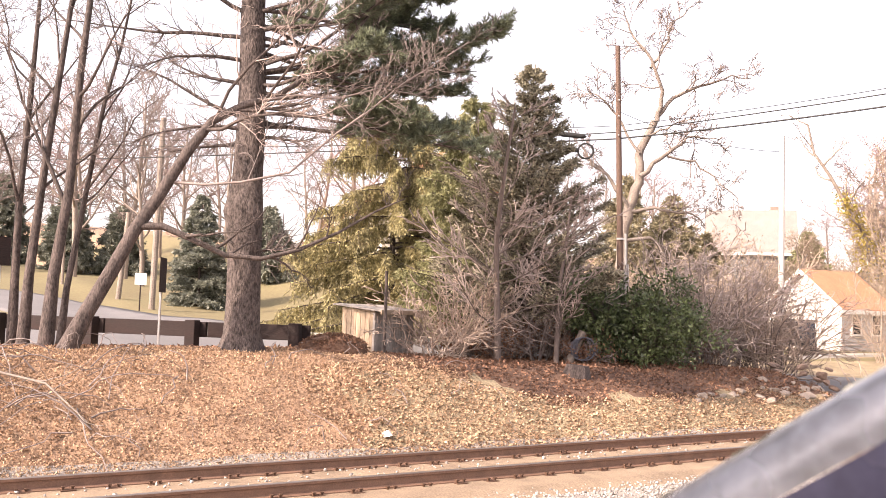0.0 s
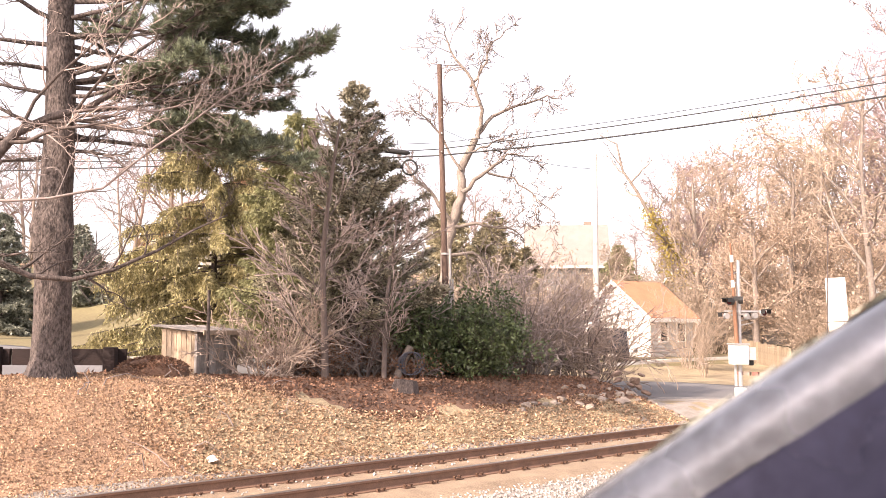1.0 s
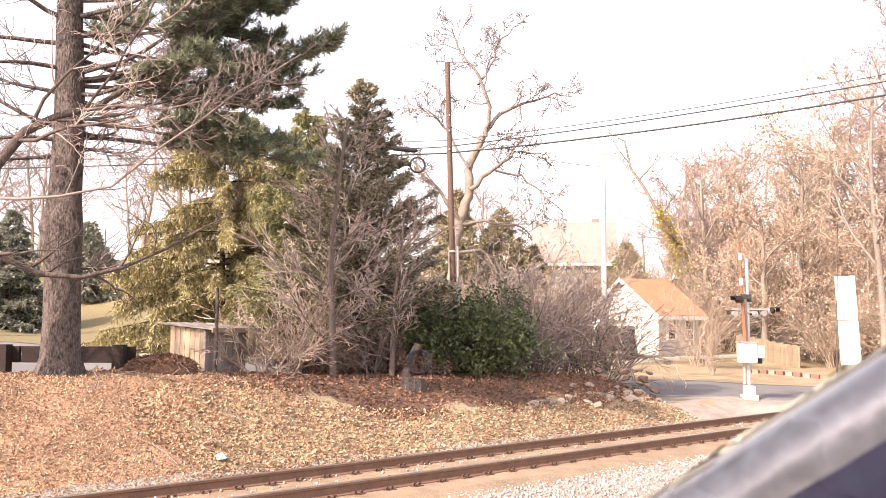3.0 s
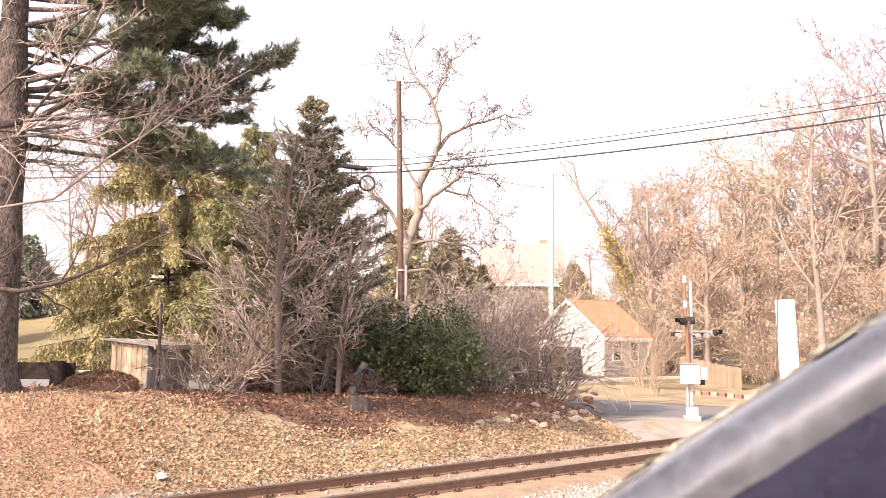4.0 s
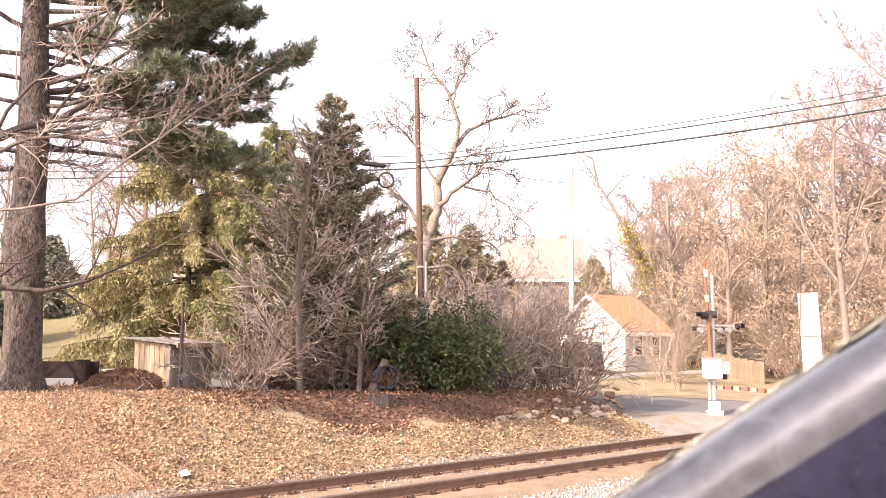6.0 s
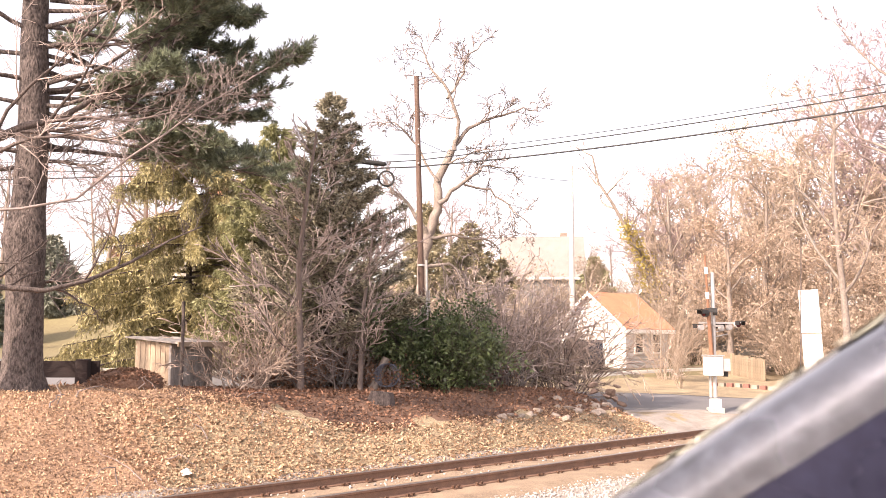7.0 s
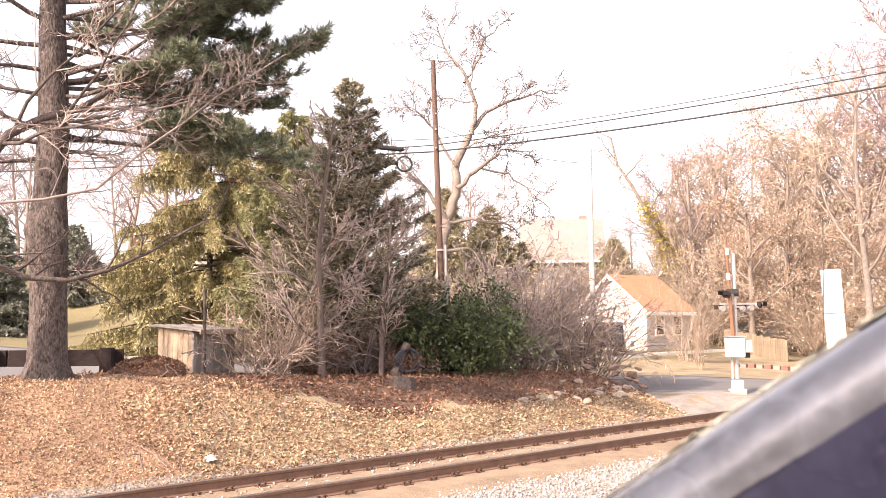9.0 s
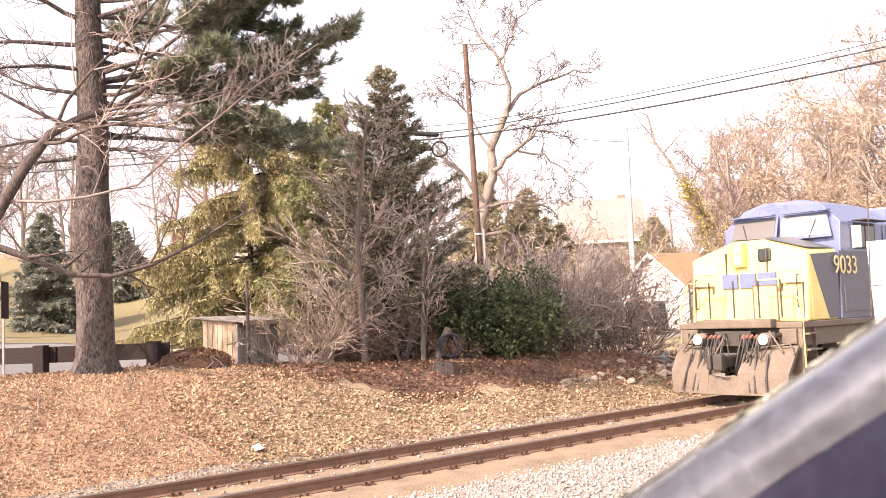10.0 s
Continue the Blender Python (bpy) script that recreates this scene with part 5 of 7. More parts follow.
# ---- timber guard rail along the road ----
gr = thing("guard_rail", pose(0, 0, 0), "low guard rail of dark timber planks on short posts", "guard rail")
gpts = [Vector((-3.4, 21.6, 0)), Vector((-5.9, 21.9, 0)), Vector((-8.6, 22.6, 0)), Vector((-11.4, 23.6, 0)), Vector((-14.5, 24.9, 0)), Vector((-18, 26.6, 0))]
for a, b in zip(gpts[:-1], gpts[1:]):
    d_ = b - a
    za, zb = 1.38, 1.4
    q = part("plank", boxes((0.02, d_.length - 0.02, -0.05, 0.05, 0, 0.36), bevel=0.012), M_TIMBER, gr)
    q.matrix_basis = Matrix.Translation((a.x, a.y, za)) @ pose(0, 0, 0, 0, 0, math.degrees(math.atan2(d_.y, d_.x)))
    q = part("post", boxes((-0.13, 0.13, -0.13, 0.13, -0.9, 0.4), bevel=0.015), M_TIMBER, gr)
    q.matrix_basis = Matrix.Translation((a.x + 0.35 * d_.x / d_.length, a.y + 0.35 * d_.y / d_.length - 0.17, za)) @ pose(0, 0, 0, 0, 0, math.degrees(math.atan2(d_.y, d_.x)))

# ---- mound of dark soil ----
rng = np.random.default_rng(91)
bm = bmesh.new()
bmesh.ops.create_icosphere(bm, subdivisions=4, radius=1.0)
for v in bm.verts:
    c = v.co
    nz = 0.12 * noise.noise(c * 3.1) + 0.07 * noise.noise(c * 8.0)
    v.co = Vector((c.x * (0.78 + nz), c.y * (0.5 + nz), c.z * (0.36 + 0.6 * nz)))
mound = thing("soil_mound", at(-2.72, 20.55, 0.0, 12), "heap of dark soil and leaves on the bank", "mound")
part("earth", bm, M_SOILSHADE, mound, smooth=True)
n = 1500
a = rng.random(n) * 6.283
rr = np.sqrt(rng.random(n))
P = np.stack([0.78 * rr * np.cos(a), 0.5 * rr * np.sin(a), 0.36 * np.sqrt(np.maximum(0, 1 - rr ** 2)) + 0.03], 1)
D = rng.normal(size=P.shape)
D[:, 2] = np.abs(D[:, 2]) * 0.5
tagged(link("leaf_cover", blades_mesh("leaf_cover", P, D, 0.07, 0.04, rng), M_LITTERDARK, mound), kind="stuff")


# ---- rocks ----
M_WALLROCK = mat("reddish_wall_stone", (0.27, 0.19, 0.15), (0.12, 0.08, 0.065), 0.9, scale=3, fine=35, bump=0.7, rnd=0.3)


def rock(name, x, y, z, size, seed, label, group, flat=0.6, stone=M_ROCK):
    rng = np.random.default_rng(seed)
    bm = bmesh.new()
    bmesh.ops.create_icosphere(bm, subdivisions=2, radius=1.0)
    cuts = [(Vector(unit(rng.normal(size=3))), rng.uniform(0.42, 0.8)) for _ in range(10)]
    for v in bm.verts:
        for nrm, d in cuts:
            e = v.co.dot(nrm) - d
            if e > 0:
                v.co -= nrm * e
        v.co *= size * (1 + 0.08 * noise.noise(v.co * 4 + Vector((seed, 0, 0))))
        v.co.z *= flat
    ob = part(name, bm, stone)
    ob.matrix_basis = pose(x, y, z, rng.uniform(-15, 15), rng.uniform(-15, 15), rng.uniform(0, 360))
    return tagged(ob, label, "rock", group)


rng = np.random.default_rng(92)
i = 0
for k_, l_, sz in [(17.6 + 0.28 * j + rng.normal(0, 0.12), 15.5 + rng.normal(0, 0.28), rng.uniform(0.09, 0.22)) for j in range(22)] + [(20.4 + 0.2 * j + rng.normal(0, 0.1), 15.6 + rng.normal(0, 0.25), rng.uniform(0.08, 0.19)) for j in range(11)]:
    p = K(k_, l_)
    rock("rock", p.x, p.y, float(ground_z(k_, l_)) + sz * 0.02, sz, 300 + i, "pale tan field stone half buried in the bank", "stones in the bank")
    i += 1
for j in range(30):
    k_, l_ = 22.95 + rng.normal(0, 0.16), 15.4 + 0.08 * j + rng.normal(0, 0.1)
    p = K(k_, l_)
    sz = rng.uniform(0.13, 0.21)
    rock("rock", p.x, p.y, 0.08 + 0.17 * (j % 6), sz, 340 + j, "rough stone of the tumbled wall where the bank ends", "tumbled stone wall", stone=M_WALLROCK)

# ---- stump and propped log ----
rng = np.random.default_rng(93)
stump = thing("tree_stump", at(2.85, 22.25, -0.08), "low rotten tree stump on the bank", "stump")
part("wood", rods(((0, 0, 0), (0.03, 0, 0.3), 0.36, 0.27), n=12), M_BARK, stump)
log_ = thing("log", at(2.9, 24.75, -0.1), "short pale log propped up with a coil of wire on it", "log")
part("wood", rods(((0, 0, 0), (0.42, 0.1, 0.95), 0.12, 0.1), n=10), M_PALEBARK, log_)
loops = []
for j in range(9):
    a = np.linspace(0, 6.283, 20)
    cx, rr = 0.42 + 0.05 * rng.normal(), 0.26 + 0.04 * rng.normal()
    loops.append((np.stack([cx + rr * np.cos(a), -0.12 + 0.05 * rng.normal() + 0.05 * np.sin(a * 2), 0.5 + 0.3 * np.sin(a)], 1), [0.011] * 20, 4))
part_ = link("wire_coil", tubes_mesh("wire_coil", loops), mat("dull_blue_wire", (0.15, 0.16, 0.2), (0.09, 0.09, 0.11), 0.6, scale=8, fine=40, bump=0.05), log_, "loops of blue-grey wire")
tagged(part_, kind="stuff")

# ---- split-rail fence behind the shrubs ----
sf = thing("rail_fence", pose(0, 0, 0), "grey split-rail fence with two rails", "fence")
fa_, fb_ = Vector((5.6, 28.0, 0.85)), Vector((8.4, 29.4, 0.85))
for h in (0.3, 0.68):
    part("rail", rods((fa_ + Vector((0, 0, h)), fb_ + Vector((0, 0, h + 0.06)), 0.05, 0.045), n=7), M_GREYWOOD, sf)
for f in (0.02, 0.5, 0.98):
    c = fa_.lerp(fb_, f)
    part("post", rods((c - Vector((0, 0, 0.4)), c + Vector((0, 0, 0.9)), 0.07, 0.06), n=7), M_GREYWOOD, sf)

barrel = thing("barrel", at(8.62, 29.72, 0), "faded yellow barrel among the bushes", "barrel")
bm = bmesh.new()
for z0, z1, r0, r1 in ((0, 0.05, 0.2, 0.235), (0.05, 0.22, 0.235, 0.25), (0.22, 0.25, 0.265, 0.265), (0.25, 0.42, 0.25, 0.235), (0.42, 0.48, 0.235, 0.2)):
    rod(bm, (0, 0, z0), (0, 0, z1), r0, r1, 16)
part("body", bm, M_YELLOW, barrel)

# ---- parked dark car ----
M_CAR = mat("dark_car_paint", (0.035, 0.035, 0.045), (0.025, 0.025, 0.03), 0.25, scale=2, fine=30, bump=0)
M_LENS = glass("lamp_lens", (0.6, 0.58, 0.55), 0.15)
car = thing("car", at(15.75, 44.2, 0.0, 71), "dark parked car behind the bushes", "car")
prof = [(-2.2, 0.3), (2.2, 0.3), (2.25, 0.7), (2.1, 0.9), (1.2, 1.0), (0.5, 1.45), (-1.1, 1.48), (-1.9, 1.05), (-2.2, 0.95)]
bm = bmesh.new()
A = [bm.verts.new((a, -0.88, b)) for a, b in prof]
B = [bm.verts.new((a, 0.88, b)) for a, b in prof]
for j in range(len(prof)):
    bm.faces.new((A[j], A[(j + 1) % len(prof)], B[(j + 1) % len(prof)], B[j]))
bm.faces.new(A[::-1]), bm.faces.new(B)
bmesh.ops.recalc_face_normals(bm, faces=bm.faces[:])
bmesh.ops.bevel(bm, geom=bm.edges[:], offset=0.09, segments=3, affect="EDGES", profile=0.5)
part("body", bm, M_CAR, car, smooth=True)
for s in (-1, 1):
    part("side_window", boxes((-1.0, 0.4, s * 0.86 - 0.03, s * 0.86 + 0.03, 1.03, 1.36), bevel=0.02), M_GLASS, car)
    part("headlight", boxes((2.14, 2.24, s * 0.6 - 0.15, s * 0.6 + 0.15, 0.68, 0.82), bevel=0.02), M_LENS, car)
    for xx in (-1.35, 1.4):
        w_ = part("wheel", rods(((xx, s * 0.72, 0.32), (xx, s * 0.93, 0.32), 0.33), n=18), M_BLACK, car)
        part("rim", rods(((xx, s * 0.925, 0.32), (xx, s * 0.95, 0.32), 0.2), n=12), M_GALV, w_)
part("windscreen", boxes((0.78, 0.86, -0.72, 0.72, 1.06, 1.36)), M_GLASS, car).matrix_basis = Matrix.Identity(4)

# ---- utility poles and wires ----
up = thing("utility_pole", pose(5.33, 30.47, 0.3), "tall reddish-brown wooden utility pole with a conduit", "pole")
part("shaft", rods(((0, 0, 0), (-0.32, 0.05, 10.87), 0.115, 0.085), n=14), M_POLE, up)
part("conduit", rods(((0.13, -0.08, 0), (0.03, -0.08, 4.6), 0.04), n=8), M_GALV, up)
part("conduit", rods(((0.2, -0.04, 0), (0.14, -0.04, 3.6), 0.03), n=8), M_GALV, up)
for zz in (7.84, 8.47, 9.0):
    part("bolt", rods(((-0.28, -0.2, zz), (-0.2, 0.2, zz), 0.025), n=6), M_GALV, up)
for zz in (1.5, 2.9, 4.4):
    part("strap", rods(((0.02 - 0.03 * zz, 0, zz), (0.02 - 0.03 * zz, 0, zz + 0.06), 0.135), n=14), M_GALV, up)
wp = post("utility_pole", 10.69, 31.16, 8.2, 0.1, mat("pale_pole", (0.62, 0.57, 0.52), (0.48, 0.43, 0.39), 0.8, scale=2, fine=25, bump=0.3, stretch=(3, 3, 0.3)), "slender pale weathered pole beside the road", category="pole")
for x, y, h, r, ln, lb in ((-15.1, 45.46, 9.5, 0.15, (0.1, 0), "pale utility pole at the edge of the lawn"), (-18.0, 48.7, 4.6, 0.14, (0.35, 0), "leaning pale pole on the lawn"), (-23.7, 55.0, 6.5, 0.09, (-0.1, 0), "thin white pole across the road"), (35.0, 9.9, 13.3, 0.15, (0, 0), "wooden utility pole across the track")):
    post("utility_pole", x, y, h, r, M_PALEBARK if x < 0 else M_POLE, lb, ln, "pole")


def wire(a, b, sag, r, label, end="overhead_wire"):
    s = np.linspace(0, 1, 26)
    a, b = np.array(a), np.array(b)
    P = a + (b - a) * s[:, None]
    P[:, 2] -= 4 * sag * s * (1 - s)
    return tagged(link(end, tubes_mesh(end, [(P, [r] * 26, 5)]), M_BLACK), label, "wire", "overhead wires")


for zp, zr, sr, zl, sl, r in ((8.48, 13.3, 1.1, 10.9, 0.1, 0.012), (8.27, 12.1, 0.7, 11.2, 0.5, 0.02), (8.05, 12.2, 1.0, 9.9, 0.1, 0.027)):
    wire((5.05, 30.5, zp), (35.0, 9.9, zr), sr, r, "black overhead wire from the pole across the track")
    wire((5.05, 30.5, zp), (-26.0, 51.8, zl), sl, r, "black overhead wire running behind the pine")
wire((5.0, 30.5, 9.0), (10.7, 31.2, 7.9), 0.3, 0.01, "black service wire between two poles")
coil = thing("cable_coil", pose(4.07, 30.9, 7.68), "ring of spare black cable hung on the wire", "cable")
for j in range(4):
    a = np.linspace(0, 6.2832, 33)
    rr = 0.235 + 0.012 * j
    link("turn", tubes_mesh("turn", [(np.stack([rr * np.cos(a), np.full(33, 0.02 * (j % 2)), rr * np.sin(a)], 1), [0.018] * 33, 6)]), M_BLACK, coil)
for x, z, L in ((3.62, 8.2, 0.36), (3.5, 7.72, 0.26)):
    cs = thing("splice_case", pose(x, 30.9, z, 0, 4, 0), "black cable splice case hung on the wire", "cable box", "splice cases")
    bm = bmesh.new()
    rod(bm, (-L, 0, 0), (L, 0, 0), 0.085, 0.085, 12)
    rod(bm, (-L - 0.1, 0, 0), (-L, 0, 0), 0.03, 0.08, 12)
    rod(bm, (L, 0, 0), (L + 0.1, 0, 0), 0.08, 0.03, 12)
    part("case", bm, M_BLACK, cs)
    part("hanger", rods(((0, 0, 0.06), (0, 0, 0.4), 0.012), n=5), M_BLACK, cs)


# ---- signs ----
def sign(name, x, y, h, w, hh, turn, label, board, postm, base_z=None, bars=0):
    e = thing(name, at(x, y, 0, turn), label, "sign")
    part("post", boxes((-0.03, 0.03, -0.02, 0.02, -0.4, h), bevel=0.004), postm, e)
    b = part("panel", boxes((-w / 2, w / 2, -0.045, -0.021, h - hh, h), bevel=0.008), board, e)
    return e, b


sign("road_sign", -6.41, 19.9, 2.0, 0.6, 0.75, 96, "traffic sign seen edge-on on a steel post", M_TIMBER, M_GALV)
sign("road_sign", -8.05, 16.1, 2.05, 0.5, 0.5, 84, "dark grey back of a traffic sign seen edge-on", M_TIMBER, M_GALV)
sign("lawn_sign", -15.3, 44.3, 1.8, 0.55, 0.55, 10, "small white sign on a thin post by the lawn", M_WHITE, M_TIMBER)
e, b = sign("shop_sign", -1.64, 39.9, 3.0, 1.1, 0.45, 5, "red and white sign on a post beyond the spruce", M_RED, M_GREYWOOD)
for j in range(5):
    part("bar", boxes((-0.42 + j * 0.18, -0.3 + j * 0.18, -0.05, -0.046, 2.7, 2.85)), M_WHITE, b)
e2 = thing("red_canopy", at(-0.5, 41.9, 0, 10), "red painted board standing in the garden", "board")
part("panel", boxes((-0.3, 0.3, -0.03, 0.03, 0.9, 1.7), bevel=0.01), M_RED, e2)
part("post", boxes((-0.04, 0.04, 0.031, 0.09, -0.3, 1.7)), M_GREYWOOD, e2)

# white double sign on green posts, before the track
M_GREENPOST = mat("green_steel", (0.36, 0.36, 0.22), (0.22, 0.22, 0.14), 0.6, metal=0.3, scale=6, fine=40, bump=0.1)
ws = thing("crossing_sign", Matrix.Translation((11.13, 17.25, 0)) @ pose(0, 0, 0, 0, -2.5, -28), "white two-panel sign on a pair of green steel posts", "sign")
for x in (-0.05, 0.05):
    part("post", boxes((x - 0.028, x + 0.028, -0.02, 0.02, -0.8, 3.2)), M_GREENPOST, ws)
for z0, z1 in ((1.5, 2.37), (2.39, 3.27)):
    pn = part("panel", boxes((-0.19, 0.19, -0.04, -0.022, z0, z1), bevel=0.006), M_WHITE, ws)
    for j in range(3):
        part("bar", boxes((-0.1 + j * 0.07, -0.06 + j * 0.07, -0.044, -0.041, z1 - 0.3, z1 - 0.2)), M_GALV, pn)
thin = thing("marker_rod", Matrix.Translation((10.05, 16.2, -0.5)), "thin rusty steel rod standing by the track", "rod")
part("rod", rods(((0, 0, 0), (0.05, 0.02, 2.2), 0.02, 0.018), ((0.05, 0.02, 2.2), (0.2, 0.1, 4.7), 0.014, 0.011), n=6), M_BARK, thin)
post("post", 15.47, 19.63, 1.9, 0.07, M_WHITE, "white-topped post beyond the track sign", (-0.15, 0))

# ---- level crossing signal ----
M_DARKLENS = glass("unlit_red_lens", (0.08, 0.012, 0.012), 0.15)
sg = thing("crossing_signal", Matrix.Translation((14.17, 27.59, 0.08)), "silver level-crossing signal mast with dark lamps and a white case", "signal")
part("base", boxes((-0.15, 0.15, -0.15, 0.15, -0.2, 0.36), bevel=0.03), M_WHITE, sg)
part("foot", boxes((-0.22, 0.22, -0.2, 0.2, -0.3, 0.08), bevel=0.02), M_CONCRETE, sg)
part("mast", rods(((0, 0, 0.4), (0, 0, 4.36), 0.062), n=12), M_GALV, sg)
part("gate_post", rods(((-0.13, 0.05, 0.4), (-0.13, 0.05, 1.1), 0.05), n=8), M_GALV, sg)
cs = part("case", boxes((-0.34, 0.16, -0.3, 0.12, 1.08, 1.7), bevel=0.03), M_WHITE, sg, "white steel case")
part("side_box", boxes((0.17, 0.42, -0.26, 0.05, 1.22, 1.62), bevel=0.015), M_SIDING, cs)
part("cap", boxes((-0.37, 0.19, -0.33, 0.15, 1.7, 1.74), bevel=0.01), M_GALV, cs)
part("counterweight", boxes((0.3, 0.42, -0.1, 0.1, 1.05, 1.25), bevel=0.02), M_BLACK, sg)
ga = part("gate_arm", rods(((-0.15, -0.12, 1.7), (-0.22, -0.12, 3.0), 0.07, 0.06), ((-0.22, -0.12, 3.0), (-0.3, -0.12, 4.9), 0.05, 0.03), n=8), M_RUST, sg, "rust-brown raised gate arm")
for z in (3.5, 4.3):
    part("stripe", rods(((-0.235 - 0.02 * (z - 3), -0.12, z), (-0.245 - 0.02 * (z - 3), -0.12, z + 0.22), 0.058), n=8), M_WHITE, ga)
for z, dx in ((4.0, 0.35), (3.7, 0.28)):
    part("bracket", rods(((0, 0, z), (-dx, -0.1, z - 0.1), 0.02), n=6), M_GALV, sg)
part("lamp_arm", boxes((-0.5, 0.95, -0.03, 0.03, 2.72, 2.78), bevel=0.01), M_GALV, sg)
part("lamp_arm", boxes((-0.03, 0.03, -0.5, 0.5, 2.62, 2.68), bevel=0.01), M_GALV, sg)
for x, y, z, face in ((-0.3, -0.14, 3.05, 200), (0.05, -0.16, 3.1, 160), (-0.42, -0.05, 2.6, 100), (0.55, -0.05, 2.62, 100), (0.75, -0.05, 2.7, 280), (0.28, -0.06, 2.6, 120)):
    big = z > 3
    m_ = Matrix.Translation((x, y, z)) @ pose(0, 0, 0, 0, 0, face)
    lamp = part("lamp", rods(((0, 0, 0), (0.12, 0, 0), 0.12 if big else 0.09, 0.12 if big else 0.09), n=14), M_BLACK if big else M_GALV, sg)
    lamp.matrix_basis = m_
    hood = boxes((0.12, 0.34, -0.12, 0.12, 0.09, 0.115), (0.12, 0.3, -0.125, -0.105, -0.02, 0.09), (0.12, 0.3, 0.105, 0.125, -0.02, 0.09))
    part("hood", hood, M_BLACK, lamp)
    part("lens", rods(((0.115, 0, 0), (0.13, 0, 0), 0.09), n=14), M_DARKLENS, lamp)
for z in (2.3, 2.45):
    part("bracket", rods(((0, 0, z), (0.55, 0.15, z + 0.1), 0.018), n=6), M_GALV, sg)

# ---- board fence and lawn edging ----
M_FENCE = mat("tan_boards", (0.29, 0.225, 0.155), (0.19, 0.145, 0.1), 0.85, scale=2, fine=20, bump=0.3, rnd=0.15)
bf = thing("board_fence", pose(0, 0, 0), "tan wooden board fence at the back of the yard", "fence")
fa_, fb_ = Vector((24.5, 49.0)), Vector((25.9, 45.0))
n = 28
for j in range(n):
    c = fa_.lerp(fb_, j / (n - 1))
    q = part("board", boxes((-0.073, 0.073, -0.012, 0.012, -0.2, 1.12 + 0.03 * ((j * 7) % 3))), M_FENCE, bf)
    q.matrix_basis = at(c.x, c.y, 0, math.degrees(math.atan2(fb_.y - fa_.y, fb_.x - fa_.x)))
for j in range(9):
    c = Vector((20.6, 40.2)).lerp(Vector((22.3, 37.4)), j / 8)
    blk = part("edging_block", boxes((-0.14, 0.14, -0.1, 0.1, 0.0, 0.2), bevel=0.02), M_ROCK if j % 2 else M_BRICK)
    blk.matrix_basis = at(c.x, c.y, -0.03, -58 + 4 * (j % 3))
    tagged(blk, "pale concrete edging block on the lawn" if j % 2 else "dull red edging block on the lawn", "block", "lawn edging blocks")
shrub("bare_bush", 19.4, 42.6, 3.4, 1.6, 22, BUSH, 121, "tall thin leafless bush by the garage", M_TWIGTAN)
shrub("bare_bush", 17.9, 38.2, 1.7, 0.5, 5, BUSH, 122, "small leafless bush on the lawn", M_TWIGTAN)

# ---- canes and litter on the bank ----
rng = np.random.default_rng(95)
canes = []
for j in range(110):
    k_, l_ = rng.uniform(-3, 4.0) if j < 86 else rng.uniform(3, 12), rng.uniform(14.2, 18.6)
    p = np.array(K(k_, l_, float(ground_z(k_, l_))))
    a = rng.random() * 6.283
    L = rng.uniform(0.5, 2.2) if j < 86 else rng.uniform(0.3, 1.0)
    s = np.linspace(0, 1, 8)
    h = rng.uniform(0.05, 0.4)
    Q = p + np.stack([math.cos(a) * L * s, math.sin(a) * L * s, 0 * s], 1) + rng.normal(size=(8, 3)) * 0.04
    kz = Q @ np.array(DV)
    lz = Q @ np.array(FV)
    Q[:, 2] = ground_z(kz, lz) + 0.02 + 4 * h * s * (1 - s)
    canes.append((Q, np.linspace(0.011, 0.004, 8) * rng.uniform(0.6, 1.4), 4))
tagged(link("bramble_canes", tubes_mesh("bramble_canes", canes), M_TWIG), "thin dry bramble canes arching over the bank", "brambles", kind="stuff")
ks = [(-0.6, 18.2), (0.5, 17.6), (1.3, 17.0), (2.2, 16.3), (2.9, 15.7), (3.4, 15.0)]
Q = np.array([K(a, b, float(ground_z(a, b)) + 0.22 + 0.12 * math.sin(i * 2.1)) for i, (a, b) in enumerate(ks)])
br = thing("fallen_branch", pose(0, 0, 0), "long pale fallen branch on the bank", "branch")
link("stem", tubes_mesh("stem", [(Q, [0.04, 0.035, 0.03, 0.025, 0.02, 0.012], 6)]), M_PALEBARK, br)
tb, en = [[], [], []], []
branch(rng, list(Q), [0.04, 0.035, 0.03, 0.025, 0.02, 0.012], [unit(b - a) for a, b in zip(Q[:-1], Q[1:])] + [unit(Q[-1] - Q[-2])], 4.5, 1, dict(LEAN, kids=[0, 10, 4, 0], seg=[6, 5, 5, 4], ratio=[0, 0.3, 0.5, 0.5]), tb, en)
tagged(link("twig_canopy", tubes_mesh("twig_canopy", tb[1] + tb[2]), M_PALEBARK, br), kind="stuff")
p = K(8.42, 14.45)
bm = bmesh.new()
bmesh.ops.create_grid(bm, x_segments=4, y_segments=3, size=0.085)
for v in bm.verts:
    v.co.z = 0.05 * noise.noise(v.co * 14)
ob = part("paper_scrap", bm, M_WHITE)
ob.matrix_basis = pose(p.x, p.y, float(ground_z(8.42, 14.45)) + 0.07, 25, -10, 20)
tagged(ob, "crumpled white paper scrap lying on the bank", "litter")
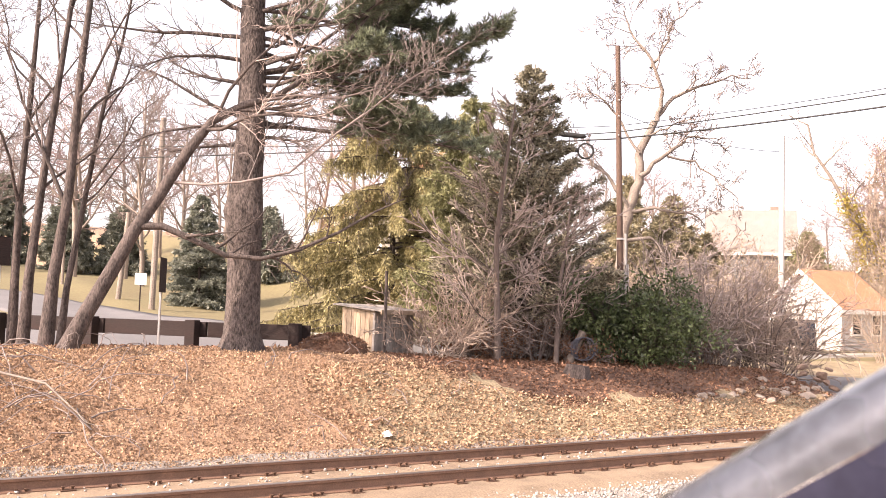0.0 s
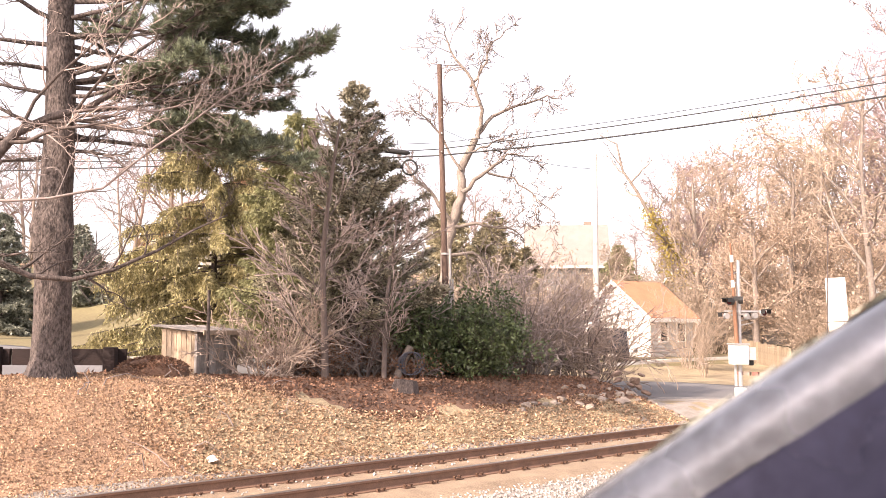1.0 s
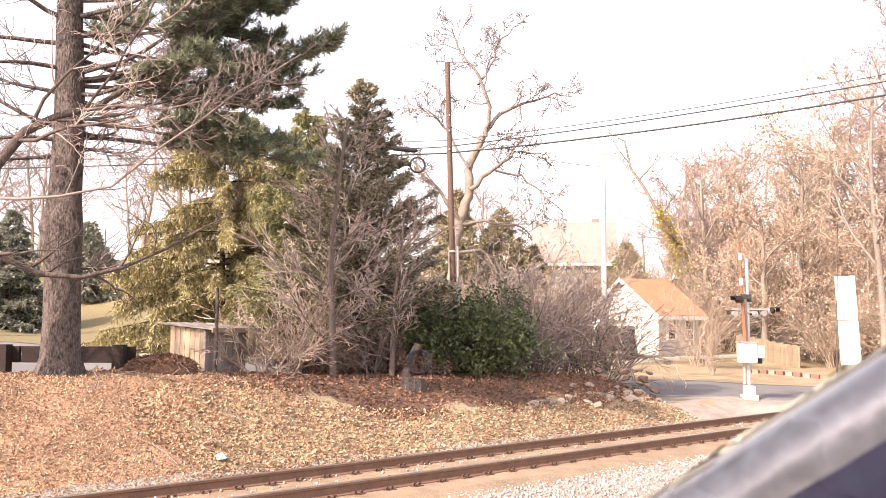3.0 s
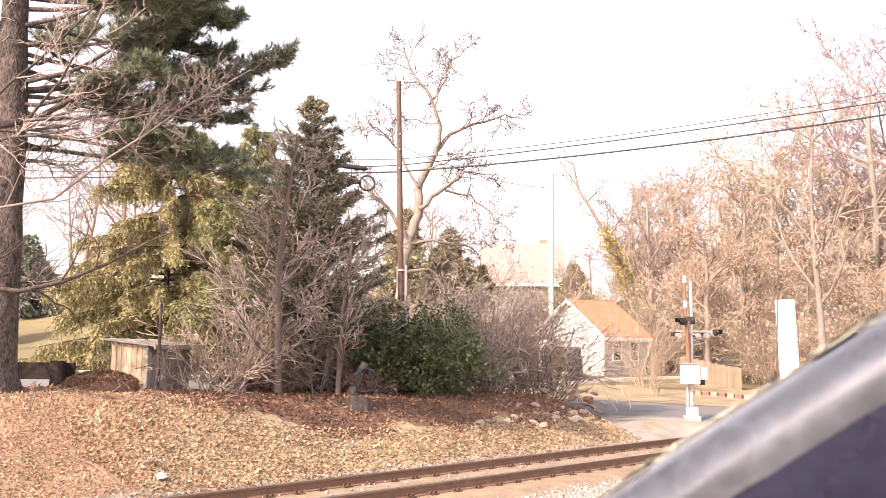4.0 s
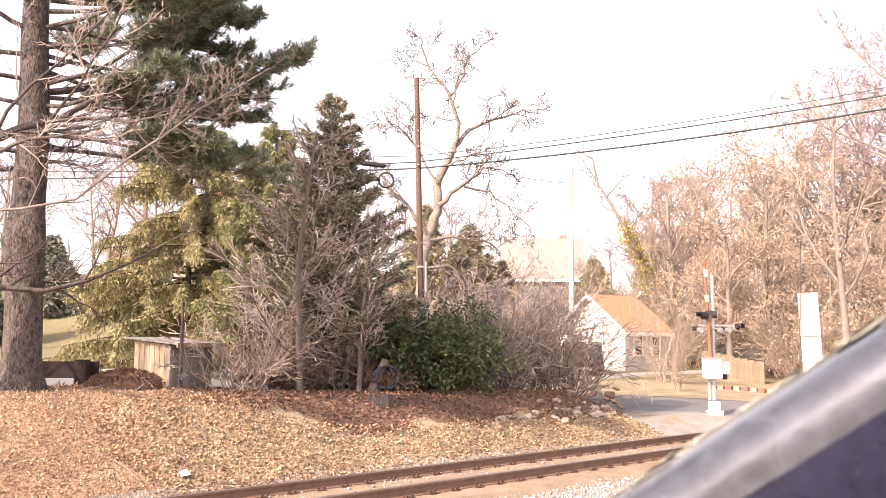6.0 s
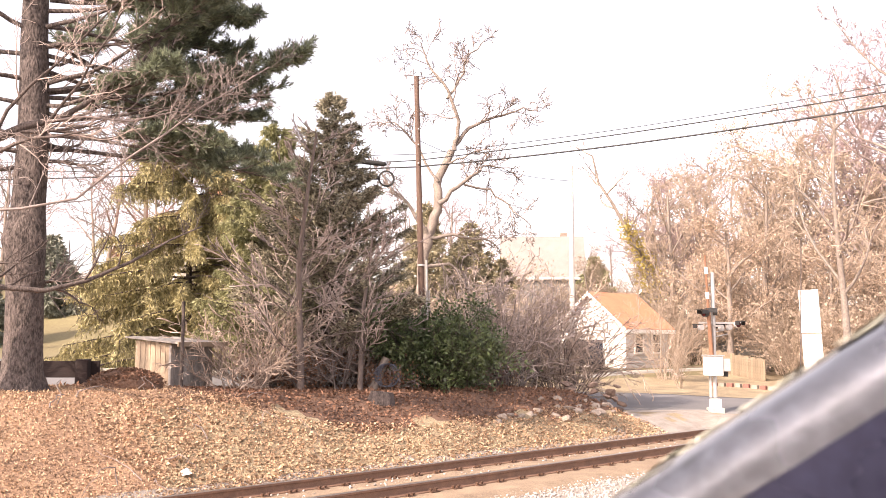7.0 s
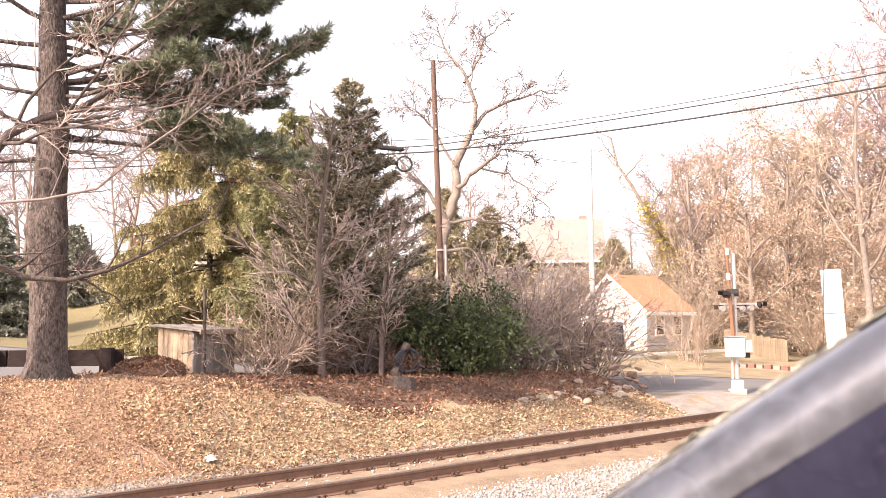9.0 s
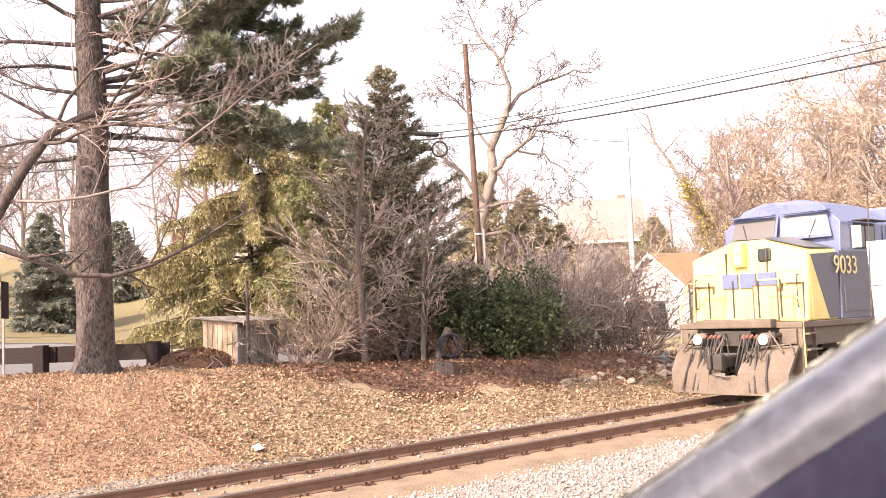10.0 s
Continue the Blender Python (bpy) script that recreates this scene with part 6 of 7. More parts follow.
for (k_, l_, L, tn) in ((7.6, 13.6, 1.5, 2), (8.7, 13.75, 1.1, -3), (3.6, 13.9, 1.2, 6)):
    ob = part("plank", boxes((-L / 2, L / 2, -0.06, 0.06, 0, 0.05), bevel=0.01), M_GREYWOOD)
    p = K(k_, l_)
    ob.matrix_basis = pose(p.x, p.y, -0.38, 0, 2, TURN + tn)
    tagged(ob, "grey broken plank lying beside the ballast", "plank", "broken planks")

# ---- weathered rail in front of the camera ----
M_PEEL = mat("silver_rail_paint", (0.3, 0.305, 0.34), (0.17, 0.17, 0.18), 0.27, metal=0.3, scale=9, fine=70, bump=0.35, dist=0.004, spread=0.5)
# the same rail paint for the side, darkened and blued as in shade
M_PAINTSHADE = mat("shaded_rail_paint", (0.12, 0.122, 0.21), (0.07, 0.07, 0.12), 0.26, metal=0.25, scale=5, fine=60, bump=0.12, dist=0.003)
M_BARE = mat("weathered_rail_edge", (0.2, 0.19, 0.165), (0.06, 0.05, 0.036), 0.55, scale=18, fine=80, bump=0.7, dist=0.005, spread=0.4)
M_FLAKE = mat("loose_paint_flake", (0.4, 0.4, 0.34), (0.2, 0.2, 0.15), 0.4, scale=20, fine=80, bump=0.3, dist=0.002)
VX = Vector((1, -0.746, 0.868))
PE, PR = Vector((0.33, 0.72, 2.059)), Vector((0.33, 0.348, 2.178))
hr = thing("handrail", Matrix.Translation(PE), "sloping rail in worn silver-blue paint with a flaking edge", "rail")
UPN = (PR - PE).cross(VX).normalized()
if UPN.z < 0:
    UPN = -UPN


def ribbon(name, offs, material, close=False, n=60, seed=0, ragged=()):
    """Skin a chain of offsets along the rail."""
    V, F_ = [], []
    m = len(offs)
    for i in range(n + 1):
        s = -0.62 + 1.5 * i / n
        for j, o in enumerate(offs):
            w_ = 0.0015 * noise.noise(Vector((s * 14, j * 3.7, seed))) + 0.0015 * noise.noise(Vector((s * 50, j * 1.9, seed)))
            r_ = 0.06 * noise.noise(Vector((s * 22, 9.1, seed))) if j in ragged else 0
            V.append(VX * s + o + UPN * w_ + (PR - PE).normalized() * r_)
    for i in range(n):
        for j in range(m - 1 + (1 if close else 0)):
            a, b = i * m + j, i * m + (j + 1) % m
            F_.append((a, b, b + m, a + m))
    return link(name, quads_mesh(name, np.array([tuple(v) for v in V]), np.array(F_), True), material, hr)


W_ = (PR - PE) * 0.45
DOWN = Vector((0, 0, -1))
ribbon("edge_strip", [DOWN * 0.05 - W_ * 0.01, DOWN * 0.012 - W_ * 0.014, Vector((0, 0, 0)), W_ * 0.05 + UPN * 0.001, W_ * 0.2 + UPN * 0.002, W_ * 0.4 + UPN * 0.003, W_ * 0.52 + UPN * 0.003], M_BARE, seed=1)
crown_ = [W_ * f + UPN * h for f, h in ((0.52, 0.003), (0.6, 0.0035), (0.68, 0.003), (0.76, 0.001), (0.84, -0.003), (0.9, -0.009), (0.95, -0.02), (0.985, -0.036))]      # rolled top
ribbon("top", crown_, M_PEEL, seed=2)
ribbon("side", [crown_[-1], W_ * 1.0 - UPN * 0.06, W_ * 1.01 - UPN * 0.1, W_ * 1.01 - UPN * 0.2, W_ * 0.98 - UPN * 0.34, W_ * 0.1 - UPN * 0.36, DOWN * 0.06 - W_ * 0.01], M_PAINTSHADE, seed=3)
rng = np.random.default_rng(96)
bm = bmesh.new()
for j in range(150):
    s_, f = rng.uniform(-0.6, 0.85), rng.choice([rng.uniform(0.05, 0.25), rng.uniform(0.2, 0.6)])
    c = VX * s_ + W_ * f + UPN * 0.003
    al, ac, sz = VX.normalized(), W_.normalized(), rng.uniform(0.004, 0.016)
    q = [bm.verts.new(c + al * sz * math.cos(a) * rng.uniform(0.8, 2.2) + ac * sz * math.sin(a) * rng.uniform(0.6, 1.2) + UPN * rng.uniform(-0.002, 0.003)) for a in np.linspace(0, 6.283, 7)[:-1]]
    bm.faces.new(q)
tagged(part("flaking_paint", bm, M_FLAKE, hr, "curling flakes of pale paint"), kind="stuff")
part("post", boxes((-0.65, -0.55, 0.2, 0.3, -2.7, -0.55), bevel=0.01), M_PEEL, hr)

# added out of view behind the camera: its roof shades the rail's near side
M_PLAIN = mat("plain_boards", (0.45, 0.42, 0.4), (0.36, 0.33, 0.31), 0.8, scale=2, fine=20, bump=0.1)
sun_block = thing("porch", pose(0, 0, 0), "unseen roof, wall and deck added to shade the rail", "porch", kind="structure")
part("roof", boxes((-5, 5, -4.2, -0.09, 2.9, 3.0)), M_PLAIN, sun_block)
part("back_wall", boxes((-5, 5, -4.2, -4.05, -0.9, 2.9)), M_PLAIN, sun_block)
part("deck", boxes((-5, 5, -4.05, 1.1, 0.5, 0.6)), M_PLAIN, sun_block)
for x in (-4.9, 4.8):
    part("post", boxes((x, x + 0.1, -0.3, -0.2, -0.9, 2.9)), M_PLAIN, sun_block)
    part("post", boxes((x, x + 0.1, 0.9, 1.0, -0.9, 0.5)), M_PLAIN, sun_block)


# ---- locomotive ----
M_LYEL = mat("loco_yellow", (0.83, 0.69, 0.27), (0.68, 0.53, 0.17), 0.4, scale=2, fine=25, bump=0.05)
M_LBLUE = mat("loco_blue", (0.17, 0.2, 0.34), (0.12, 0.145, 0.25), 0.3, scale=1.5, fine=25, bump=0.04)
M_LGREY = mat("loco_side_grey_blue", (0.12, 0.125, 0.15), (0.08, 0.08, 0.1), 0.45, scale=1.2, fine=25, bump=0.06)
M_LFRAME = mat("loco_grimy_frame", (0.2, 0.155, 0.12), (0.11, 0.085, 0.066), 0.8, scale=3, fine=30, bump=0.2)
M_LSTEEL = mat("loco_dark_steel", (0.1, 0.085, 0.075), (0.05, 0.045, 0.04), 0.7, metal=0.4, scale=5, fine=40, bump=0.2)
M_LTREAD = mat("wheel_steel", (0.34, 0.3, 0.27), (0.22, 0.19, 0.17), 0.45, metal=0.8, scale=6, fine=40, bump=0.05)
# far windscreen: the same glass, greyed and dulled for its darker reflection
M_CABGLASS = glass("cab_glass", (0.16, 0.15, 0.15), 0.3)
M_CABGLASS.node_tree.nodes["Principled BSDF"].inputs["Specular IOR Level"].default_value = 0.15
# near windscreen: pale base colour stands for the sky reflected in it
M_SKYGLARE = glass("sky_glare_glass", (0.55, 0.54, 0.52), 0.12)
M_HOSE = mat("red_hose_end", (0.3, 0.13, 0.1), (0.18, 0.08, 0.06), 0.6, scale=8, fine=40, bump=0.1)

loco = thing("locomotive", Matrix.Identity(4), "large yellow-nosed blue-grey diesel freight locomotive on the track", "locomotive")


def hull(sections, material, name, parent, label="", bevel=0.0):
    """Skin through like-numbered sections (lists of points), capped."""
    bm = bmesh.new()
    R_ = [[bm.verts.new(p) for p in sec] for sec in sections]
    n = len(R_[0])
    for A, B in zip(R_[:-1], R_[1:]):
        for i in range(n):
            bm.faces.new((A[i], A[(i + 1) % n], B[(i + 1) % n], B[i]))
    bm.faces.new(R_[0][::-1]), bm.faces.new(R_[-1])
    bmesh.ops.recalc_face_normals(bm, faces=bm.faces[:])
    if bevel:
        es = [e for e in bm.edges if e.calc_face_angle(0) > 0.35]
        bmesh.ops.bevel(bm, geom=es, offset=bevel, segments=2, affect="EDGES", profile=0.5)
    return part(name, bm, material, parent, label)


# frame, walkway, pilot
part("frame", boxes((0.75, 21.6, -1.45, 1.45, 1.15, 1.55), bevel=0.03), M_LFRAME, loco, "grimy brown underframe")
part("walkway", boxes((0.55, 21.8, -1.54, 1.54, 1.55, 1.68), bevel=0.015), M_LFRAME, loco)
part("anticlimber", boxes((0.3, 0.6, -0.95, 0.95, 1.56, 1.76), bevel=0.03), M_LFRAME, loco)
part("pilot_beam", boxes((0.62, 0.75, -1.5, 1.5, 1.0, 1.55), bevel=0.02), M_LSTEEL, loco)
hull([[(0.42, -1.5, 1.18), (0.02, -1.46, 0.62), (-0.06, -1.4, 0.14), (0.06, -1.4, 0.12), (0.14, -1.46, 0.62), (0.5, -1.5, 1.18)],
      [(0.3, -0.36, 1.12), (-0.16, -0.36, 0.62), (-0.26, -0.36, 0.14), (-0.14, -0.36, 0.12), (-0.04, -0.36, 0.62), (0.42, -0.36, 1.12)]], M_LFRAME, "plow_blade", loco, "dusty tan snow plow")
hull([[(0.42, 1.5, 1.18), (0.02, 1.46, 0.62), (-0.06, 1.4, 0.14), (0.06, 1.4, 0.12), (0.14, 1.46, 0.62), (0.5, 1.5, 1.18)],
      [(0.3, 0.36, 1.12), (-0.16, 0.36, 0.62), (-0.26, 0.36, 0.14), (-0.14, 0.36, 0.12), (-0.04, 0.36, 0.62), (0.42, 0.36, 1.12)]], M_LFRAME, "plow_blade", loco, "dusty tan snow plow")
hull([[(-0.26, -0.36, 0.14), (-0.16, -0.36, 0.55), (-0.06, -0.36, 0.55), (-0.14, -0.36, 0.12)], [(-0.28, 0, 0.14), (-0.18, 0, 0.5), (-0.08, 0, 0.5), (-0.16, 0, 0.12)], [(-0.26, 0.36, 0.14), (-0.16, 0.36, 0.55), (-0.06, 0.36, 0.55), (-0.14, 0.36, 0.12)]], M_LFRAME, "plow_toe", loco)
for s in (-1, 1):
    for y in (0.55, 0.68, 0.95):
        part("plow_rib", rods(((0.1, s * y, 1.0), (-0.12, s * (y + 0.05), 0.5), 0.025), ((-0.12, s * (y + 0.05), 0.5), (-0.2, s * (y + 0.1), 0.2), 0.022), n=6), M_LSTEEL, loco)
    part("ditch_light", rods(((0.3, s * 0.82, 1.32), (0.16, s * 0.82, 1.32), 0.1, 0.12), n=16), M_LENS, loco)
    part("light_bracket", boxes((0.3, 0.46, s * 0.82 - 0.13, s * 0.82 + 0.13, 1.18, 1.46), bevel=0.02), M_LFRAME, loco)
    part("uncoupling_lever", rods(((0.2, s * 0.3, 1.1), (0.25, s * 1.4, 1.22), 0.018), ((0.25, s * 1.4, 1.22), (0.2, s * 1.5, 1.0), 0.018), n=6), M_LFRAME, loco)
cp = part("coupler", boxes((-0.35, 0.5, -0.13, 0.13, 0.72, 0.98), bevel=0.04), M_LSTEEL, loco)
part("knuckle", boxes((-0.52, -0.3, -0.2, 0.04, 0.66, 1.04), bevel=0.05), M_LSTEEL, cp)
part("knuckle", boxes((-0.5, -0.32, 0.08, 0.2, 0.68, 1.02), bevel=0.04), M_LSTEEL, cp)
rngl = np.random.default_rng(7)
for y in (-0.62, -0.5, -0.4, -0.3, 0.3, 0.42, 0.52, 0.66):
    p0 = np.array([0.3, y, 1.4])
    Q = np.array([p0, p0 + (-0.12, 0, -0.06), p0 + (-0.24, 0.02, -0.32), p0 + (-0.26, -0.25 * y, -0.62), p0 + (-0.22, -0.5 * y, -0.78)])
    link("hose", tubes_mesh("hose", [(Q, [0.024] * 5, 6)]), M_BLACK if abs(y) > 0.35 else M_LSTEEL, loco)
    part("hose_end", rods((tuple(Q[0]), tuple(Q[1]), 0.035), n=8), M_HOSE, loco)
part("coupler_pocket", boxes((0.31, 0.44, -0.45, 0.45, 1.16, 1.5), bevel=0.02), M_LSTEEL, loco)
for s in (-1, 1):
    for j in range(4):
        part("step", boxes((0.62, 1.15, s * 1.5 - 0.02 - 0.14, s * 1.5 + 0.0, 0.38 + 0.34 * j, 0.42 + 0.34 * j)), M_LFRAME, loco)
    part("step_side", boxes((0.58, 0.62, s * 1.42 - 0.1, s * 1.42 + 0.1, 0.32, 1.56)), M_LFRAME, loco)
    part("step_side", boxes((1.15, 1.19, s * 1.42 - 0.1, s * 1.42 + 0.1, 0.32, 1.56)), M_LFRAME, loco)

# nose: yellow wide safety nose with a low ridge
nose_a = [(-1.47, 1.68), (1.47, 1.68), (1.47, 3.2), (0.35, 3.56), (-0.35, 3.56), (-1.47, 3.2)]
A_ = [(1.0, y, z) if z < 2 else (1.14, y, z) for y, z in nose_a]
B_ = [(2.5, y, z + (0.08 if z > 3 else 0)) for y, z in nose_a]
nose = hull([A_, B_], M_LYEL, "nose", loco, "bright yellow wide nose", 0.05)
# cab
cab_p = [(-1.5, 1.68), (1.5, 1.68), (1.5, 3.95), (1.0, 4.42), (0.5, 4.56), (-0.5, 4.56), (-1.0, 4.42), (-1.5, 3.95)]
C_ = [(2.5 if z < 3 else 2.5 + 0.28 * (z - 3.2), y, z) for y, z in cab_p]
cab = hull([C_, [(5.2, y, z) for y, z in cab_p]], M_LBLUE, "cab", loco, "blue cab with sloping roof edges", 0.03)


def quad_plate(name, pts, material, parent, label="", depth=(0, -0.012, 0)):
    d_ = Vector(depth)
    return hull([[tuple(Vector(p)) for p in pts], [tuple(Vector(p) + d_) for p in pts]], material, name, parent, label)


for s in (-1, 1):
    fr = (-0.05, 0, 0)
    y0, y1 = sorted((s * 0.1, s * 1.28))
    xo = lambda z: 2.5 + 0.28 * (z - 3.2)
    w_ = quad_plate("windscreen_frame", [(xo(3.6), y0 - 0.06, 3.6), (xo(3.6), y1 + 0.06, 3.6), (xo(4.2), y1 - (0.1 if s > 0 else -0.06) + (0.06 if s > 0 else 0), 4.2), (xo(4.2), y0 - 0.06 + (0.16 if s < 0 else 0), 4.2)], M_LBLUE, cab, depth=(-0.03, 0, 0))
    quad_plate("pane", [(xo(3.65) - 0.034, y0, 3.66), (xo(3.65) - 0.034, y1, 3.66), (xo(4.15) - 0.034, y1 - (0.1 if s > 0 else 0), 4.14), (xo(4.15) - 0.034, y0 + (0.1 if s < 0 else 0), 4.14)], M_CABGLASS if s > 0 else M_SKYGLARE, w_, depth=(-0.012, 0, 0))
    part("wiper", rods(((xo(3.7) - 0.07, s * 0.8, 3.62), (xo(4.0) - 0.07, s * 0.95, 4.05), 0.012), n=5), M_BLACK, w_)
    part("rain_shield", boxes((2.55, 2.76, y0, y1, 4.22, 4.25)), M_LBLUE, cab)
    # side windows
    sw = part("side_window", boxes((3.35, 4.5, s * 1.5 - 0.012, s * 1.5 + 0.012, 3.3, 3.92), bevel=0.01), M_LSTEEL, cab)
    part("pane", boxes((3.42, 3.9, s * 1.5 - 0.018, s * 1.5 + 0.018, 3.36, 3.86)), M_GLASS, sw)
    part("pane", boxes((3.97, 4.43, s * 1.5 - 0.018, s * 1.5 + 0.018, 3.36, 3.86)), M_GLASS, sw)
    part("awning", boxes((3.3, 4.55, s * 1.5 + (0 if s > 0 else -0.3), s * 1.5 + (0.3 if s > 0 else 0), 3.96, 3.99), bevel=0.005), M_LSTEEL, cab)
    mir = part("mirror", boxes((3.2, 3.26, s * 1.52 + (0 if s > 0 else -0.22), s * 1.52 + (0.22 if s > 0 else 0), 3.32, 3.84), bevel=0.01), M_LENS, cab)
    # yellow panel that slants back along the nose side, and the grey side panels
    quad_plate("yellow_flash", [(1.2, s * 1.474, 1.72), (1.95, s * 1.474, 1.72), (1.2, s * 1.474, 3.15), (1.16, s * 1.474, 3.15)], M_LYEL, nose, depth=(0, s * 0.006, 0))
    quad_plate("side_panel", [(1.97, s * 1.474, 1.72), (2.48, s * 1.474, 1.72), (2.48, s * 1.474, 3.22), (1.24, s * 1.474, 3.15)], M_LGREY, nose, depth=(0, s * 0.006, 0))
    part("side_panel", boxes((2.55, 5.15, s * 1.5 - 0.004, s * 1.5 + 0.008, 1.72, 3.25)), M_LGREY, cab)
    for x0, x1, z0, z1 in ((2.7, 3.9, 1.85, 2.45), (4.05, 5.05, 1.85, 2.6)):
        part("locker_door", boxes((x0, x1, s * 1.51 - 0.012, s * 1.51 + 0.014, z0, z1), bevel=0.008), M_LGREY, cab)
    part("grab_rail", rods(((5.1, s * 1.6, 1.9), (5.1, s * 1.6, 3.6), 0.02), n=6), M_LYEL, cab)
# dark slope in front of the windscreens
quad_plate("nose_top", [(1.5, -1.3, 3.315), (2.47, -1.44, 3.315), (2.47, -0.35, 3.655), (1.3, -0.35, 3.60)], M_LGREY, nose, depth=(0, 0, 0.01))
quad_plate("nose_top", [(1.5, 1.3, 3.315), (2.47, 1.44, 3.315), (2.47, 0.35, 3.655), (1.3, 0.35, 3.60)], M_LGREY, nose, depth=(0, 0, 0.01))
# nose fittings
part("headlight_case", boxes((0.98, 1.16, 0.0, 0.3, 2.95, 3.5), bevel=0.02), M_LYEL, nose)
for z in (3.1, 3.35):
    part("headlight", rods(((0.99, 0.15, z), (0.95, 0.15, z), 0.1), n=16), M_LENS, nose)
part("nose_window", boxes((1.08, 1.13, -0.62, -0.3, 3.05, 3.35), bevel=0.04), M_GLASS, nose)
for s in (-1, 1):
    part("number_board", boxes((1.07, 1.12, s * 1.08 - 0.3, s * 1.08 + 0.3, 2.82, 3.02), bevel=0.01), M_WHITE, nose)
    part("sand_hatch", boxes((0.99, 1.03, s * 0.85 - 0.28, s * 0.85 + 0.28, 1.75, 2.35), bevel=0.015), M_LYEL, nose)
part("door", boxes((0.97, 1.03, -0.78, -0.2, 1.72, 2.5), bevel=0.015), M_LYEL, nose)
for y0, y1 in ((0.22, 0.62), (-0.24, 0.16), (-0.74, -0.3)):       # emblem in plain blocks
    part("emblem_block", boxes((1.02, 1.07, y0, y1, 2.46, 2.8), bevel=0.01), M_LBLUE, nose)
for y in (-1.15, -0.62, 0.0, 0.62, 1.15):
    part("stanchion", rods(((0.45, y, 1.78), (0.45, y, 2.62), 0.02), n=6), M_LSTEEL, loco)
for s in (-1, 1):
    part("front_handrail", rods(((0.45, s * 0.62, 2.62), (0.45, s * 1.15, 2.62), 0.018), ((0.45, s * 1.15, 2.62), (0.62, s * 1.52, 2.1), 0.018), ((0.62, s * 1.52, 2.1), (0.62, s * 1.54, 0.7), 0.02), n=6), M_LYEL, loco)
# clutter of the pilot: chains, cocks and cables round the coupler
for y, z, r in ((-1.05, 1.42, 0.05), (-0.2, 1.36, 0.06), (0.16, 1.4, 0.05), (1.08, 1.4, 0.045)):
    part("air_cock", rods(((0.62, y, z), (0.24, y, z - 0.03), r, r * 0.8), ((0.24, y, z - 0.09), (0.24, y, z + 0.07), r * 0.6), n=8), M_LSTEEL, loco)
for j in range(9):
    y0 = rngl.uniform(-0.7, 0.7)
    y1 = y0 + rngl.uniform(-0.5, 0.5)
    u_ = np.linspace(0, 1, 9)
    Q = np.stack([0.22 - 0.28 * np.sin(u_ * 3.14) * rngl.uniform(0.4, 1), y0 + (y1 - y0) * u_, 1.36 - rngl.uniform(0.35, 0.85) * np.sin(u_ * 3.14)], 1)
    link("cable", tubes_mesh("cable", [(Q, [0.017] * 9, 5)]), M_LSTEEL if j % 3 else M_LFRAME, loco)
for s in (-1, 1):
    part("corner_bracket", boxes((0.5, 0.66, s * 1.22 - 0.2, s * 1.22 + 0.2, 1.2, 1.54), bevel=0.03), M_LFRAME, loco, "dusty tan bracket")
    part("bell_crank", rods(((0.22, s * 0.95, 1.5), (0.2, s * 1.25, 1.05), 0.022), n=6), M_LFRAME, loco)
    part("grab_iron", rods(((0.98, s * 1.28, 2.0), (0.93, s * 1.28, 2.02), 0.014), ((0.93, s * 1.28, 2.02), (0.93, s * 1.28, 2.7), 0.014), ((0.93, s * 1.28, 2.7), (1.04, s * 1.28, 2.72), 0.014), n=6), M_LSTEEL, nose)
    part("nose_seam", boxes((1.045, 1.115, s * 0.52 - 0.008, s * 0.52 + 0.008, 2.5, 3.3)), M_LFRAME, nose)
    part("hatch_frame", boxes((1.0, 1.07, s * 1.12 - 0.26, s * 1.12 - 0.24, 1.75, 2.55), (1.0, 1.07, s * 1.12 + 0.24, s * 1.12 + 0.26, 1.75, 2.55), (1.0, 1.07, s * 1.12 - 0.24, s * 1.12 + 0.24, 2.53, 2.55)), M_LFRAME, nose)
part("door_frame", boxes((0.955, 0.975, -0.8, -0.77, 1.72, 2.52), (0.955, 0.975, -0.21, -0.18, 1.72, 2.52), (0.955, 0.975, -0.77, -0.21, 2.49, 2.52)), M_LFRAME, nose)
part("headlight_surround", boxes((0.965, 0.98, -0.02, 0.04, 2.95, 3.5), (0.965, 0.98, 0.26, 0.32, 2.95, 3.5)), M_YELLOW, nose)
part("cab_door_seam", boxes((4.9, 4.92, -1.515, -1.505, 1.75, 3.9), (5.14, 5.16, -1.515, -1.505, 1.75, 3.9)), M_LSTEEL, cab)
for j in range(8):
    part("louvre", boxes((4.62, 4.86, -1.53, -1.505, 1.95 + 0.09 * j, 2.0 + 0.09 * j)), M_LSTEEL, cab)
# long hood
hood_p = [(-0.95, 1.68), (0.95, 1.68), (0.95, 3.9), (0.7, 4.25), (-0.7, 4.25), (-0.95, 3.9)]
hd = hull([[(5.2, y, z) for y, z in hood_p], [(16.6, y, z) for y, z in hood_p]], M_LBLUE, "hood", loco, "blue engine hood", 0.03)
rad_p = [(-1.5, 3.2), (1.5, 3.2), (1.5, 4.35), (1.1, 4.6), (-1.1, 4.6), (-1.5, 4.35)]
hull([[(16.6, y, z) for y, z in [(-0.95, 1.68), (0.95, 1.68), (0.95, 3.2), (0.95, 3.25), (-0.95, 3.25), (-0.95, 3.2)]], [(20.9, y, z) for y, z in [(-0.95, 1.68), (0.95, 1.68), (0.95, 3.2), (0.95, 3.25), (-0.95, 3.25), (-0.95, 3.2)]]], M_LBLUE, "rear_hood", loco)
hull([[(16.0, y, z) for y, z in rad_p], [(20.9, y, z) for y, z in rad_p]], M_LBLUE, "radiator_wing", loco)
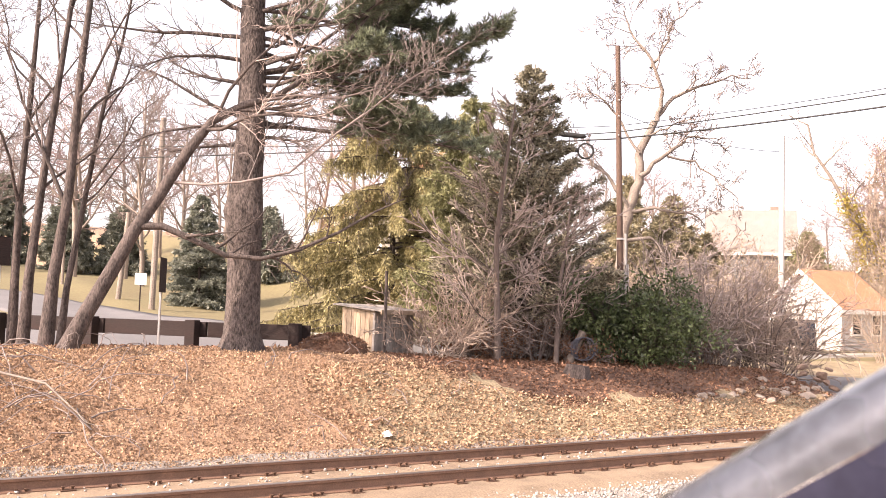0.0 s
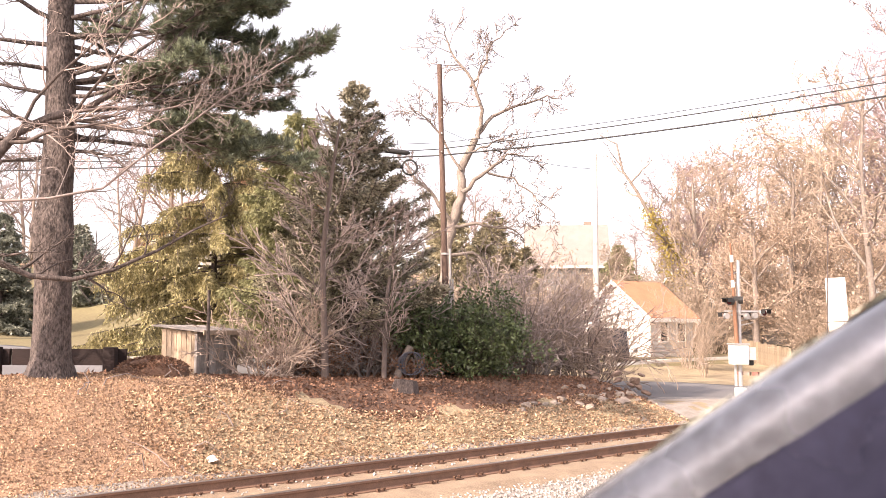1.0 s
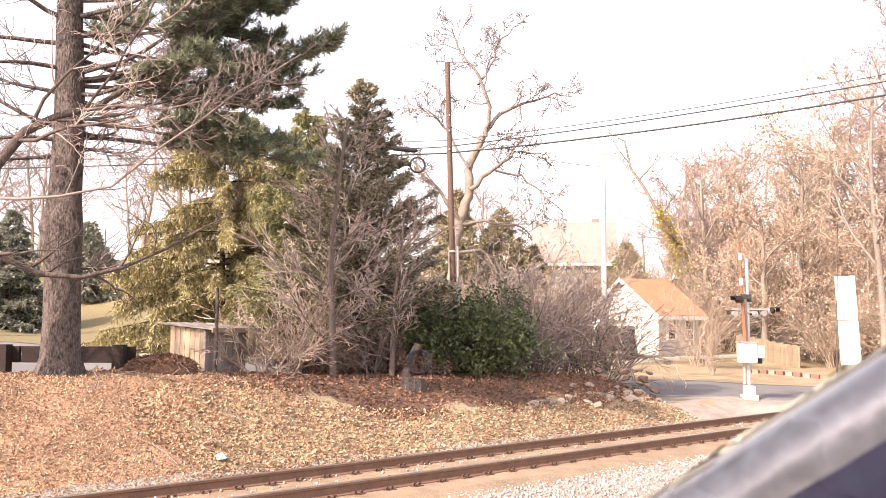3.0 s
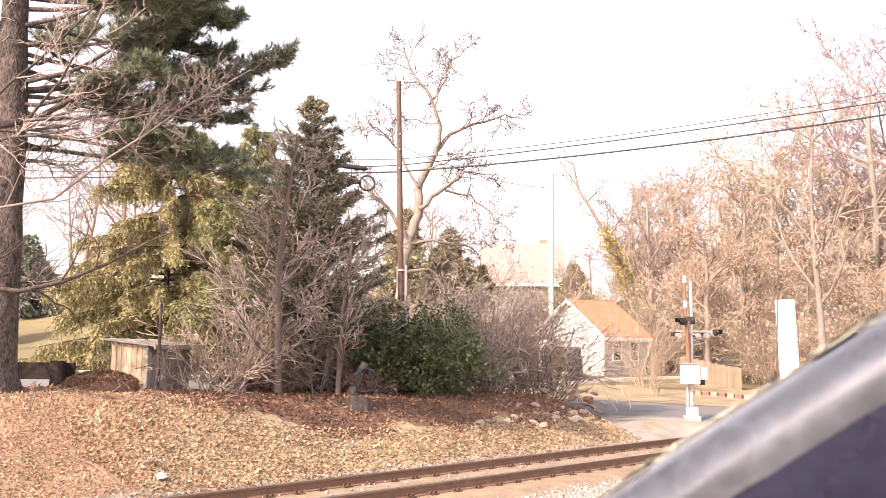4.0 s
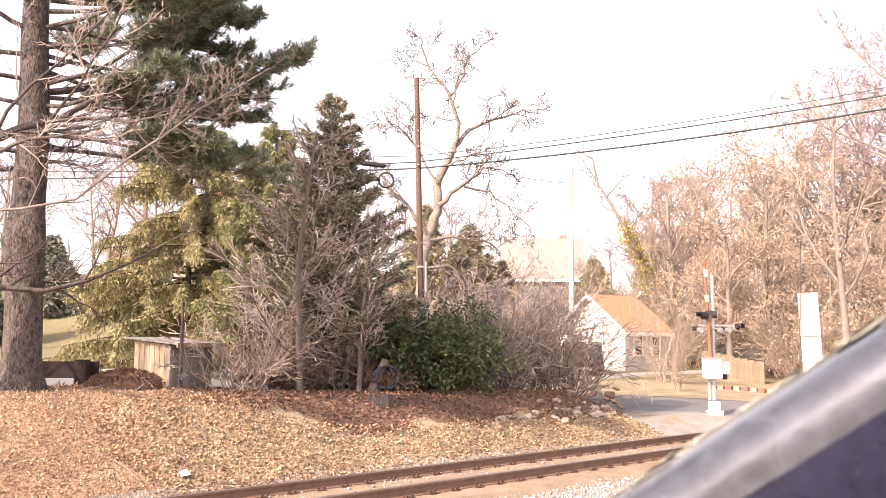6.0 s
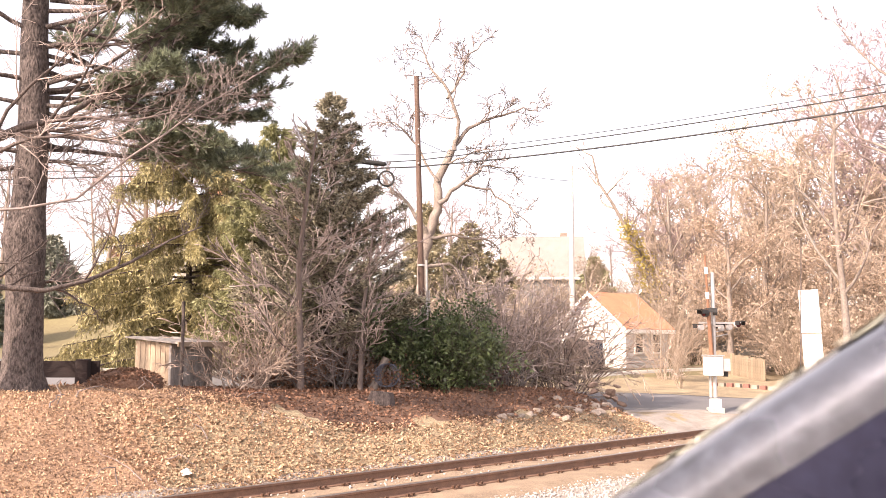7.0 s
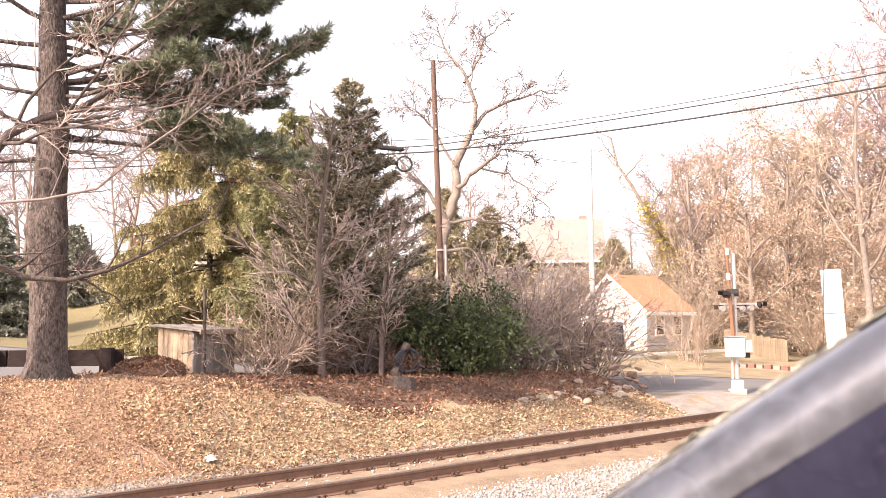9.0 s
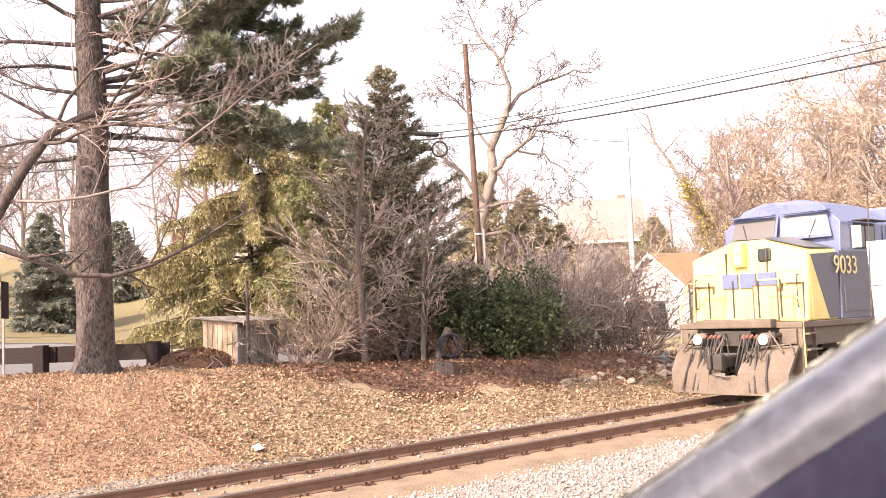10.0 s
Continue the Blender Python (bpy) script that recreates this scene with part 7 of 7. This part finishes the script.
part("intake_box", boxes((5.4, 8.2, -1.45, 1.45, 3.3, 4.4), bevel=0.05), M_LBLUE, loco)
for j in range(7):
    part("louvre", boxes((5.3, 6.0, -1.54, -1.46, 3.42 + 0.13 * j, 3.48 + 0.13 * j)), M_LSTEEL, hd)
for j in range(10):
    for s in (-1, 1):
        part("hood_door", boxes((6.2 + 1.02 * j, 7.14 + 1.02 * j, s * 0.95 - 0.015, s * 0.95 + 0.015, 1.8, 3.2), bevel=0.01), M_LBLUE, hd)
for j in range(11):
    part("stanchion", rods(((6 + 1.5 * j, -1.5, 1.68), (6 + 1.5 * j, -1.5, 2.75), 0.02), n=6), M_LYEL, loco)
part("side_handrail", rods(((5.6, -1.5, 2.75), (21.2, -1.5, 2.75), 0.02), n=6), M_LYEL, loco)
part("fuel_tank", boxes((8.6, 13.6, -1.4, 1.4, 0.3, 1.15), bevel=0.1), M_LFRAME, loco)
for x in (3.4, 4.3):
    part("air_tank", rods(((x + 3.2, -1.0, 1.0), (x + 4.0, -1.0, 1.0), 0.2), n=12), M_LFRAME, loco)
wheelsets = []
for x0 in (4.2, 17.6):
    tr = part("truck", boxes((x0 - 2.6, x0 + 2.6, -1.2, -1.02, 0.45, 0.85), (x0 - 2.6, x0 + 2.6, 1.02, 1.2, 0.45, 0.85), (x0 - 0.5, x0 + 0.5, -1.02, 1.02, 0.5, 0.9), bevel=0.04), M_LFRAME, loco, "grimy brown six-wheel truck")
    for dx in (-2.0, 0, 2.0):
        part("axle_box", boxes((x0 + dx - 0.22, x0 + dx + 0.22, -1.3, -1.2, 0.35, 0.75), (x0 + dx - 0.22, x0 + dx + 0.22, 1.2, 1.3, 0.35, 0.75), bevel=0.03), M_LFRAME, tr)
        bm = bmesh.new()
        for s in (-1, 1):
            rod(bm, (0, s * 0.69, 0), (0, s * 0.82, 0), 0.53, 0.53, 28)
            rod(bm, (0, s * 0.66, 0), (0, s * 0.69, 0), 0.56, 0.56, 28)
        rod(bm, (0, -1.0, 0), (0, 1.0, 0), 0.1, 0.1, 10)
        wsx = part("wheelset", bm, M_LTREAD, tr)
        wsx.matrix_basis = Matrix.Translation((x0 + dx, 0, 0.53))
        wheelsets.append((wsx, x0 + dx))
# road number on the cab sides
M_LNUM = mat("number_yellow", (0.75, 0.62, 0.3), (0.62, 0.5, 0.22), 0.5, scale=4, fine=30, bump=0)
for s in (-1, 1):
    cu = bpy.data.curves.new("road_number", "FONT")
    cu.body = "9033"
    cu.size = 0.6
    cu.extrude = 0.004
    cu.align_x = "CENTER"
    tx = new("road_number", cu)
    tx.data.materials.append(M_LNUM)
    tx.parent = cab
    tx.matrix_basis = Matrix.Translation((2.8, s * 1.53, 2.72)) @ (pose(0, 0, 0, 90, 0, 0) if s < 0 else pose(0, 0, 0, 90, 0, 180))
SPEED, FRONT = 20.2, 18.5          # m/s, and how far along the track its pilot stands at 10 s


def motions():
    """The locomotive rolls in along the track; its wheelsets turn."""
    rows = []
    for i in range(21):
        t = i * 0.5
        rows.append((t, Matrix.Translation(K(FRONT + SPEED * (10 - t), CENTRE)) @ pose(0, 0, 0, 0, 0, TURN)))
    walk(loco, rows)
    turn = math.degrees(SPEED / 30 / 0.53)
    for ob, x in wheelsets[:3]:
        walk(ob, [(i / 30, pose(x, 0, 0.53, 0, -turn * i, 0)) for i in range(301)])


motions()
